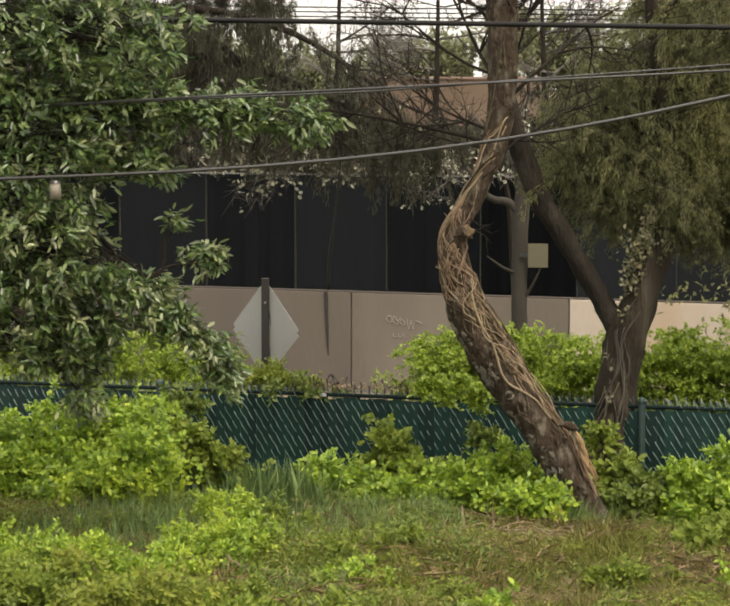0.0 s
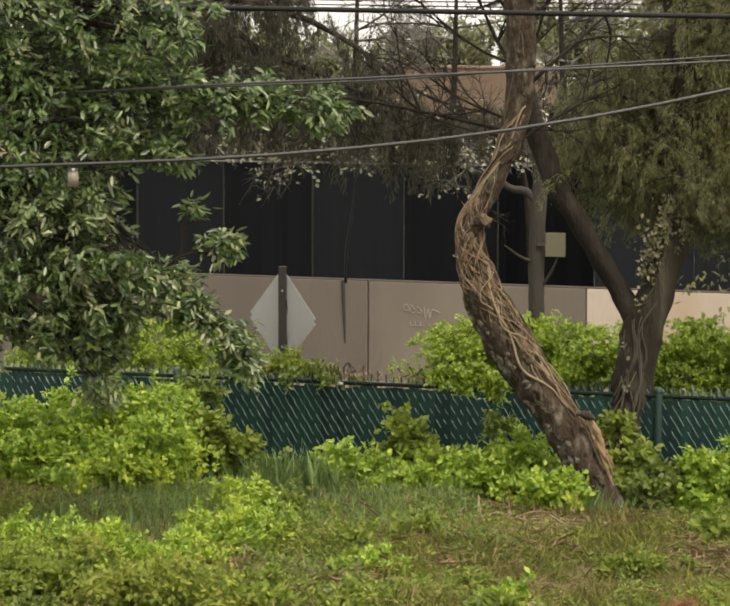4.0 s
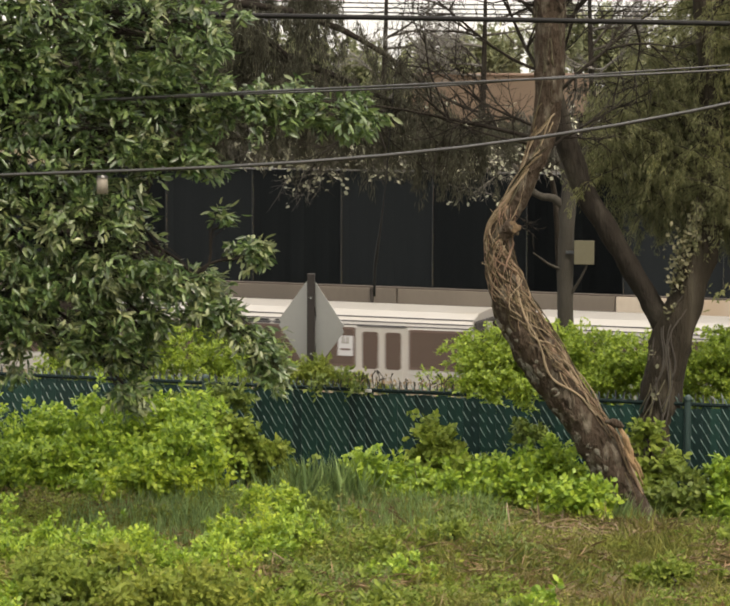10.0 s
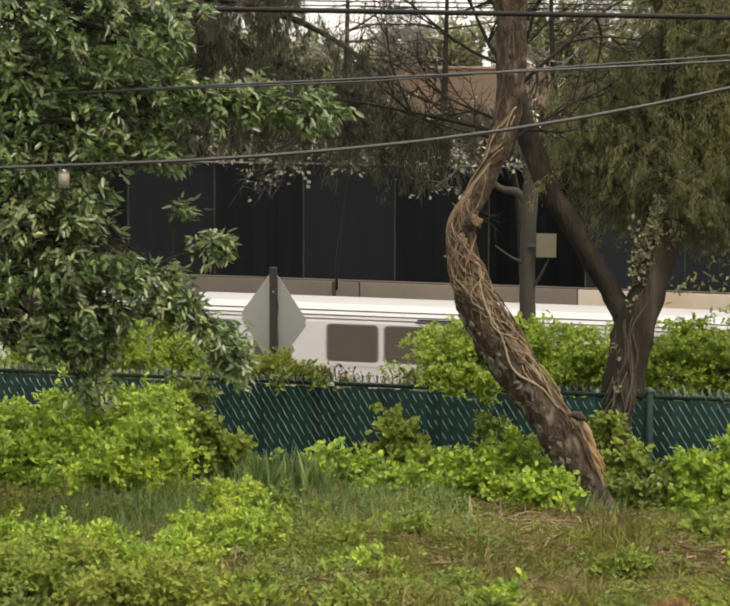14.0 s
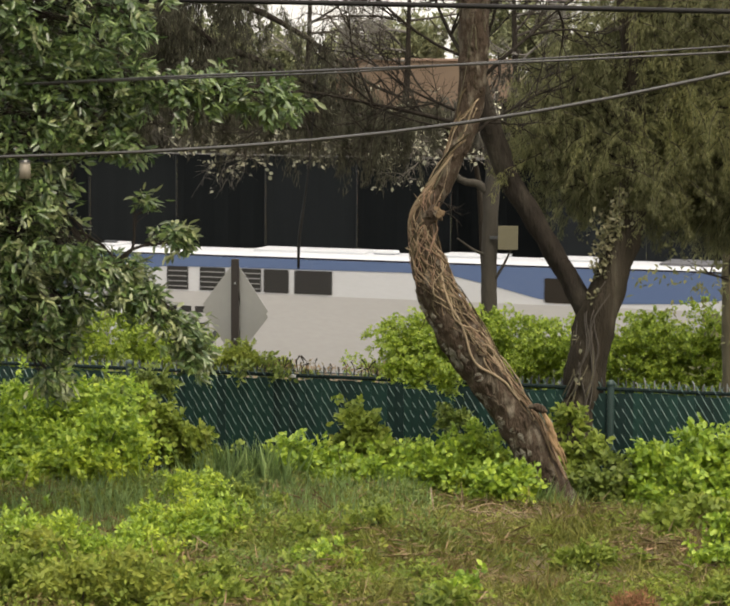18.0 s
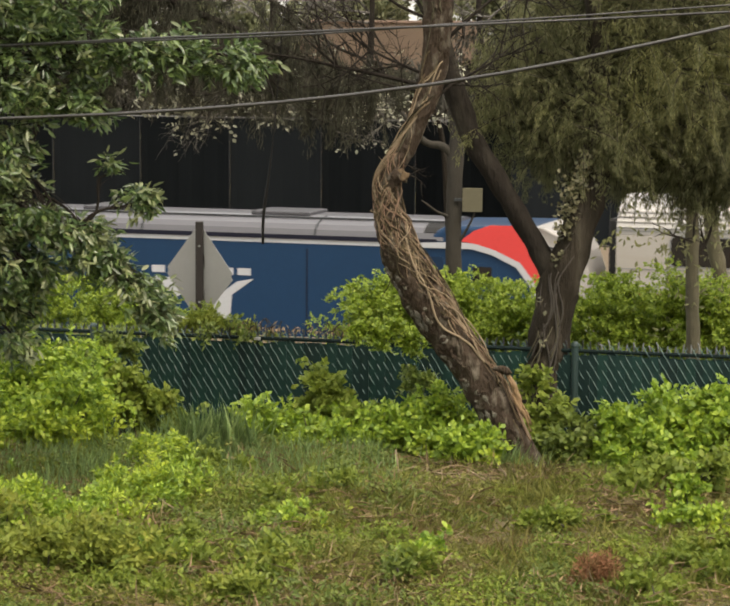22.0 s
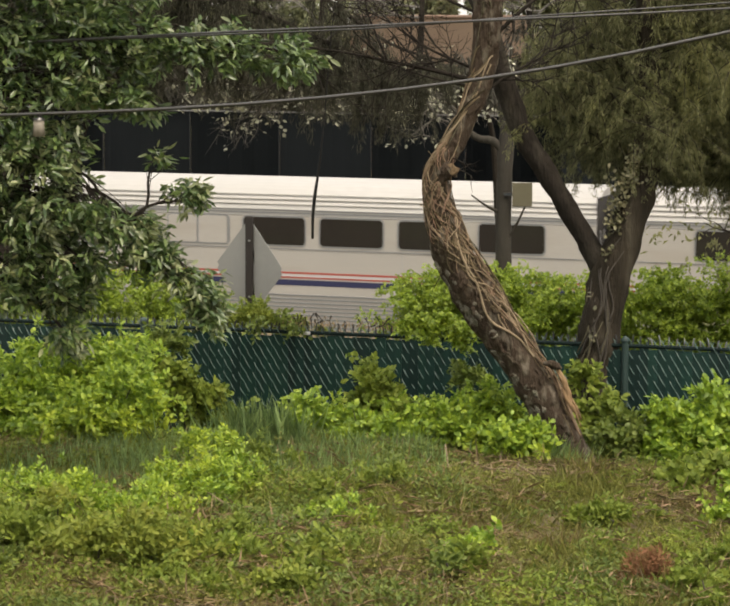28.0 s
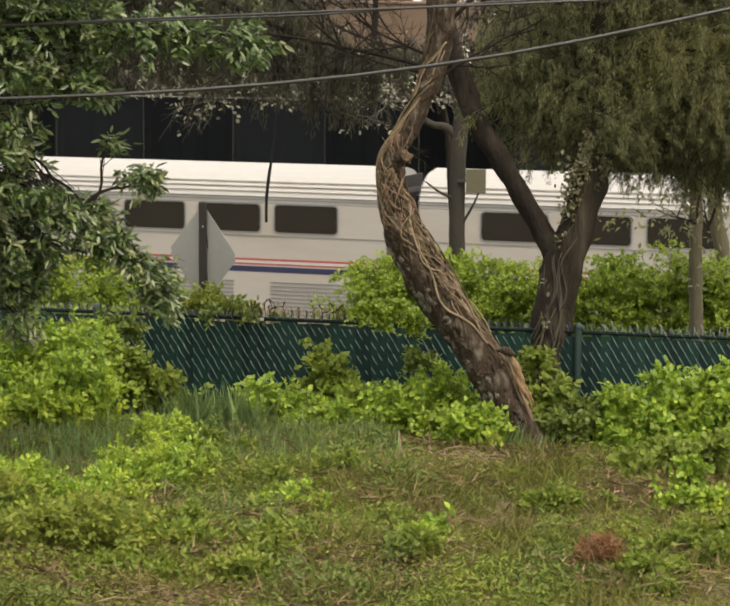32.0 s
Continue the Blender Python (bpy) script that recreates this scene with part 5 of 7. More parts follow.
# creepers and hedge beyond the fence
shrub([(0.784, 23.2, 0.82, 0.376, 0.522, 0.272), (1.36, 23.2, 0.76, 0.66, 0.522, 0.334), (1.99, 23, 0.783, 0.627, 0.522, 0.355), (0.815, 23.2, 0.49, 0.355, 0.418, 0.313), (1.46, 23.2, 0.365, 1.15, 0.522, 0.522)], 15000, "hedge", 41, "bright green overgrown hedge beyond the fence", name="hedge", category="hedge", leaf=(0.032, 0.02), soft=True)
shrub([(2.82, 22.6, 0.82, 0.627, 0.522, 0.376), (3.55, 22.5, 0.862, 0.627, 0.522, 0.376), (4.28, 22.4, 0.841, 0.627, 0.522, 0.418), (3.2, 22.5, 0.66, 0.7, 0.522, 0.47), (3.95, 22.4, 0.66, 0.7, 0.522, 0.47), (3.45, 22.5, 0.34, 1.36, 0.522, 0.522), (4.91, 22.2, 0.758, 0.731, 0.522, 0.47)], 15000, "hedge", 42, "dense green hedge beyond the fence", name="hedge", category="hedge", leaf=(0.032, 0.02), soft=True)
shrub([(-2.3, 23.6, 0.7, 0.75, 0.5, 0.36), (-1.7, 23.6, 0.6, 0.5, 0.5, 0.3), (-3.2, 23.8, 0.55, 0.7, 0.5, 0.35)], 6500, "hedge", 43, "sunny yellow-green hedge beyond the fence", name="hedge", category="hedge", leaf=(0.032, 0.02), soft=True)
shrub([(-1.1, 20.0, 0.95, 0.26, 0.12, 0.1), (-0.78, 19.95, 1.0, 0.3, 0.12, 0.1), (-0.5, 19.9, 0.93, 0.24, 0.12, 0.06)], 2600, "weed", 44, "olive-green creeper spilling over the fence top", stems=0, name="creeper", category="plant", leaf=(0.026, 0.013), soft=True)


def build_grass():
    rng = np.random.default_rng(50)
    n = 120000
    x = rng.uniform(-3.8, 4.0, n)
    y = rng.uniform(11.2, 18.6, n)
    dens = np.array([noise.noise(Vector((a * 0.9, b * 0.9, 9))) + 0.6 * noise.noise(Vector((a * 2.6, b * 2.2, 5))) for a, b in zip(x, y)])
    k = (rng.random(n) < 0.62 + 0.9 * dens) & ~((x > 1.5) & (x < 2.0) & (y > 16.5) & (y < 17.5))
    x, y, dens = x[k], y[k], dens[k]
    z = np.array([lay((a, b, 0)) for a, b in zip(x, y)])
    P = np.stack([x, y, z - 0.01], 1)
    W = rng.normal(size=P.shape) * (0.6, 0.6, 0.15) + (0, 0, 0.55)
    tagged(part("grass", leaf_mesh("grass", P, W, rng.uniform(0.06, 0.18, len(P)) * (1 + 0.5 * dens), 0.0068, rng, 0.1), M["grass"]), "rough uncut grass and dry stalks", "grass", kind="stuff")
    n = 9000
    tall = rng.random(n) < 0.16
    cx = np.where(tall, -0.66 + rng.normal(size=n) * 0.17, rng.uniform(-2.4, 0.7, n))
    cy = np.where(tall, 17.4 + rng.normal(size=n) * 0.12, 17.8 - 2.6 * rng.random(n) ** 1.5)
    extra = rng.random(n) < 0.06
    cx = np.where(extra, 1.5 + rng.normal(size=n) * 0.16, cx)
    cy = np.where(extra, 17.0 + rng.normal(size=n) * 0.08, cy)
    z = np.array([lay((a, b, 0)) for a, b in zip(cx, cy)])
    P = np.stack([cx, cy, z - 0.01], 1)
    W = rng.normal(size=P.shape) * (0.28, 0.28, 0.1) + (0, 0, 1)
    tagged(part("tall_grass", leaf_mesh("tall_grass", P, W, np.where(tall | extra, np.where(extra, rng.uniform(0.08, 0.28, n), rng.uniform(0.12, 0.42, n)), rng.uniform(0.06, 0.24, n)), 0.0048, rng, 0.1), M["tall_grass"]), "tall blue-green grass tufts", "grass", kind="stuff")
    n = 22000
    x = rng.uniform(-3.0, 4.0, n)
    y = rng.uniform(11.2, 17.6, n)
    k = np.array([noise.noise(Vector((a * 1.1, b * 1.1, 31))) for a, b in zip(x, y)]) > -0.08
    x, y = x[k], y[k]
    P = np.stack([x, y, np.array([lay((a, b, 0)) for a, b in zip(x, y)]) + rng.uniform(0.01, 0.1, len(x))], 1)
    W = rng.normal(size=P.shape) * (1, 1, 0.3)
    tagged(part("dry_stalks", leaf_mesh("dry_stalks", P, W, rng.uniform(0.06, 0.2, len(P)), 0.0075, rng, 0.1), M["straw"]), "dry straw-coloured stalks lying in the grass", "grass", kind="stuff")
    # low weeds in hummocks of different greens
    for seed, mat, cnt, lim, size in ((77, "weed", 30000, 0.04, 0.03), (78, "deep", 20000, 0.1, 0.032), (79, "grass", 16000, 0.05, 0.028)):
        x = rng.uniform(-3.8, 4.0, cnt)
        y = rng.uniform(11.2, 17.6, cnt)
        h = np.array([noise.noise(Vector((a * 1.0, b * 0.8, seed))) + 0.5 * noise.noise(Vector((a * 2.7, b * 2.4, seed))) for a, b in zip(x, y)])
        h = h - 0.08 * x
        k = (h > lim) & ~((x > 1.45) & (x < 2.0) & (y > 16.3) & (y < 17.5))
        x, y, h = x[k], y[k], h[k]
        g = np.array([lay((a, b, 0)) for a, b in zip(x, y)])
        P0 = np.stack([x, y, g + np.minimum(0.02 + (h - lim) * 0.3, 0.16) * rng.uniform(0.25, 1.0, len(x))], 1)
        P = np.repeat(P0, 5, 0) + rng.normal(size=(len(x) * 5, 3)) * 0.025
        W = rng.normal(size=P.shape) * (1, 1, 0.7) + (0, -0.2, 0.35)
        tagged(part("ground_weeds", leaf_mesh("ground_weeds", P, W, size * 1.15, size * 0.46, rng, 0.3, 0.7, True), M[mat]), "low broad-leaved weeds in the grass", "weeds", kind="stuff")


build_grass()


def build_rusty_clump():
    rng = np.random.default_rng(90)
    t = thing("withered_clump", "rusty orange-brown withered clump in the grass", "plant", pose(1.62, 12.42, lay((1.62, 12.42, 0)) + 0.01))
    p, d = lumps([(0, 0, 0.08, 0.13, 0.12, 0.1), (0.06, 0.02, 0.13, 0.08, 0.1, 0.08)], 520, rng, 0.8)
    k = 3
    P = np.repeat(p, k, 0) + rng.normal(size=(len(p) * k, 3)) * 0.012
    part("foliage", leaf_mesh("foliage", P, np.repeat(d, k, 0) * 0.4 + rng.normal(size=P.shape) * 0.6 + (0, 0, 0.4), 0.042, 0.011, rng), M["red_leaf"], t)


build_rusty_clump()


def build_stalk_heap(x, y, w, n, seed):
    rng = np.random.default_rng(seed)
    t = thing("dead_stalk_heap", "loose heap of pale dead stalks in the grass", "brush", pose(x, y, lay((x, y, 0))), group="dead stalk heaps")
    for k in range(n):
        c = np.array((rng.normal() * w, rng.normal() * 0.12, rng.uniform(0.03, 0.11)))
        d = np.array((rng.normal(), rng.normal() * 0.5, rng.normal() * 0.22))
        d *= rng.uniform(0.07, 0.2) / np.linalg.norm(d)
        s = Soup()
        s.tube(spline([(*(c - d), 0.005), (*(c + rng.normal(size=3) * 0.018), 0.0045), (*(c + d), 0.002)], 0.03), 5)
        part("stalk", s.mesh("stalk"), M["pale_vine" if k % 3 else "straw"], t, smooth=True)


build_stalk_heap(1.2, 15.85, 0.16, 34, 301)
build_stalk_heap(0.55, 16.1, 0.2, 16, 302)


shrub([(-0.75, 19.42, 1.03, 0.35, 0.06, 0.04), (-1.1, 19.5, 1.04, 0.2, 0.06, 0.03)], 70, "deep", 45, "dark creeper hanging down the fence", stems=0, name="creeper", category="plant")
shrub([(0.95, 18.3, 0.72, 0.14, 0.08, 0.12)], 110, "deep", 46, "dark creeper clinging to the fence by the tree", stems=0, name="creeper", category="plant")
shrub([(0.56, 18.42, 1.14, 0.16, 0.08, 0.07), (0.74, 18.42, 1.11, 0.18, 0.08, 0.07), (0.92, 18.38, 1.06, 0.12, 0.08, 0.07)], 760, "hedge", 62, "leafy green shoots of the hedge hanging over the fence", stems=0, name="creeper", category="plant", leaf=(0.032, 0.02), soft=True)
shrub([(-1.9, 18.6, 0.92, 0.2, 0.1, 0.14), (-1.55, 18.5, 0.85, 0.16, 0.1, 0.18)], 420, "deep", 47, "pale-edged creeper on the fence top", name="creeper", category="plant")


def build_dead_creeper():
    rng = np.random.default_rng(91)
    t = thing("withered_creeper", "withered tan creeper along the fence rail", "plant", FEN @ pose(-5.4, 18.58, 1.0))
    n = 260
    P = np.stack([rng.uniform(-0.55, 0.85, n), rng.normal(size=n) * 0.03, np.abs(rng.normal(size=n)) * 0.035 - 0.01], 1)
    part("foliage", leaf_mesh("foliage", P, rng.normal(size=P.shape) * (0.5, 0.5, 0.5) + (0, 0, 0.8), 0.045, 0.014, rng), M["straw"], t)
    s = Soup()
    for k in range(46):
        x, h = rng.uniform(-0.6, 0.9), rng.uniform(0.04, 0.13)
        s.tube([(x, 0, -0.02, 0.003), (x + rng.normal() * 0.012, -0.01, h * 0.6, 0.003), (x + rng.normal() * 0.03, -0.01, h, 0.0075)], 4)
    tagged(part("dry_stem", s.mesh("dry_stem"), M["seam"], t, "dark dry seed stems"), kind="stuff")


build_dead_creeper()


# ---- trains ----
M.update(
    engine_white=material("cool_white_paint", (0.455, 0.475, 0.505), 0.35, 0.0, alt=(0.36, 0.375, 0.4), scale=0.5, fine=8, stretch=(0.6, 1, 2), bump=0.02),
    silver=material("stainless_steel", (0.41, 0.395, 0.37), 0.42, 0.2, alt=(0.34, 0.328, 0.305), scale=0.4, fine=10, stretch=(0.5, 1, 3), bump=0.05, third=(0.36, 0.34, 0.305), third_scale=0.5),
    train_white=material("white_paint", (0.455, 0.462, 0.475), 0.4, 0.0, alt=(0.37, 0.372, 0.378), scale=0.5, fine=8, stretch=(0.6, 1, 2), bump=0.02),
    roof_white=material("pale_roof", (0.43, 0.422, 0.405), 0.5, 0.1, alt=(0.34, 0.332, 0.315), scale=0.6, fine=8, stretch=(0.4, 1, 1), bump=0.04),
    roof_grey=material("grey_roof", (0.075, 0.075, 0.083), 0.34, 0.1, alt=(0.055, 0.055, 0.062), scale=0.7, fine=9, bump=0.05),
    blue=material("blue_paint", (0.009, 0.043, 0.125), 0.3, alt=(0.007, 0.034, 0.1), scale=0.5, fine=8, bump=0.02, spec=0.35),
    pale_blue=material("pale_blue_paint", (0.075, 0.115, 0.22), 0.35, alt=(0.055, 0.1, 0.22), scale=0.5, fine=8, bump=0.02),
    royal=material("royal_blue_paint", (0.008, 0.037, 0.092), 0.35, alt=(0.007, 0.03, 0.075), scale=0.5, fine=8, bump=0.02, spec=0.3),
    deep_blue=material("deep_blue_paint", (0.006, 0.024, 0.06), 0.35, alt=(0.005, 0.02, 0.05), scale=0.5, fine=8, bump=0.02, spec=0.3),
    roof_blue=material("roof_blue", (0.062, 0.112, 0.19), 0.32, alt=(0.045, 0.09, 0.16), scale=0.5, fine=8, bump=0.02),
    navy=material("navy_paint", (0.013, 0.014, 0.026), 0.4, alt=(0.01, 0.011, 0.02), scale=0.5, fine=8, bump=0.02, spec=0.15),
    red=material("red_paint", (0.62, 0.05, 0.05), 0.4, alt=(0.5, 0.04, 0.04), scale=0.5, fine=8, bump=0.02),
    stripe_red=material("stripe_red", (0.36, 0.075, 0.06), 0.5, fine=10),
    # bluish base paints a sky reflection into the cab side glass
    cab_glass=material("sky_tinted_cab_glass", (0.035, 0.045, 0.065), 0.1, fine=20, bump=0),
    stripe_blue=material("stripe_blue", (0.02, 0.024, 0.075), 0.4, fine=10),
    band=material("brown_band", (0.105, 0.073, 0.062), 0.4, alt=(0.085, 0.06, 0.05), scale=0.7, fine=8, bump=0.02, spec=0.3),
    band_glass=material("brown_glass", (0.084, 0.061, 0.053), 0.16, alt=(0.066, 0.049, 0.043), scale=0.8, fine=5, bump=0),
    glass=material("dark_glass", (0.014, 0.013, 0.013), 0.1, alt=(0.024, 0.021, 0.02), scale=0.8, fine=5, bump=0, spec=0.5),
    smoke=material("smoky_glass", (0.06, 0.05, 0.045), 0.12, alt=(0.08, 0.068, 0.06), scale=0.8, fine=5, bump=0, spec=0.6),
    # pale grey base paints the sky's reflection into the windscreen glass
    screen_glass=material("sky_lit_windscreen", (0.27, 0.265, 0.255), 0.12, fine=20, bump=0),
    black=material("black_rubber", (0.012, 0.012, 0.012), 0.8, fine=20),
    bogie=material("grimy_steel", (0.045, 0.042, 0.04), 0.8, 0.3, fine=12),
    panel_grey=material("panel_grey", (0.352, 0.356, 0.36), 0.5, alt=(0.292, 0.294, 0.296), scale=0.5, fine=8, stretch=(0.6, 1, 2), bump=0.03),
    roof_silver=material("grey_enamel_roof", (0.115, 0.116, 0.128), 0.3, 0.0, alt=(0.085, 0.086, 0.097), scale=0.7, fine=9, stretch=(0.4, 1, 1), bump=0.04),
    end_grey=material("grey_end_paint", (0.2, 0.192, 0.18), 0.6, alt=(0.13, 0.124, 0.115), scale=1.2, fine=9, bump=0.05),
    nose_grey=material("pale_nose_paint", (0.4, 0.39, 0.375), 0.4, alt=(0.31, 0.3, 0.285), scale=1.5, fine=9, bump=0.02),
    lamp=material("lens", (0.6, 0.6, 0.55), 0.15, fine=20),
)
HALF = 1.53


def loft(profile, x0, x1, ends=True):
    """A body drawn along x from a closed outline of (y, z)."""
    bm = bmesh.new()
    a = [bm.verts.new((x0, y, z)) for y, z in profile]
    b = [bm.verts.new((x1, y, z)) for y, z in profile]
    n = len(profile)
    for i in range(n):
        bm.faces.new((a[i], b[i], b[(i + 1) % n], a[(i + 1) % n]))
    if ends:
        bm.faces.new(a)
        bm.faces.new(list(reversed(b)))
    bmesh.ops.recalc_face_normals(bm, faces=bm.faces[:])
    return bm


def plate(pts, y, thick=0.012):
    """A flat panel of outline (x, z), standing proud of the side at y."""
    bm = bmesh.new()
    f = bm.faces.new([bm.verts.new((x, y, z)) for x, z in pts])
    r = bmesh.ops.extrude_face_region(bm, geom=[f])
    bmesh.ops.translate(bm, vec=(0, -thick, 0), verts=[v for v in r["geom"] if isinstance(v, bmesh.types.BMVert)])
    bmesh.ops.recalc_face_normals(bm, faces=bm.faces[:])
    return bm


def rounded(x0, x1, z0, z1, r, n=4):
    out = []
    for cx, cz, a0 in ((x1 - r, z1 - r, 0), (x0 + r, z1 - r, 90), (x0 + r, z0 + r, 180), (x1 - r, z0 + r, 270)):
        for k in range(n + 1):
            a = radians(a0 + 90 * k / n)
            out.append((cx + r * math.cos(a), cz + r * math.sin(a)))
    return out


def bogies(t, xs, wheel=0.46):
    for x in xs:
        b = part("bogie", new_box(x - 1.6, x + 1.6, -1.2, 1.2, 0.35, 0.75, bevel=0.06), M["bogie"], t)
        for dx in (-1.05, 1.05):
            for y in (-0.75, 0.75):
                part("wheel", cyl(bmesh.new(), (x + dx, y - 0.07, wheel), (x + dx, y + 0.07, wheel), wheel, n=24), M["bogie"], b)


def coach_profile(top=4.93, shoulder=4.0, low=0.85):
    """Upright sides, a round shoulder and a nearly flat crown."""
    right = [(HALF, low), (HALF, shoulder)]
    for k in range(1, 9):
        a = radians(90 * k / 9)
        right.append((HALF - 1.05 * (1 - math.cos(a)) - 0.1 * k / 9, shoulder + (top - 0.06 - shoulder) * math.sin(a)))
    right.append((0.0, top))
    left = [(-y, z) for y, z in reversed(right[:-1])]
    return right + left


def build_coach(blank=(), first=1.5, pitch=2.08, label="double-deck silver passenger coach with dark windows"):
    t = thing("passenger_coach", label, "railway coach", group="passenger coaches")
    Lc, y = 25.91, -HALF
    part("body", loft([(p, min(z, 4.02)) if abs(p) > 1.5 else (p, min(z, 4.02)) for p, z in coach_profile()], 0.17, Lc - 0.67), M["silver"], t)
    part("roof", loft([p for p in coach_profile(4.93, 4.03, 4.03)], 0.17, Lc - 0.67), M["roof_white"], t, "pale ribbed roof")
    for z in (4.16, 4.09, 3.18):
        part("moulding", new_box(0.17, Lc - 0.67, y - 0.018, y + 0.01, z, z + 0.022), M["steel"], t)
    for k in range(4):
        a = radians(10 + 9 * k)
        part("roof_rib", new_box(0.17, Lc - 0.67, y + 1.05 * (1 - math.cos(a)) - 0.012, y + 1.05 * (1 - math.cos(a)) + 0.03, 4.03 + 0.84 * math.sin(a), 4.03 + 0.84 * math.sin(a) + 0.02), M["roof_white"], t)
    for i in range(11):
        x = first + pitch * i
        fr = part("window", plate(rounded(x - 0.04, x + 1.70, 3.25, 4.02, 0.13), y, 0.015), M["steel"], t)
        if i in blank:
            part("blank_panel", plate(rounded(x, x + 0.78, 3.29, 3.98, 0.06), y - 0.016, 0.006), M["silver"], fr)
            part("blank_panel", plate(rounded(x + 0.84, x + 1.62, 3.29, 3.98, 0.06), y - 0.016, 0.006), M["silver"], fr)
        else:
            part("pane", plate(rounded(x, x + 1.66, 3.29, 3.98, 0.1), y - 0.0155, 0.005), M["glass"], fr)
    part("red_stripe", new_box(0.17, Lc - 0.67, y - 0.008, y, 2.56, 2.61), M["stripe_red"], t)
    part("white_stripe", new_box(0.17, Lc - 0.67, y - 0.008, y, 2.49, 2.55), M["train_white"], t)
    part("red_stripe", new_box(0.17, Lc - 0.67, y - 0.008, y, 2.45, 2.49), M["stripe_red"], t)
    part("blue_stripe", new_box(0.17, Lc - 0.67, y - 0.009, y, 2.27, 2.41), M["stripe_blue"], t)
    # louvres and corrugation of the lower deck
    for k in range(9):
        z = 2.04 - k * 0.1
        for x0, x1 in ((1.0, 3.4), (4.4, 8.6), (9.4, 13.0), (15.4, 21.2), (22.2, 24.8)):
            part("louvre", new_box(x0, x1, y - 0.022, y, z - 0.04, z), M["steel"], t)
    part("gangway", new_box(-0.22, 0.17, -0.55, 0.85, 1.2, 4.3, bevel=0.05), M["black"], t)
    part("gangway", new_box(Lc - 0.67, Lc - 0.25, -0.85, 0.85, 1.2, 4.4, bevel=0.05), M["black"], t)
    part("end_wall", new_box(Lc - 0.668, Lc - 0.63, y + 0.05, -y - 0.05, 0.9, 4.7, bevel=0.015), M["bogie"], t, "dark end wall")
    for yy in (y + 0.2, y + 0.55):
        part("grab_rail", cyl(bmesh.new(), (Lc - 0.6, yy, 1.2), (Lc - 0.6, yy, 3.9), 0.018, n=6), M["steel"], t)
    for x in (6.6, 13.9, 20.3):
        part("panel_seam", new_box(x, x + 0.02, y - 0.004, y, 2.66, 3.16), M["panel_grey"], t)
    bogies(t, (3.6, Lc - 3.6))
    return t


def text(body, size, mat, parent, x, z, y, name="number"):
    cu = bpy.data.curves.new(name, "FONT")
    cu.body, cu.size, cu.extrude = body, size, 0.003
    ob = bpy.data.objects.new(name, cu)
    me = bpy.data.meshes.new_from_object(ob)
    bpy.data.objects.remove(ob)
    me.materials.append(M[mat])
    o = new(name, me)
    o.parent = parent
    o.matrix_basis = pose(x, y, z, 90, 0, 0)
    return o





def engine_body(t, outline, y, mat, bevel=0.16):
    """A body drawn across y from a side outline (x, z), with rounded edges."""
    bm = bmesh.new()
    f = bm.faces.new([bm.verts.new((x, y, z)) for x, z in outline])
    r = bmesh.ops.extrude_face_region(bm, geom=[f])
    vs = [v for v in r["geom"] if isinstance(v, bmesh.types.BMVert)]
    bmesh.ops.translate(bm, vec=(0, -2 * y, 0), verts=vs)
    bmesh.ops.recalc_face_normals(bm, faces=bm.faces[:])
    es = [e for e in bm.edges if abs(e.verts[0].co.y - e.verts[1].co.y) < 0.01 and max(e.verts[0].co.z, e.verts[1].co.z) > 2.0]
    bmesh.ops.bevel(bm, geom=es, offset=bevel, segments=4, affect="EDGES", profile=0.5)
    return part("body", bm, mat, t, smooth=False)


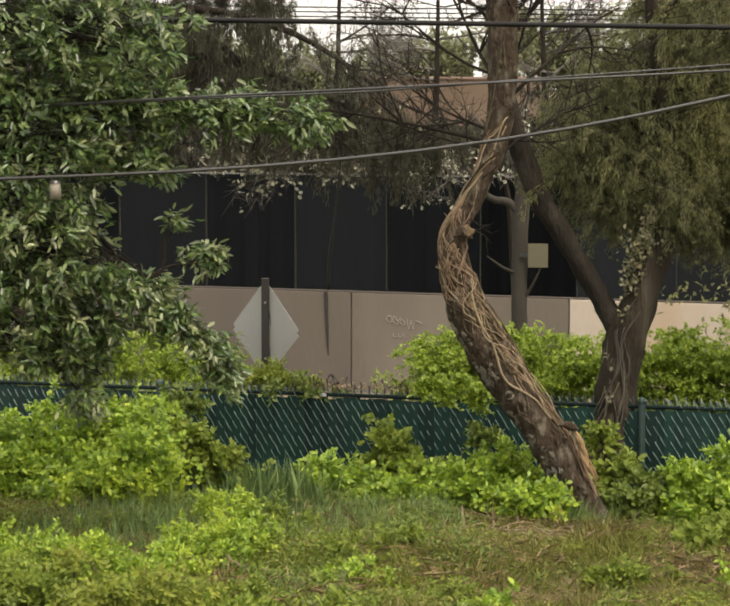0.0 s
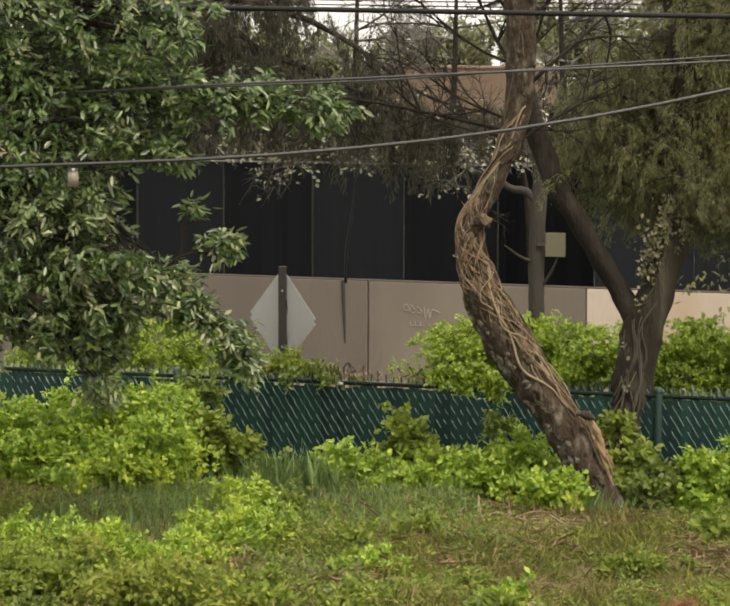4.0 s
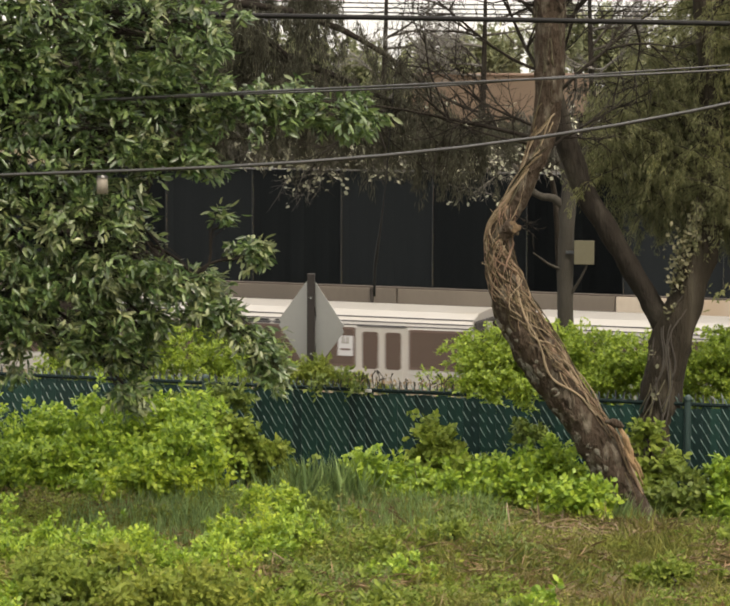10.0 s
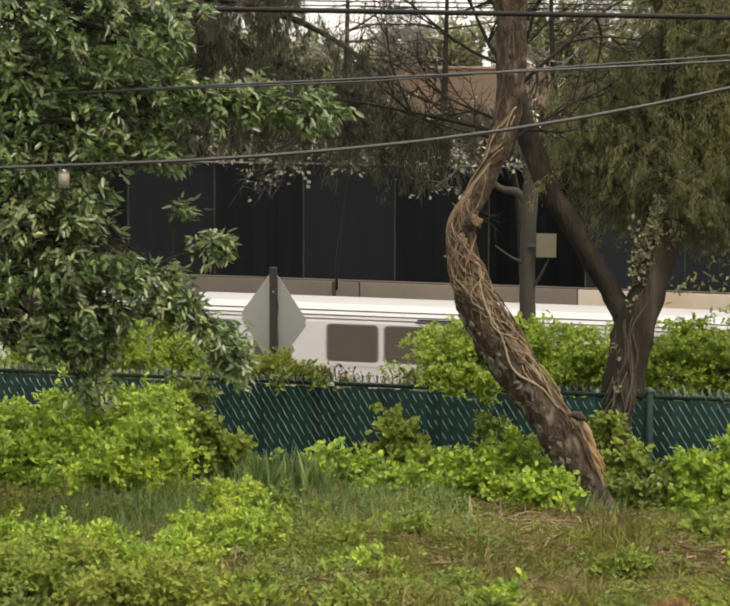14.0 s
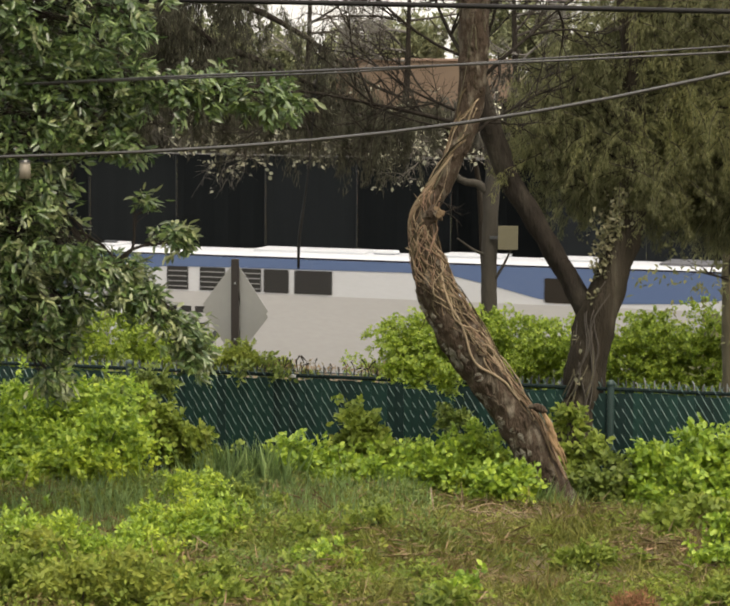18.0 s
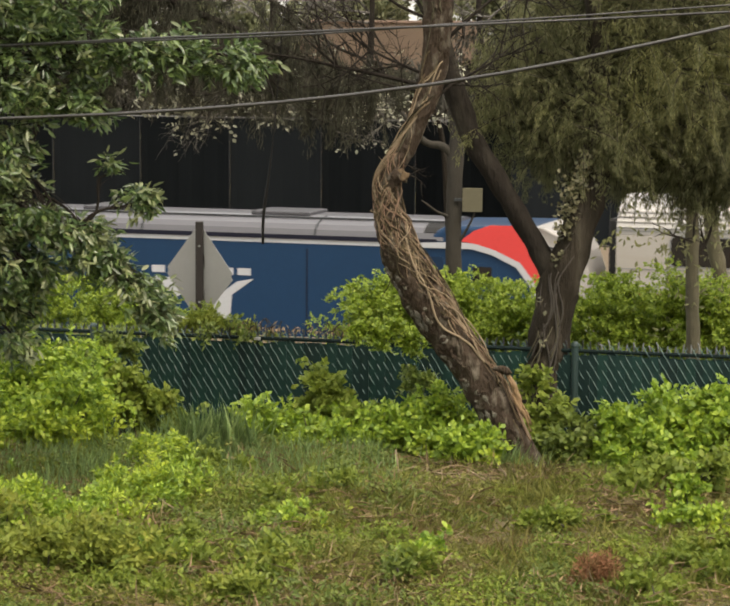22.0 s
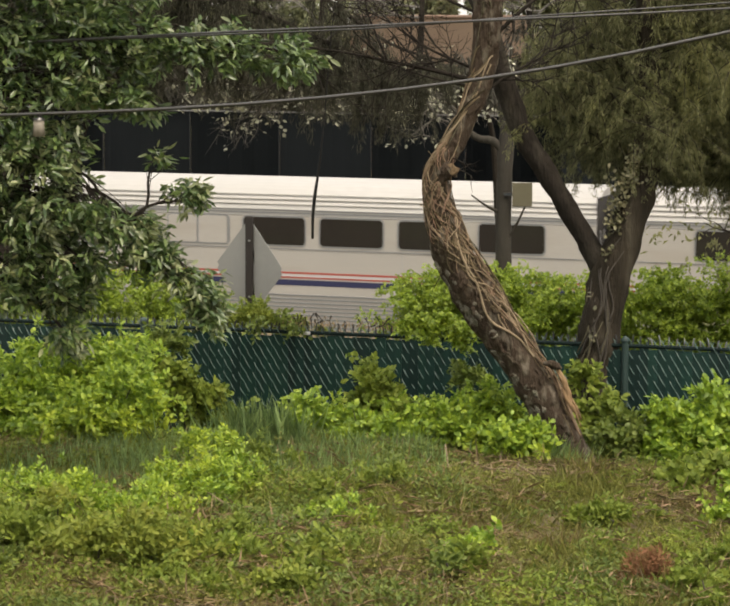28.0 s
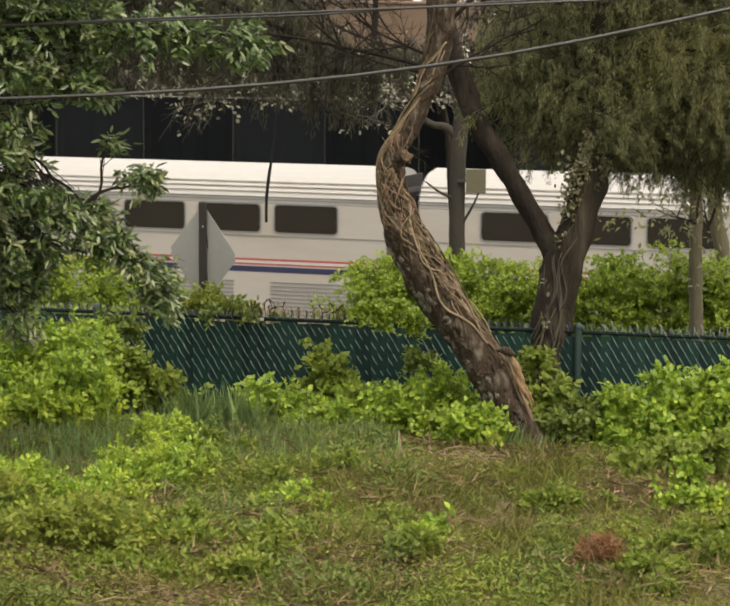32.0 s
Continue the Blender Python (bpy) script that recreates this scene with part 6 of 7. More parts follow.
def build_engine_white():
    """White and blue diesel engine with its nose to the low end of x."""
    t = thing("diesel_locomotive", "white diesel locomotive with a blue upper band and sloping nose", "locomotive", group="locomotives")
    end, y = 20.35, -HALF
    engine_body(t, [(0.95, 0.7), (0.82, 1.5), (0.88, 2.4), (1.1, 3.55), (1.4, 3.92), (1.75, 3.98), (end - 0.8, 3.98), (end - 0.25, 3.92), (end - 0.02, 3.74), (end, 0.7)], y, M["engine_white"], 0.1)
    part("roof", loft([(1.5, 3.88), (1.2, 4.0), (0.7, 4.09), (0.0, 4.14), (-0.7, 4.14), (-1.2, 4.12), (-1.42, 4.09), (-1.53, 4.05), (-1.53, 3.9)], 1.62, end - 0.3), M["engine_white"], t, "pale roof")
    part("blue_band", plate([(0.98, 3.2), (1.14, 3.62), (1.42, 3.97), (1.7, 4.03), (20.15, 4.03), (20.0, 3.93), (18.64, 3.39), (17.6, 3.27), (15.8, 3.2), (14.9, 3.2), (14.17, 3.27), (13.12, 3.52), (12.07, 3.74), (10.8, 3.79), (5.5, 3.76), (4.3, 3.74), (3.6, 3.66), (3.1, 3.5), (2.55, 3.3), (1.8, 3.0), (0.97, 2.66)], y), M["pale_blue"], t, "faded blue swoosh")
    part("band_line", new_box(1.8, 19.9, y - 0.016, y, 4.035, 4.075), M["navy"], t)
    part("lower_side", plate([(2.4, 1.22), (18.9, 1.22), (18.9, 3.0), (18.4, 3.12), (3.4, 3.12), (2.5, 2.96)], y, 0.006), M["panel_grey"], t, "pale grey lower side")
    cw = part("cab_window", plate(rounded(1.42, 2.5, 3.02, 3.75, 0.08), y - 0.013, 0.01), M["cab_glass"], t)
    part("window_post", new_box(1.52, 1.58, y - 0.03, y - 0.0235, 3.05, 3.72), M["pale_blue"], cw)
    for x0, x1, bars in ((4.33, 4.93, 4), (5.25, 5.95, 4), (6.3, 6.93, 4), (7.0, 7.68, 0), (7.83, 8.84, 0)):
        g = part("intake_grille", plate(rounded(x0, x1, 3.16, 3.75, 0.03), y - 0.0155, 0.008), M["black"], t)
        for k in range(bars):
            part("grille_bar", new_box(x0 + 0.03, x1 - 0.03, y - 0.036, y - 0.0245, 3.23 + 0.13 * k, 3.255 + 0.13 * k), M["steel"], g)
    part("side_hatch", plate(rounded(14.32, 15.2, 3.18, 3.78, 0.04), y - 0.013, 0.008), M["glass"], t)
    # doors with tall grab rails, a foot well with two slots, latches
    for x0, x1, rails in ((2.74, 3.2, ((2.54, 3.3), (2.68, 3.33), (3.26, 3.28), (3.4, 3.35))), (19.18, 19.66, ((18.96, 2.64), (19.13, 3.04), (19.71, 3.05)))):
        d = part("side_door", plate(rounded(x0, x1, 1.2, 3.1, 0.08), y - 0.0065, 0.014), M["engine_white"], t)
        for x, z in rails:
            part("grab_rail", cyl(bmesh.new(), (x, y - 0.06, 1.25), (x, y - 0.06, z), 0.026, n=6), M["panel_steel"], d)
            part("rail_end", new_box(x - 0.03, x + 0.03, y - 0.075, y, z - 0.05, z, bevel=0.008), M["dark_steel"], d)
        for z in (1.56, 1.69):
            part("step_slot", new_box(x0 + 0.02, x1 - 0.04, y - 0.026, y, z, z + 0.07), M["black"], d)
        for z in (2.16, 3.0):
            part("latch", new_box(x1 - 0.12, x1 + 0.03, y - 0.03, y, z, z + 0.1, bevel=0.006), M["dark_steel"], d)
    for k in range(6):
        part("lettering_bar", plate([(4.31 + 0.4 * k, 2.58), (4.61 + 0.4 * k, 2.58), (4.61 + 0.4 * k, 2.74), (4.31 + 0.4 * k, 2.74)], y - 0.0065, 0.004), M["black"], t)
    for blade in ([(3.82, 2.27), (4.13, 2.09), (4.6, 2.3), (5.3, 2.42), (5.0, 2.45), (4.3, 2.4)], [(4.35, 1.96), (4.75, 1.77), (5.2, 2.15), (5.6, 2.36), (5.2, 2.3), (4.7, 2.12)], [(4.93, 1.63), (5.3, 1.5), (5.7, 1.9), (6.1, 2.3), (5.75, 2.2), (5.3, 1.85)]):
        part("emblem_strip", plate(blade, y - 0.0065, 0.004), M["dark_steel"], t)
    part("end_window", plate(rounded(19.2, 19.64, 2.43, 2.99, 0.1), y - 0.022, 0.01), M["glass"], t)
    part("sill", new_box(1.1, end - 0.2, y - 0.03, y, 0.8, 1.2), M["roof_grey"], t)
    for x0, x1 in ((16.45, 16.93), (17.1, 18.82)):
        g = part("side_grille", plate(rounded(x0, x1, 1.3, 1.96, 0.02), y - 0.0065, 0.01), M["bogie"], t)
        for k in range(int((x1 - x0) / 0.42)):
            part("grille_bar", new_box(x0 + 0.3 + 0.42 * k, x0 + 0.33 + 0.42 * k, y - 0.03, y - 0.017, 1.32, 1.94), M["panel_steel"], g)
    ep = part("end_panel", new_box(end, end + 0.08, -1.42, 1.42, 0.9, 3.9, bevel=0.05), M["end_grey"], t, "dull grey rear end")
    for z in (2.35, 3.05):
        part("end_window", new_box(end + 0.082, end + 0.1, -1.2, -0.85, z, z + 0.3, bevel=0.01), M["black"], ep)
    part("gangway", new_box(end + 0.08, end + 0.5, -0.6, 0.8, 1.0, 3.4, bevel=0.04), M["black"], t)
    for x, w in ((2.0, 0.5), (3.3, 0.65), (6.4, 3.0), (11.4, 1.6), (14.0, 1.3)):
        part("roof_hatch", new_box(x, x + w, -0.75, 0.3, 4.1, 4.2, bevel=0.02), M["engine_white"], t)
    part("roof_fan_box", new_box(17.0, 19.4, -0.9, 0.5, 4.08, 4.19, bevel=0.03), M["roof_grey"], t, "dark fan housing")
    part("roof_pod", new_box(9.6, 10.2, -0.6, -0.2, 4.13, 4.24, bevel=0.04), M["engine_white"], t)
    part("air_horn", cyl(bmesh.new(), (2.0, -0.3, 4.2), (2.35, -0.3, 4.2), 0.06, n=8), M["dark_steel"], t)
    text("25", 0.95, "black", t, 13.9, 1.42, y - 0.012)
    for yy in (-0.7, 0.7):
        part("headlight", cyl(bmesh.new(), (1.1, yy, 2.1), (0.85, yy, 2.05), 0.12, n=12), M["lamp"], t)
    bogies(t, (4.2, end - 3.9), 0.5)
    return t


def build_engine_red(kind):
    """Blue diesel engine whose red-striped nose points to the high end of x."""
    old = kind == "navy"
    t = thing("diesel_locomotive", "navy and mid-blue diesel locomotive with white arc and red nose" if old else "royal blue diesel locomotive with red chevron and red nose", "locomotive", group="locomotives")
    rear, nose, Lx, y = 0.12, 20.2, 21.6, -HALF
    main = M["navy" if old else "royal"]
    engine_body(t, [(rear, 0.7), (rear, 3.6), (rear + 0.2, 3.8), (17.6, 3.85), (18.0, 4.08), (nose - 0.1, 4.12), (nose, 4.1), (nose, 0.7)], y, main, 0.12)
    # the nose narrows towards its tip
    bm = bmesh.new()
    side = [(nose + 0.003, 0.7), (nose + 0.003, 4.1), (20.5, 4.1), (21.05, 3.8), (21.32, 3.45), (21.52, 2.95), (Lx, 2.2), (Lx - 0.08, 0.7)]

    def inset(x):
        return y + 0.02 + 0.85 * max(0.0, (x - nose - 0.2) / (Lx - nose)) ** 2

    va = [bm.verts.new((x, inset(x), z)) for x, z in side]
    vb = [bm.verts.new((x, -inset(x), z)) for x, z in side]
    bm.faces.new(va)
    bm.faces.new(list(reversed(vb)))
    for i in range(len(side)):
        j = (i + 1) % len(side)
        bm.faces.new((va[i], vb[i], vb[j], va[j]))
    bmesh.ops.recalc_face_normals(bm, faces=bm.faces[:])
    bmesh.ops.bevel(bm, geom=[e for e in bm.edges if e.verts[0].co.y * e.verts[1].co.y > 0 and e.verts[0].co.x > nose + 0.1 and e.verts[1].co.x > nose + 0.1], offset=0.1, segments=3, affect="EDGES", profile=0.5)
    nb = part("nose", bm, M["nose_grey"], t, "pale grey nose")
    part("lamp_slit", plate([(20.95, 3.5), (21.03, 3.5), (21.26, 2.85), (21.19, 2.83)], inset(20.9), 0.03), M["black"], nb)
    part("lamp_slit", plate([(20.55, 3.66), (21.1, 3.56), (21.1, 3.52), (20.55, 3.6)], inset(20.75), 0.03), M["dark_steel"], nb)
    curve = [(1.56, 3.7), (1.5, 3.88), (1.34, 4.0), (1.05, 4.09), (0.6, 4.16), (-0.6, 4.16), (-1.05, 4.09), (-1.34, 4.0), (-1.5, 3.88), (-1.56, 3.7)]
    part("roof", loft(curve, 8.2 if old else rear + 0.2, 17.95), M["roof_silver"], t, "grey rounded roof")
    if old:
        part("blue_roof", loft(curve, rear + 0.2, 8.2), M["roof_blue"], t, "light blue rounded roof")
    for x, w in ((1.2, 0.7), (7.9, 1.4), (12.6, 1.6)):
        part("roof_hatch", new_box(x, x + w, -0.7, 0.7, 4.14, 4.24, bevel=0.02), M["roof_grey"], t)
    part("roof_seam", new_box(rear + 0.3, 17.9, -1.0, -0.93, 4.105, 4.15), M["dark_steel"], t)
    for x in (2.6, 5.4, 9.9, 14.6):
        part("roof_joint", loft([(-1.575, 3.7), (-1.515, 3.89), (-1.35, 4.012), (-1.06, 4.102), (-0.6, 4.172), (-0.6, 4.15), (-1.04, 4.08), (-1.3, 3.98), (-1.46, 3.86), (-1.53, 3.7)], x, x + 0.05), M["dark_steel"], t)
    for x0, x1 in ((3.9, 4.83), (17.45, 17.92)):
        part("roof_grille", loft([(-1.512, 3.9), (-1.35, 4.014), (-1.06, 4.104), (-1.04, 4.09), (-1.33, 4.0), (-1.49, 3.88)], x0, x1), M["black"], t)
    if old:
        low = [(13.2, 0.9), (12.9, 1.35), (12.33, 2.1), (11.6, 2.6), (11.0, 2.95), (10.2, 3.3), (9.3, 3.66), (8.3, 4.06)]
        upp = [(8.0, 4.18), (8.98, 3.86), (9.8, 3.6), (11.0, 3.2), (11.9, 2.72), (12.7, 2.15), (13.3, 1.5), (13.8, 0.9)]
        part("blue_side", plate([(rear, 0.9)] + low[:7] + [(9.2, 3.72), (rear, 3.72)], y), M["blue"], t, "mid-blue rear side")
        part("white_arc", plate(low + upp, y - 0.045), M["engine_white"], t)
        part("pale_line", plate([(0.3, 3.54), (9.4, 3.54), (9.4, 3.57), (0.3, 3.57)], y - 0.0125, 0.004), M["pale_blue"], t)
        text("309", 0.85, "train_white", t, 1.0, 1.6, y - 0.016)
        for k in range(6):
            x = 16.0 + 0.27 * k
            part("lettering_bar", plate([(x, 2.34), (x + 0.2, 2.34), (x + 0.2, 2.52), (x, 2.52)], y), M["engine_white"], t)
        fans = (([(15.58, 2.12), (15.85, 1.98), (16.1, 1.82)], [(16.7, 2.2), (15.7, 2.26)]), ([(16.18, 1.78), (16.4, 1.66)], [(16.95, 2.06), (17.2, 2.22), (16.85, 2.2), (16.5, 2.02)]), ([(16.48, 1.62), (16.72, 1.4), (16.96, 1.42)], [(17.15, 1.7), (17.7, 2.12), (17.35, 2.2), (17.0, 2.0)]))
        red = [(16.55, 4.14), (19.85, 4.14), (20.42, 3.8), (20.64, 3.4), (20.7, 2.9), (20.75, 1.3), (20.3, 1.3), (20.42, 2.4), (20.28, 2.73), (19.6, 3.12), (18.85, 3.43), (17.6, 3.78)]
        line = [(16.1, 4.14), (16.55, 4.14), (17.6, 3.78), (18.85, 3.43), (19.6, 3.12), (20.28, 2.73), (20.42, 2.4), (20.3, 1.3), (20.15, 1.3), (20.24, 2.35), (20.1, 2.64), (19.5, 2.98), (18.75, 3.29), (17.5, 3.64)]
    else:
        part("white_side", plate([(rear, 0.9), (3.2, 0.9), (4.3, 2.1), (2.8, 3.6), (rear, 3.6)], y), M["engine_white"], t, "white rear side")
        part("red_chevron", plate([(1.95, 3.5), (3.35, 3.5), (4.6, 2.1), (3.45, 0.9), (2.1, 0.9), (3.2, 2.1)], y - 0.002), M["red"], t)
        part("white_edge", plate([(3.35, 3.5), (3.53, 3.5), (4.78, 2.1), (3.63, 0.9), (3.45, 0.9), (4.6, 2.1)], y - 0.003), M["engine_white"], t)
        part("white_line", plate([(3.1, 3.52), (18.3, 3.52), (18.3, 3.63), (2.9, 3.63)], y - 0.001), M["engine_white"], t)
        part("side_hatch", plate(rounded(1.28, 1.83, 2.7, 3.36, 0.03), y - 0.013, 0.01), M["roof_grey"], t)
        part("side_hatch", plate(rounded(17.3, 17.97, 2.7, 3.31, 0.03), y - 0.002, 0.01), M["deep_blue"], t)
        text("308", 0.82, "train_white", t, 16.6, 1.38, y - 0.005)
        for k in range(6):
            x = 10.2 + 0.47 * k
            part("lettering_bar", plate([(x, 2.66), (x + 0.36, 2.66), (x + 0.36, 2.84), (x, 2.84)], y), M["engine_white"], t)
        fans = (([(10.1, 2.42), (10.6, 2.2), (10.9, 2.05)], [(11.9, 2.5), (10.3, 2.56)]), ([(11.05, 1.98), (11.45, 1.8)], [(12.1, 2.34), (12.4, 2.5), (12.05, 2.48), (11.6, 2.24)]), ([(11.6, 1.74), (12.0, 1.5), (12.35, 1.55)], [(12.4, 2.16), (13.0, 2.58), (12.55, 2.5), (12.15, 2.22)]))
        red = [(18.4, 3.72), (18.75, 3.98), (19.15, 4.13), (20.0, 4.14), (20.38, 3.8), (20.62, 3.35), (20.72, 2.8), (20.75, 1.3), (20.4, 1.3), (20.45, 2.3), (20.28, 2.78), (19.92, 3.24), (19.29, 3.52), (18.8, 3.66)]
        line = [(16.9, 3.63), (18.4, 3.69), (18.8, 3.66), (19.29, 3.52), (19.92, 3.24), (20.28, 2.78), (20.45, 2.3), (20.4, 1.3), (20.26, 1.3), (20.3, 2.24), (20.16, 2.68), (19.82, 3.12), (19.22, 3.4), (18.7, 3.53), (16.9, 3.53)]
    for lo_, hi_ in fans:
        part("emblem_strip", plate(lo_ + hi_, y), M["engine_white"], t)
    part("dark_line", plate([(rear, 3.63), (17.8, 3.63), (17.8, 3.74), (rear, 3.74)], y - 0.034), M["navy"], t)
    part("red_nose_stripe", plate(red, y - 0.046), M["red"], t, "red nose sweep")
    part("white_nose_line", plate(line, y - 0.048), M["engine_white"], t)
    bm = bmesh.new()
    bm.faces.new([bm.verts.new(p) for p in ((20.56, -0.95, 4.08), (21.02, -0.75, 3.83), (21.02, 0.75, 3.83), (20.56, 0.95, 4.08))])
    bmesh.ops.solidify(bm, geom=bm.faces[:], thickness=-0.04)
    part("windscreen", bm, M["screen_glass"], t)
    d = part("cab_door", plate(rounded(18.55, 19.35, 1.2, 3.2, 0.06), y - 0.0005, 0.009), main, t)
    part("cab_window", plate(rounded(18.72, 19.2, 2.6, 3.1, 0.06), y - 0.01, 0.006), M["glass"], d)
    part("grab_rail", cyl(bmesh.new(), (18.48, y - 0.05, 1.2), (18.48, y - 0.05, 2.5), 0.025, n=6), M["steel"], d)
    for x in (5.7, 8.7, 11.7, 14.4):
        part("panel_seam", new_box(x, x + 0.025, y - 0.018, y, 1.2, 3.4), M["navy"], t)
    part("sill", new_box(0.3, nose, y - 0.02, y, 0.75, 1.15), M["roof_grey"], t)
    part("gangway", new_box(rear - 0.35, rear, -0.6, 0.95, 1.0, 3.5, bevel=0.04), M["black"], t)
    for yy in (-0.8, 0.8):
        part("headlight", cyl(bmesh.new(), (Lx - 0.3, yy, 2.0), (Lx + 0.03, yy, 1.98), 0.12, n=12), M["lamp"], t)
    bogies(t, (4.4, Lx - 4.6), 0.5)
    return t


def build_metro(white, flip):
    """One metro car, 22.86 m; flip puts the cab at the other end."""
    t = thing("metro_car", "white metro car with large tinted windows and double doors" if white else "silver metro car with a brown window band and double doors", "metro car", group="metro cars")
    Lx, y = 22.86, -HALF
    prof = [(1.40, 0.45), (1.53, 1.0), (1.53, 2.62), (1.48, 2.8), (1.36, 2.95), (1.0, 3.08), (0.0, 3.14)]
    prof = prof + [(-a, b) for a, b in reversed(prof[:-1])]
    main = M["train_white" if white else "silver"]
    part("body", loft(prof, 0.45, Lx - 0.9), main, t)
    for z, yy in ((2.7, -1.51), (2.8, -1.48), (2.92, -1.385)):
        part("roof_moulding", new_box(0.45, Lx - 0.9, yy - 0.015, yy + 0.03, z, z + 0.025), M["roof_grey"], t)
    doors = (3.46, 11.43, 19.4)
    if not white:
        xs = [0.6] + [v for d in doors for v in (d - 0.78, d + 0.78)] + [Lx - 1.05]
        for x0, x1 in zip(xs[::2], xs[1::2]):
            band = part("brown_band", plate(rounded(x0, x1, 1.55, 2.64, 0.03), y), M["band"], t)
            n = max(1, int((x1 - x0) / 1.7))
            for k in range(n):
                a = x0 + (x1 - x0) * (k + 0.03) / n
                b = x0 + (x1 - x0) * (k + 0.97) / n
                part("window", plate(rounded(a, b, 1.62, 2.58, 0.05), y - 0.0125, 0.004), M["band_glass"], band)
        for d in (doors[0] + 1.06, doors[2] - 1.06):
            pl = part("emblem_panel", plate(rounded(d - 0.22, d + 0.22, 1.85, 2.4, 0.02), y - 0.018), M["train_white"], t, "white emblem panel")
            part("emblem_bar", plate([(d - 0.15, 2.0), (d + 0.15, 2.0), (d + 0.15, 2.05), (d - 0.15, 2.05)], y - 0.031, 0.004), M["band"], pl)
            for e in (-0.06, 0.06):
                part("emblem_bar", plate([(d + e - 0.03, 2.18), (d + e + 0.03, 2.18), (d + e + 0.02, 2.38), (d + e - 0.02, 2.38)], y - 0.031, 0.004), M["board"], pl)
    else:
        xs = [1.0] + [v for d in doors for v in (d - 0.95, d + 0.95)] + [Lx - 1.0]
        for x0, x1 in zip(xs[::2], xs[1::2]):
            if x1 - x0 > 4:
                x0, x1 = x0 + 0.55, x1 - 0.55
            n = max(1, int((x1 - x0) / 1.5))
            for k in range(n):
                a = x0 + (x1 - x0) * (k + 0.07) / n
                b = x0 + (x1 - x0) * (k + 0.93) / n
                fr = part("window", plate(rounded(a - 0.04, b + 0.04, 1.56, 2.58, 0.12), y, 0.008), M["roof_grey"], t)
                part("pane", plate(rounded(a, b, 1.6, 2.54, 0.09), y - 0.0085, 0.004), M["smoke"], fr)
    for d in doors:
        fr = part("door", plate(rounded(d - 0.74, d + 0.74, 0.85, 2.72, 0.12), y - 0.012, 0.012), M["train_white" if white else "silver"], t)
        for s in (-1, 1):
            leaf = part("door_leaf", plate(rounded(d + s * 0.33 - 0.3, d + s * 0.33 + 0.3, 0.95, 2.62, 0.05), y - 0.0245, 0.01), main, fr)
            w = part("pane", plate(rounded(d + s * 0.33 - 0.23, d + s * 0.33 + 0.23, 1.52, 2.54, 0.08), y - 0.035, 0.004), M["smoke"] if white else M["band_glass"], fr)
        part("door_header", new_box(d - 0.7, d + 0.7, y - 0.05, y - 0.02, 2.68, 2.73), M["roof_grey"], fr)
    for x in ((7.0, 8.3, 14.9, 16.2) if not white else (7.6, 15.4)):
        v = part("air_vent", new_box(x, x + 1.2, y - 0.012, y + 0.06, 2.66, 2.7, bevel=0.004), M["roof_grey"], t)
        part("vent_slot", new_box(x + 0.04, x + 1.16, y + 0.0, y + 0.07, 2.735, 2.775), M["black"], v)
    part("skirt_line", new_box(0.45, Lx - 0.9, y - 0.012, y, 1.42, 1.5), M["roof_white"], t)
    for x in (0.43, Lx - 0.88):
        s = -1 if x < 5 else 1
        part("end_frame", new_box(min(x, x + s * 0.12), max(x, x + s * 0.12), -1.42, 1.42, 0.8, 2.92, bevel=0.04), main if s < 0 else M["bogie"], t)
        part("end_door", new_box(min(x + s * 0.11, x + s * 0.15), max(x + s * 0.11, x + s * 0.15), -0.45, 0.45, 0.9, 2.8, bevel=0.02), M["glass"], t)
        part("coupler", cyl(bmesh.new(), (x, 0, 0.75), (x + s * 0.78, 0, 0.75), 0.12, n=10), M["bogie"], t)
        part("door_surround", new_box(min(x + s * 0.05, x + s * 0.22), max(x + s * 0.05, x + s * 0.22), -0.62, -0.47, 0.8, 2.85, bevel=0.02), M["silver"], t)
        for yy in (-0.95, 0.95):
            part("end_window", new_box(min(x + s * 0.11, x + s * 0.15), max(x + s * 0.11, x + s * 0.15), yy - 0.35, yy + 0.35, 1.6, 2.7, bevel=0.02), M["smoke"], t)
    bogies(t, (3.6, Lx - 3.6), 0.4)
    return t


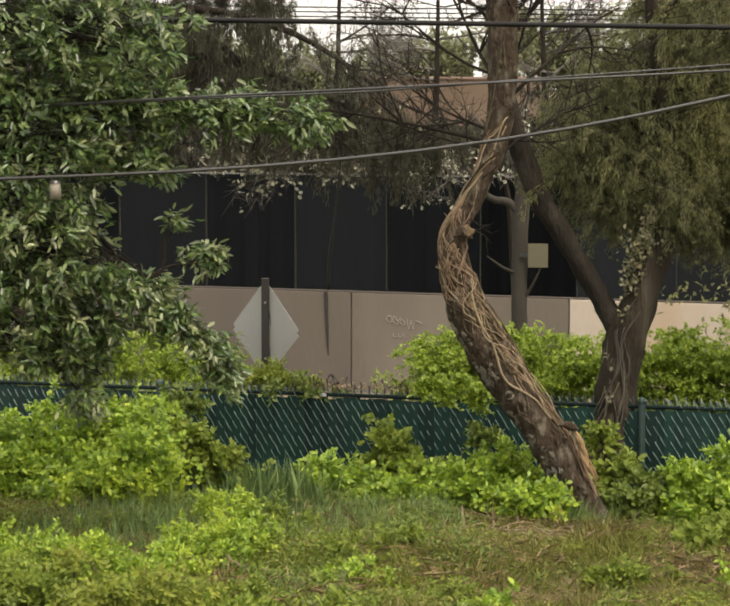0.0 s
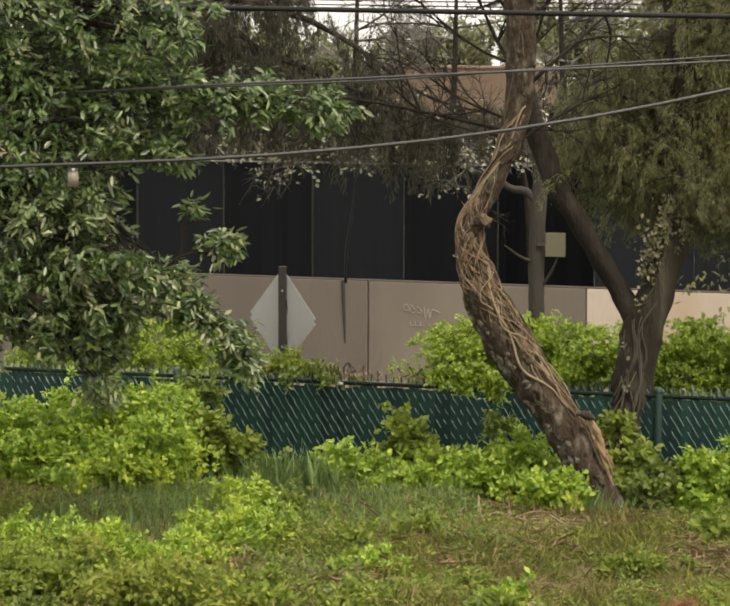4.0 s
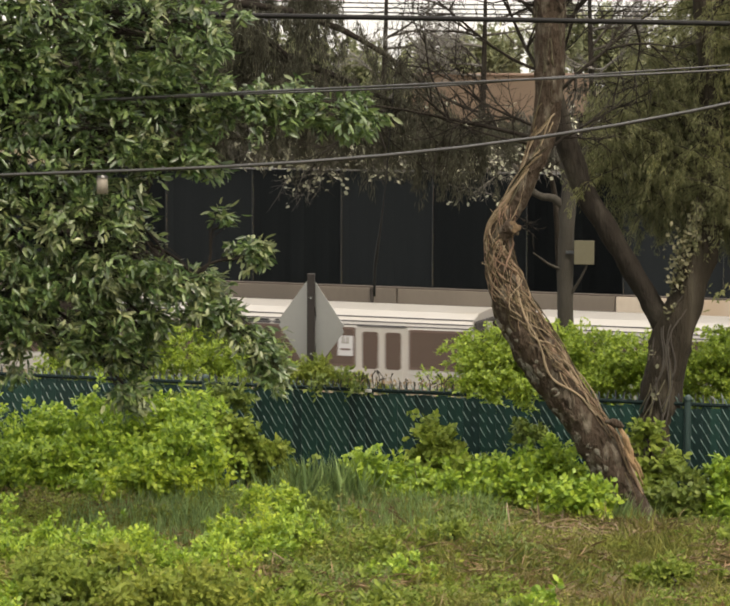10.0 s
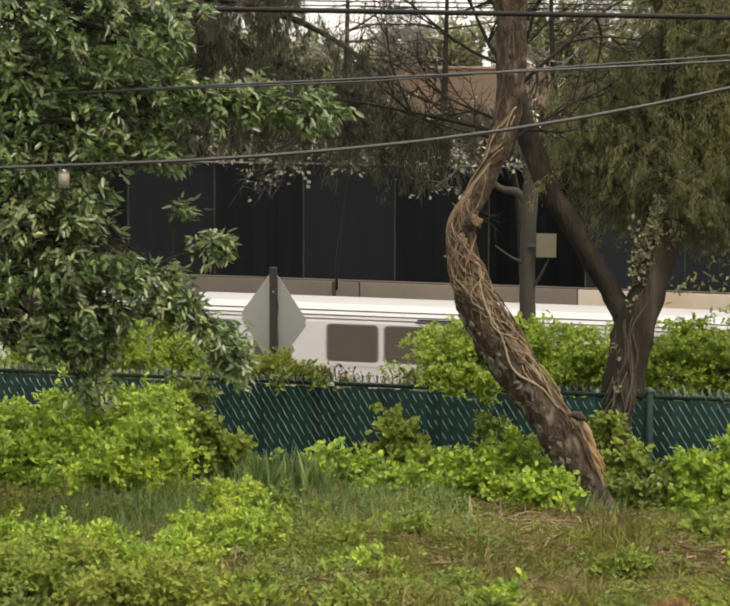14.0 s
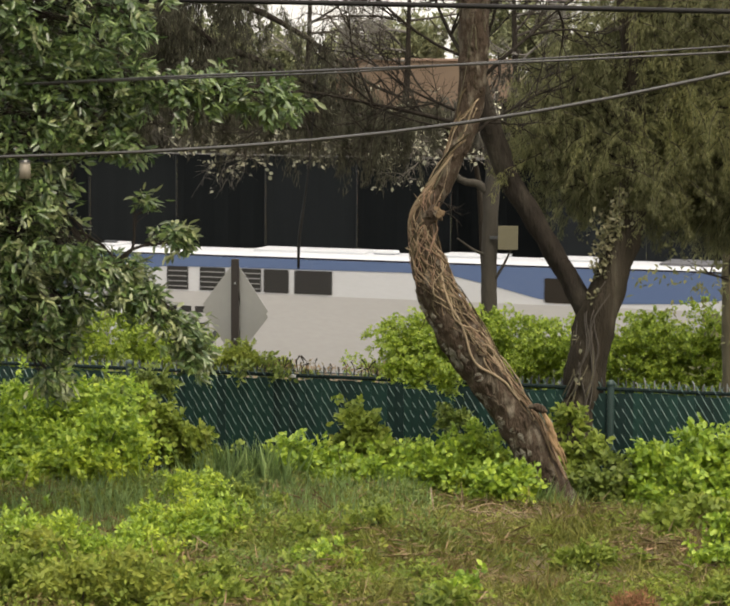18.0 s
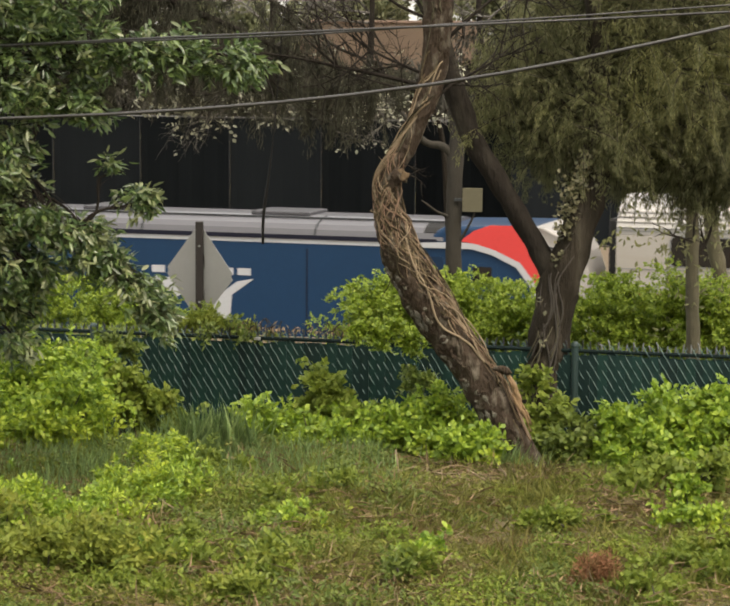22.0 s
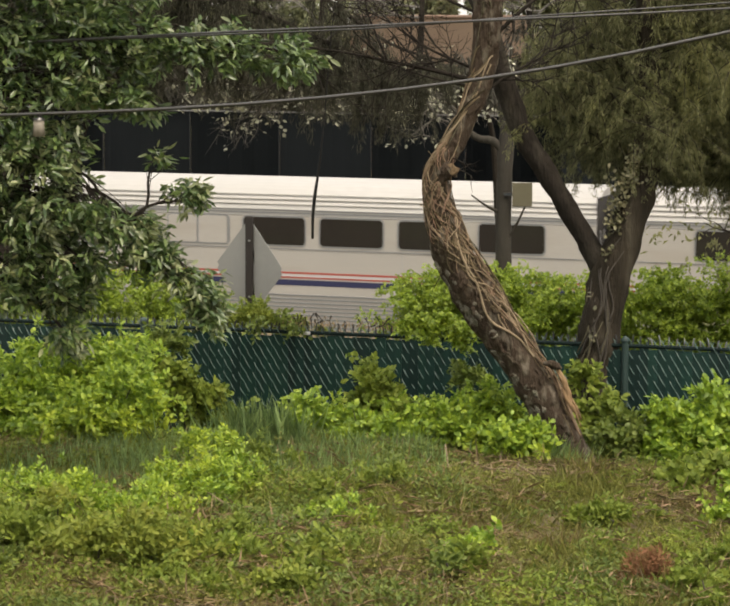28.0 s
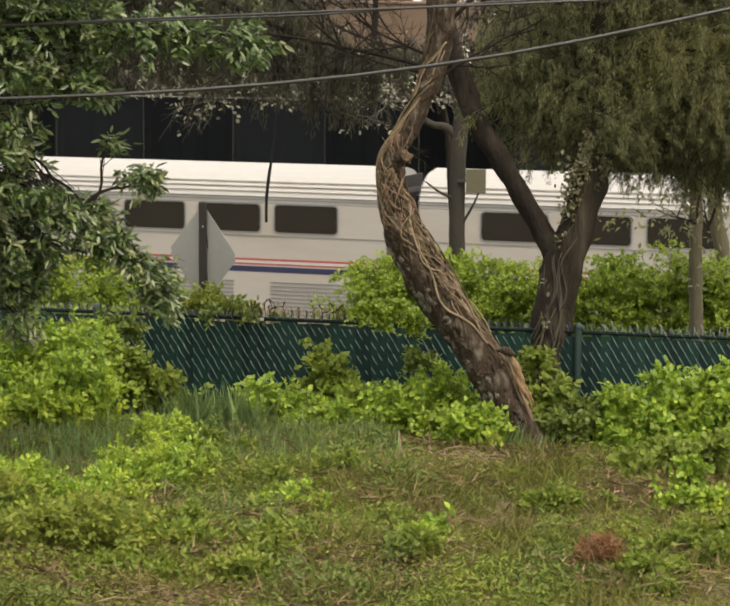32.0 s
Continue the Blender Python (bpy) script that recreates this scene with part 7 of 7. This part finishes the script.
def build_car():
    """A pale hatchback on the lane."""
    t = thing("car", "white hatchback car driving along the lane behind the fence", "car")
    bm = bmesh.new()
    side = [(0.0, 0.35), (0.02, 0.75), (0.15, 0.9), (0.75, 1.02), (1.35, 1.45), (2.2, 1.52), (3.2, 1.45), (3.95, 1.0), (4.3, 0.8), (4.4, 0.6), (4.38, 0.3)]
    f = bm.faces.new([bm.verts.new((x, -0.86, z)) for x, z in side])
    r = bmesh.ops.extrude_face_region(bm, geom=[f])
    bmesh.ops.translate(bm, vec=(0, 1.72, 0), verts=[v for v in r["geom"] if isinstance(v, bmesh.types.BMVert)])
    for v in bm.verts:
        if v.co.z > 1.1:
            v.co.y *= 0.8
    bmesh.ops.recalc_face_normals(bm, faces=bm.faces[:])
    bmesh.ops.bevel(bm, geom=bm.edges[:], offset=0.05, segments=2, affect="EDGES")
    part("body", bm, M["train_white"], t, smooth=True)
    for pts in ([(0.95, 1.06), (1.45, 1.4), (2.15, 1.44), (2.15, 1.04)], [(2.25, 1.04), (2.25, 1.44), (3.05, 1.38), (3.6, 1.04)]):
        bm = plate(pts, -0.86, 0.01)
        for v in bm.verts:
            v.co.y += 0.17 * max(0, (v.co.z - 1.04) / 0.4)
        part("side_window", bm, M["glass"], t)
    for x in (0.85, 3.5):
        for yy in (-0.8, 0.8):
            w = part("wheel", cyl(bmesh.new(), (x, yy - 0.1, 0.32), (x, yy + 0.1, 0.32), 0.32, n=20), M["black"], t)
            part("rim", cyl(bmesh.new(), (x, yy - 0.105, 0.32), (x, yy + 0.105, 0.32), 0.2, n=14), M["steel"], w)
    for yy in (-0.6, 0.6):
        part("headlight", new_box(4.28, 4.4, yy - 0.18, yy + 0.18, 0.6, 0.72, bevel=0.02), M["lamp"], t)
        part("tail_light", new_box(-0.01, 0.06, yy - 0.15, yy + 0.15, 0.75, 0.9, bevel=0.02), M["red"], t)
    return t


COACHES = [build_coach()]
COACHES += [build_coach(first=1.77, pitch=2.053), build_coach((6,), label="double-deck silver coach with a plated-over window")]
COACHES += [copy_thing(COACHES[1], Matrix.Identity(4)) for _ in range(4)]
ENGINES = [build_engine_white(), build_engine_red("navy"), build_engine_red("royal")]
_m = build_metro(False, False)
METRO = [_m] + [copy_thing(_m, Matrix.Identity(4)) for _ in range(3)]
_m = build_metro(True, False)
METRO += [_m, copy_thing(_m, Matrix.Identity(4))]
CAR = build_car()


# ---- sign, cables ----
def build_sign():
    t = thing("road_sign", "back of a grey aluminium diamond road sign on a dark post", "sign", pose(-1.065, 24.5, -1.02, 0, 0, 0))
    part("post", new_box(-0.042, 0.042, -0.03, 0.03, -0.3, 2.56, bevel=0.008), M["post"], t)
    s = 0.762
    bm = new_box(-s / 2, s / 2, -0.002, 0.002, -s / 2, s / 2)
    es = [e for e in bm.edges if abs(e.verts[0].co.y - e.verts[1].co.y) > 0.003]
    bmesh.ops.bevel(bm, geom=es, offset=0.045, segments=4, affect="EDGES")
    bmesh.ops.rotate(bm, verts=bm.verts[:], cent=(0, 0, 0), matrix=Matrix.Rotation(radians(45), 3, "Y"))
    pl = part("plate", bm, M["alu"], t)
    pl.matrix_basis = pose(0, 0.035, 2.0, 0, 0, -44)
    for dz in (0.3, -0.3):
        part("bolt", cyl(bmesh.new(), (0, -0.045, 2.0 + dz), (0, 0.03, 2.0 + dz), 0.012, n=6), M["steel"], t)
    cb = Soup()
    cb.tube(spline([(0.04, -0.01, 2.2, 0.008), (0.07, -0.02, 1.95, 0.008), (0.05, -0.01, 1.7, 0.008), (0.06, 0, 1.3, 0.008)], 0.04), 5)
    part("strap", cb.mesh("strap"), M["rubber"], t)


def cable(pts, r, mat, label, name="overhead_cable"):
    s = Soup()
    p = spline([(*q, r) for q in pts], 0.4)
    s.tube(p, 7)
    ob = part(name, s.mesh(name), M[mat], smooth=True)
    tagged(ob, label, "cable", group="overhead cables")


build_sign()
cable([(-9.0, 16.2, 4.05), (-4.497, 16.2, 4.032), (-1.248, 16.2, 4.01), (2.549, 16.2, 3.961), (4.929, 16.2, 3.936), (12, 16.2, 3.9)], 0.019, "rubber", "thick black overhead cable")
cable([(-9.0, 16.0, 2.95), (-4.372, 15.68, 3.287), (-1.612, 14.72, 3.448), (0.046, 14.4, 3.531), (2.244, 14.24, 3.644), (4.286, 14.08, 3.794), (10.56, 14.08, 4.38)], 0.008, "cable", "thin grey overhead cable")
cable([(-9, 16.05, 2.9), (-4.385, 15.729, 3.275), (-1.616, 14.766, 3.439), (0.047, 14.445, 3.513), (0.913, 14.365, 3.582), (2.251, 14.285, 3.679), (4.298, 14.124, 3.851), (10.56, 14.124, 4.468)], 0.006, "cable", "thin grey overhead cable beside another")
cable([(-7.92, 13.992, 2.972), (-3.91, 13.992, 2.939), (-2.214, 13.992, 2.983), (-0.633, 13.992, 3.06), (0.779, 13.992, 3.215), (2.207, 13.992, 3.488), (4.254, 13.992, 4.004), (7.92, 13.992, 5.172)], 0.0115, "cable", "slack grey service cable rising to one side")
for _z in (4.98, 4.90, 4.82):
    cable([(-30, 40, _z + 0.3), (-11.1, 40.0, _z + 0.12), (-0.754, 40.0, _z), (2.134, 40.0, _z - 0.03), (12.165, 40.0, _z - 0.1), (30, 40, _z)], 0.012, "rubber", "distant thin black railway cable")


# poles out of view, added to hold up the distant cables
def build_cable_pole(x):
    t = thing("utility_pole", "unseen wooden pole added to carry the railway cables", "utility pole", pose(x, 40.0, -3.2))
    part("shaft", cyl(bmesh.new(), (0, 0.12, -1.0), (0, 0.12, 8.7), 0.14, 0.1, n=12), M["bark_pale"], t, smooth=True)
    part("bracket", new_box(-0.05, 0.05, -0.06, 0.12, 7.9, 8.45, bevel=0.01), M["dark_steel"], t)


build_cable_pole(-11.1)
build_cable_pole(12.165)


def build_hanging_vine():
    s = Soup()
    s.tube(spline([(-0.05, 17.6, 4.2, 0.003), (-0.138, 17.6, 3.5, 0.003), (-0.19, 17.6, 2.865, 0.005), (-0.235, 17.6, 2.45, 0.009), (-0.262, 17.6, 2.26, 0.013), (-0.278, 17.6, 2.1, 0.012), (-0.28, 17.6, 1.92, 0.01)], 0.05), 6)
    ob = part("hanging_vine", s.mesh("hanging_vine"), M["rubber"], smooth=True)
    return tagged(ob, "dark bare vine hanging from the branches", "vine")


HANGING_VINE = build_hanging_vine()


def build_splice():
    """Weathered splice case that hangs under the slack service cable."""
    t = thing("cable_splice_case", "weathered pale splice case hanging from the service cable", "cable fitting", pose(-1.88, 13.992, 2.86))
    part("case", cyl(bmesh.new(), (0, 0, 0), (0, 0, 0.1), 0.036, 0.032, n=14), M["splice"], t, smooth=True)
    part("cap", cyl(bmesh.new(), (0, 0, 0.1), (0, 0, 0.112), 0.038, 0.03, n=14), M["cable"], t)
    part("hook", cyl(bmesh.new(), (0, 0, 0.11), (0, 0, 0.14), 0.006, n=6), M["cable"], t)


def build_fence_tag():
    t = thing("fence_tag", "small white plastic tag wired to the fence top", "tag", pose(-0.357, 19.36, 0.945, 0, 0, -16))
    part("plate", new_box(-0.032, 0.032, -0.004, 0.004, 0, 0.026, bevel=0.003), M["train_white"], t)


build_splice()
build_fence_tag()


def train_at(t):
    """Along the main line: where the first coach begins. The train gathers speed as the coaches come up."""
    if t < 22:
        return train_at(22.0) + float(np.interp(22 - t, (0, 1, 2, 3, 4, 5, 29), (0, 12.3, 24.17, 36.37, 48.4, 60.43, 348.4)))
    s = min(t, 33.0) - 25
    return -50.17 - 13.057 * s - 0.053 * s * s - 0.0051 * s ** 3 - 13.3 * (t - 25 - s)


def metro_at(t):
    """Along the metro line: where the front stands."""
    s = min(max(t, 7.0), 17.0) - 11
    return 25.69 + 20.778 * s - 0.087 * s * s + 20.6 * (t - 11 - s) - 1.2 * max(0.0, 1 - abs(t - 9.0)) + 0.17 * max(0.0, 1 - abs(t - 11.0))


def motions():
    times = [float(t) for t in range(0, 33)]
    offsets = [25.91 * k for k in range(7)]
    for ob, o in zip(COACHES, offsets):
        walk(ob, [(t, TRK @ pose(train_at(t) + o, 54.3 + HALF, RAIL)) for t in times])
    for ob, o in zip(ENGINES, (-65.2, -44.0, -22.1)):
        walk(ob, [(t, TRK @ pose(train_at(t) + o, 54.3 + HALF, RAIL)) for t in times])
    for k, ob in enumerate(METRO):
        walk(ob, [(t, TRK @ pose(metro_at(t) - 22.86 * (k + 1), 58.4 + HALF, RAIL_M)) for t in times])
    walk(CAR, [(t, TRK @ pose(-8.7 + 13.0 * (t - 11.8), 20.3, -0.6)) for t in (0.0, 8.0, 16.0, 24.0, 32.0)])

    # the loose vine bobs in the wind, its heights keyed to fit the camera's view
    walk(HANGING_VINE, [(t, pose(0, 0, z)) for t, z in ((0, 0.08), (5, 0.03), (8, 0.0), (14, 0.0), (18, 0.1), (19, 0.0), (20, 0.1), (21, 0.0), (22, 0.0), (23, 0.15), (24, 0.2), (25, 0.16), (26.5, 0.1), (28, 0.0), (29, 0.07), (30, 0.18), (31, 0.07), (32, 0.02))])


motions()
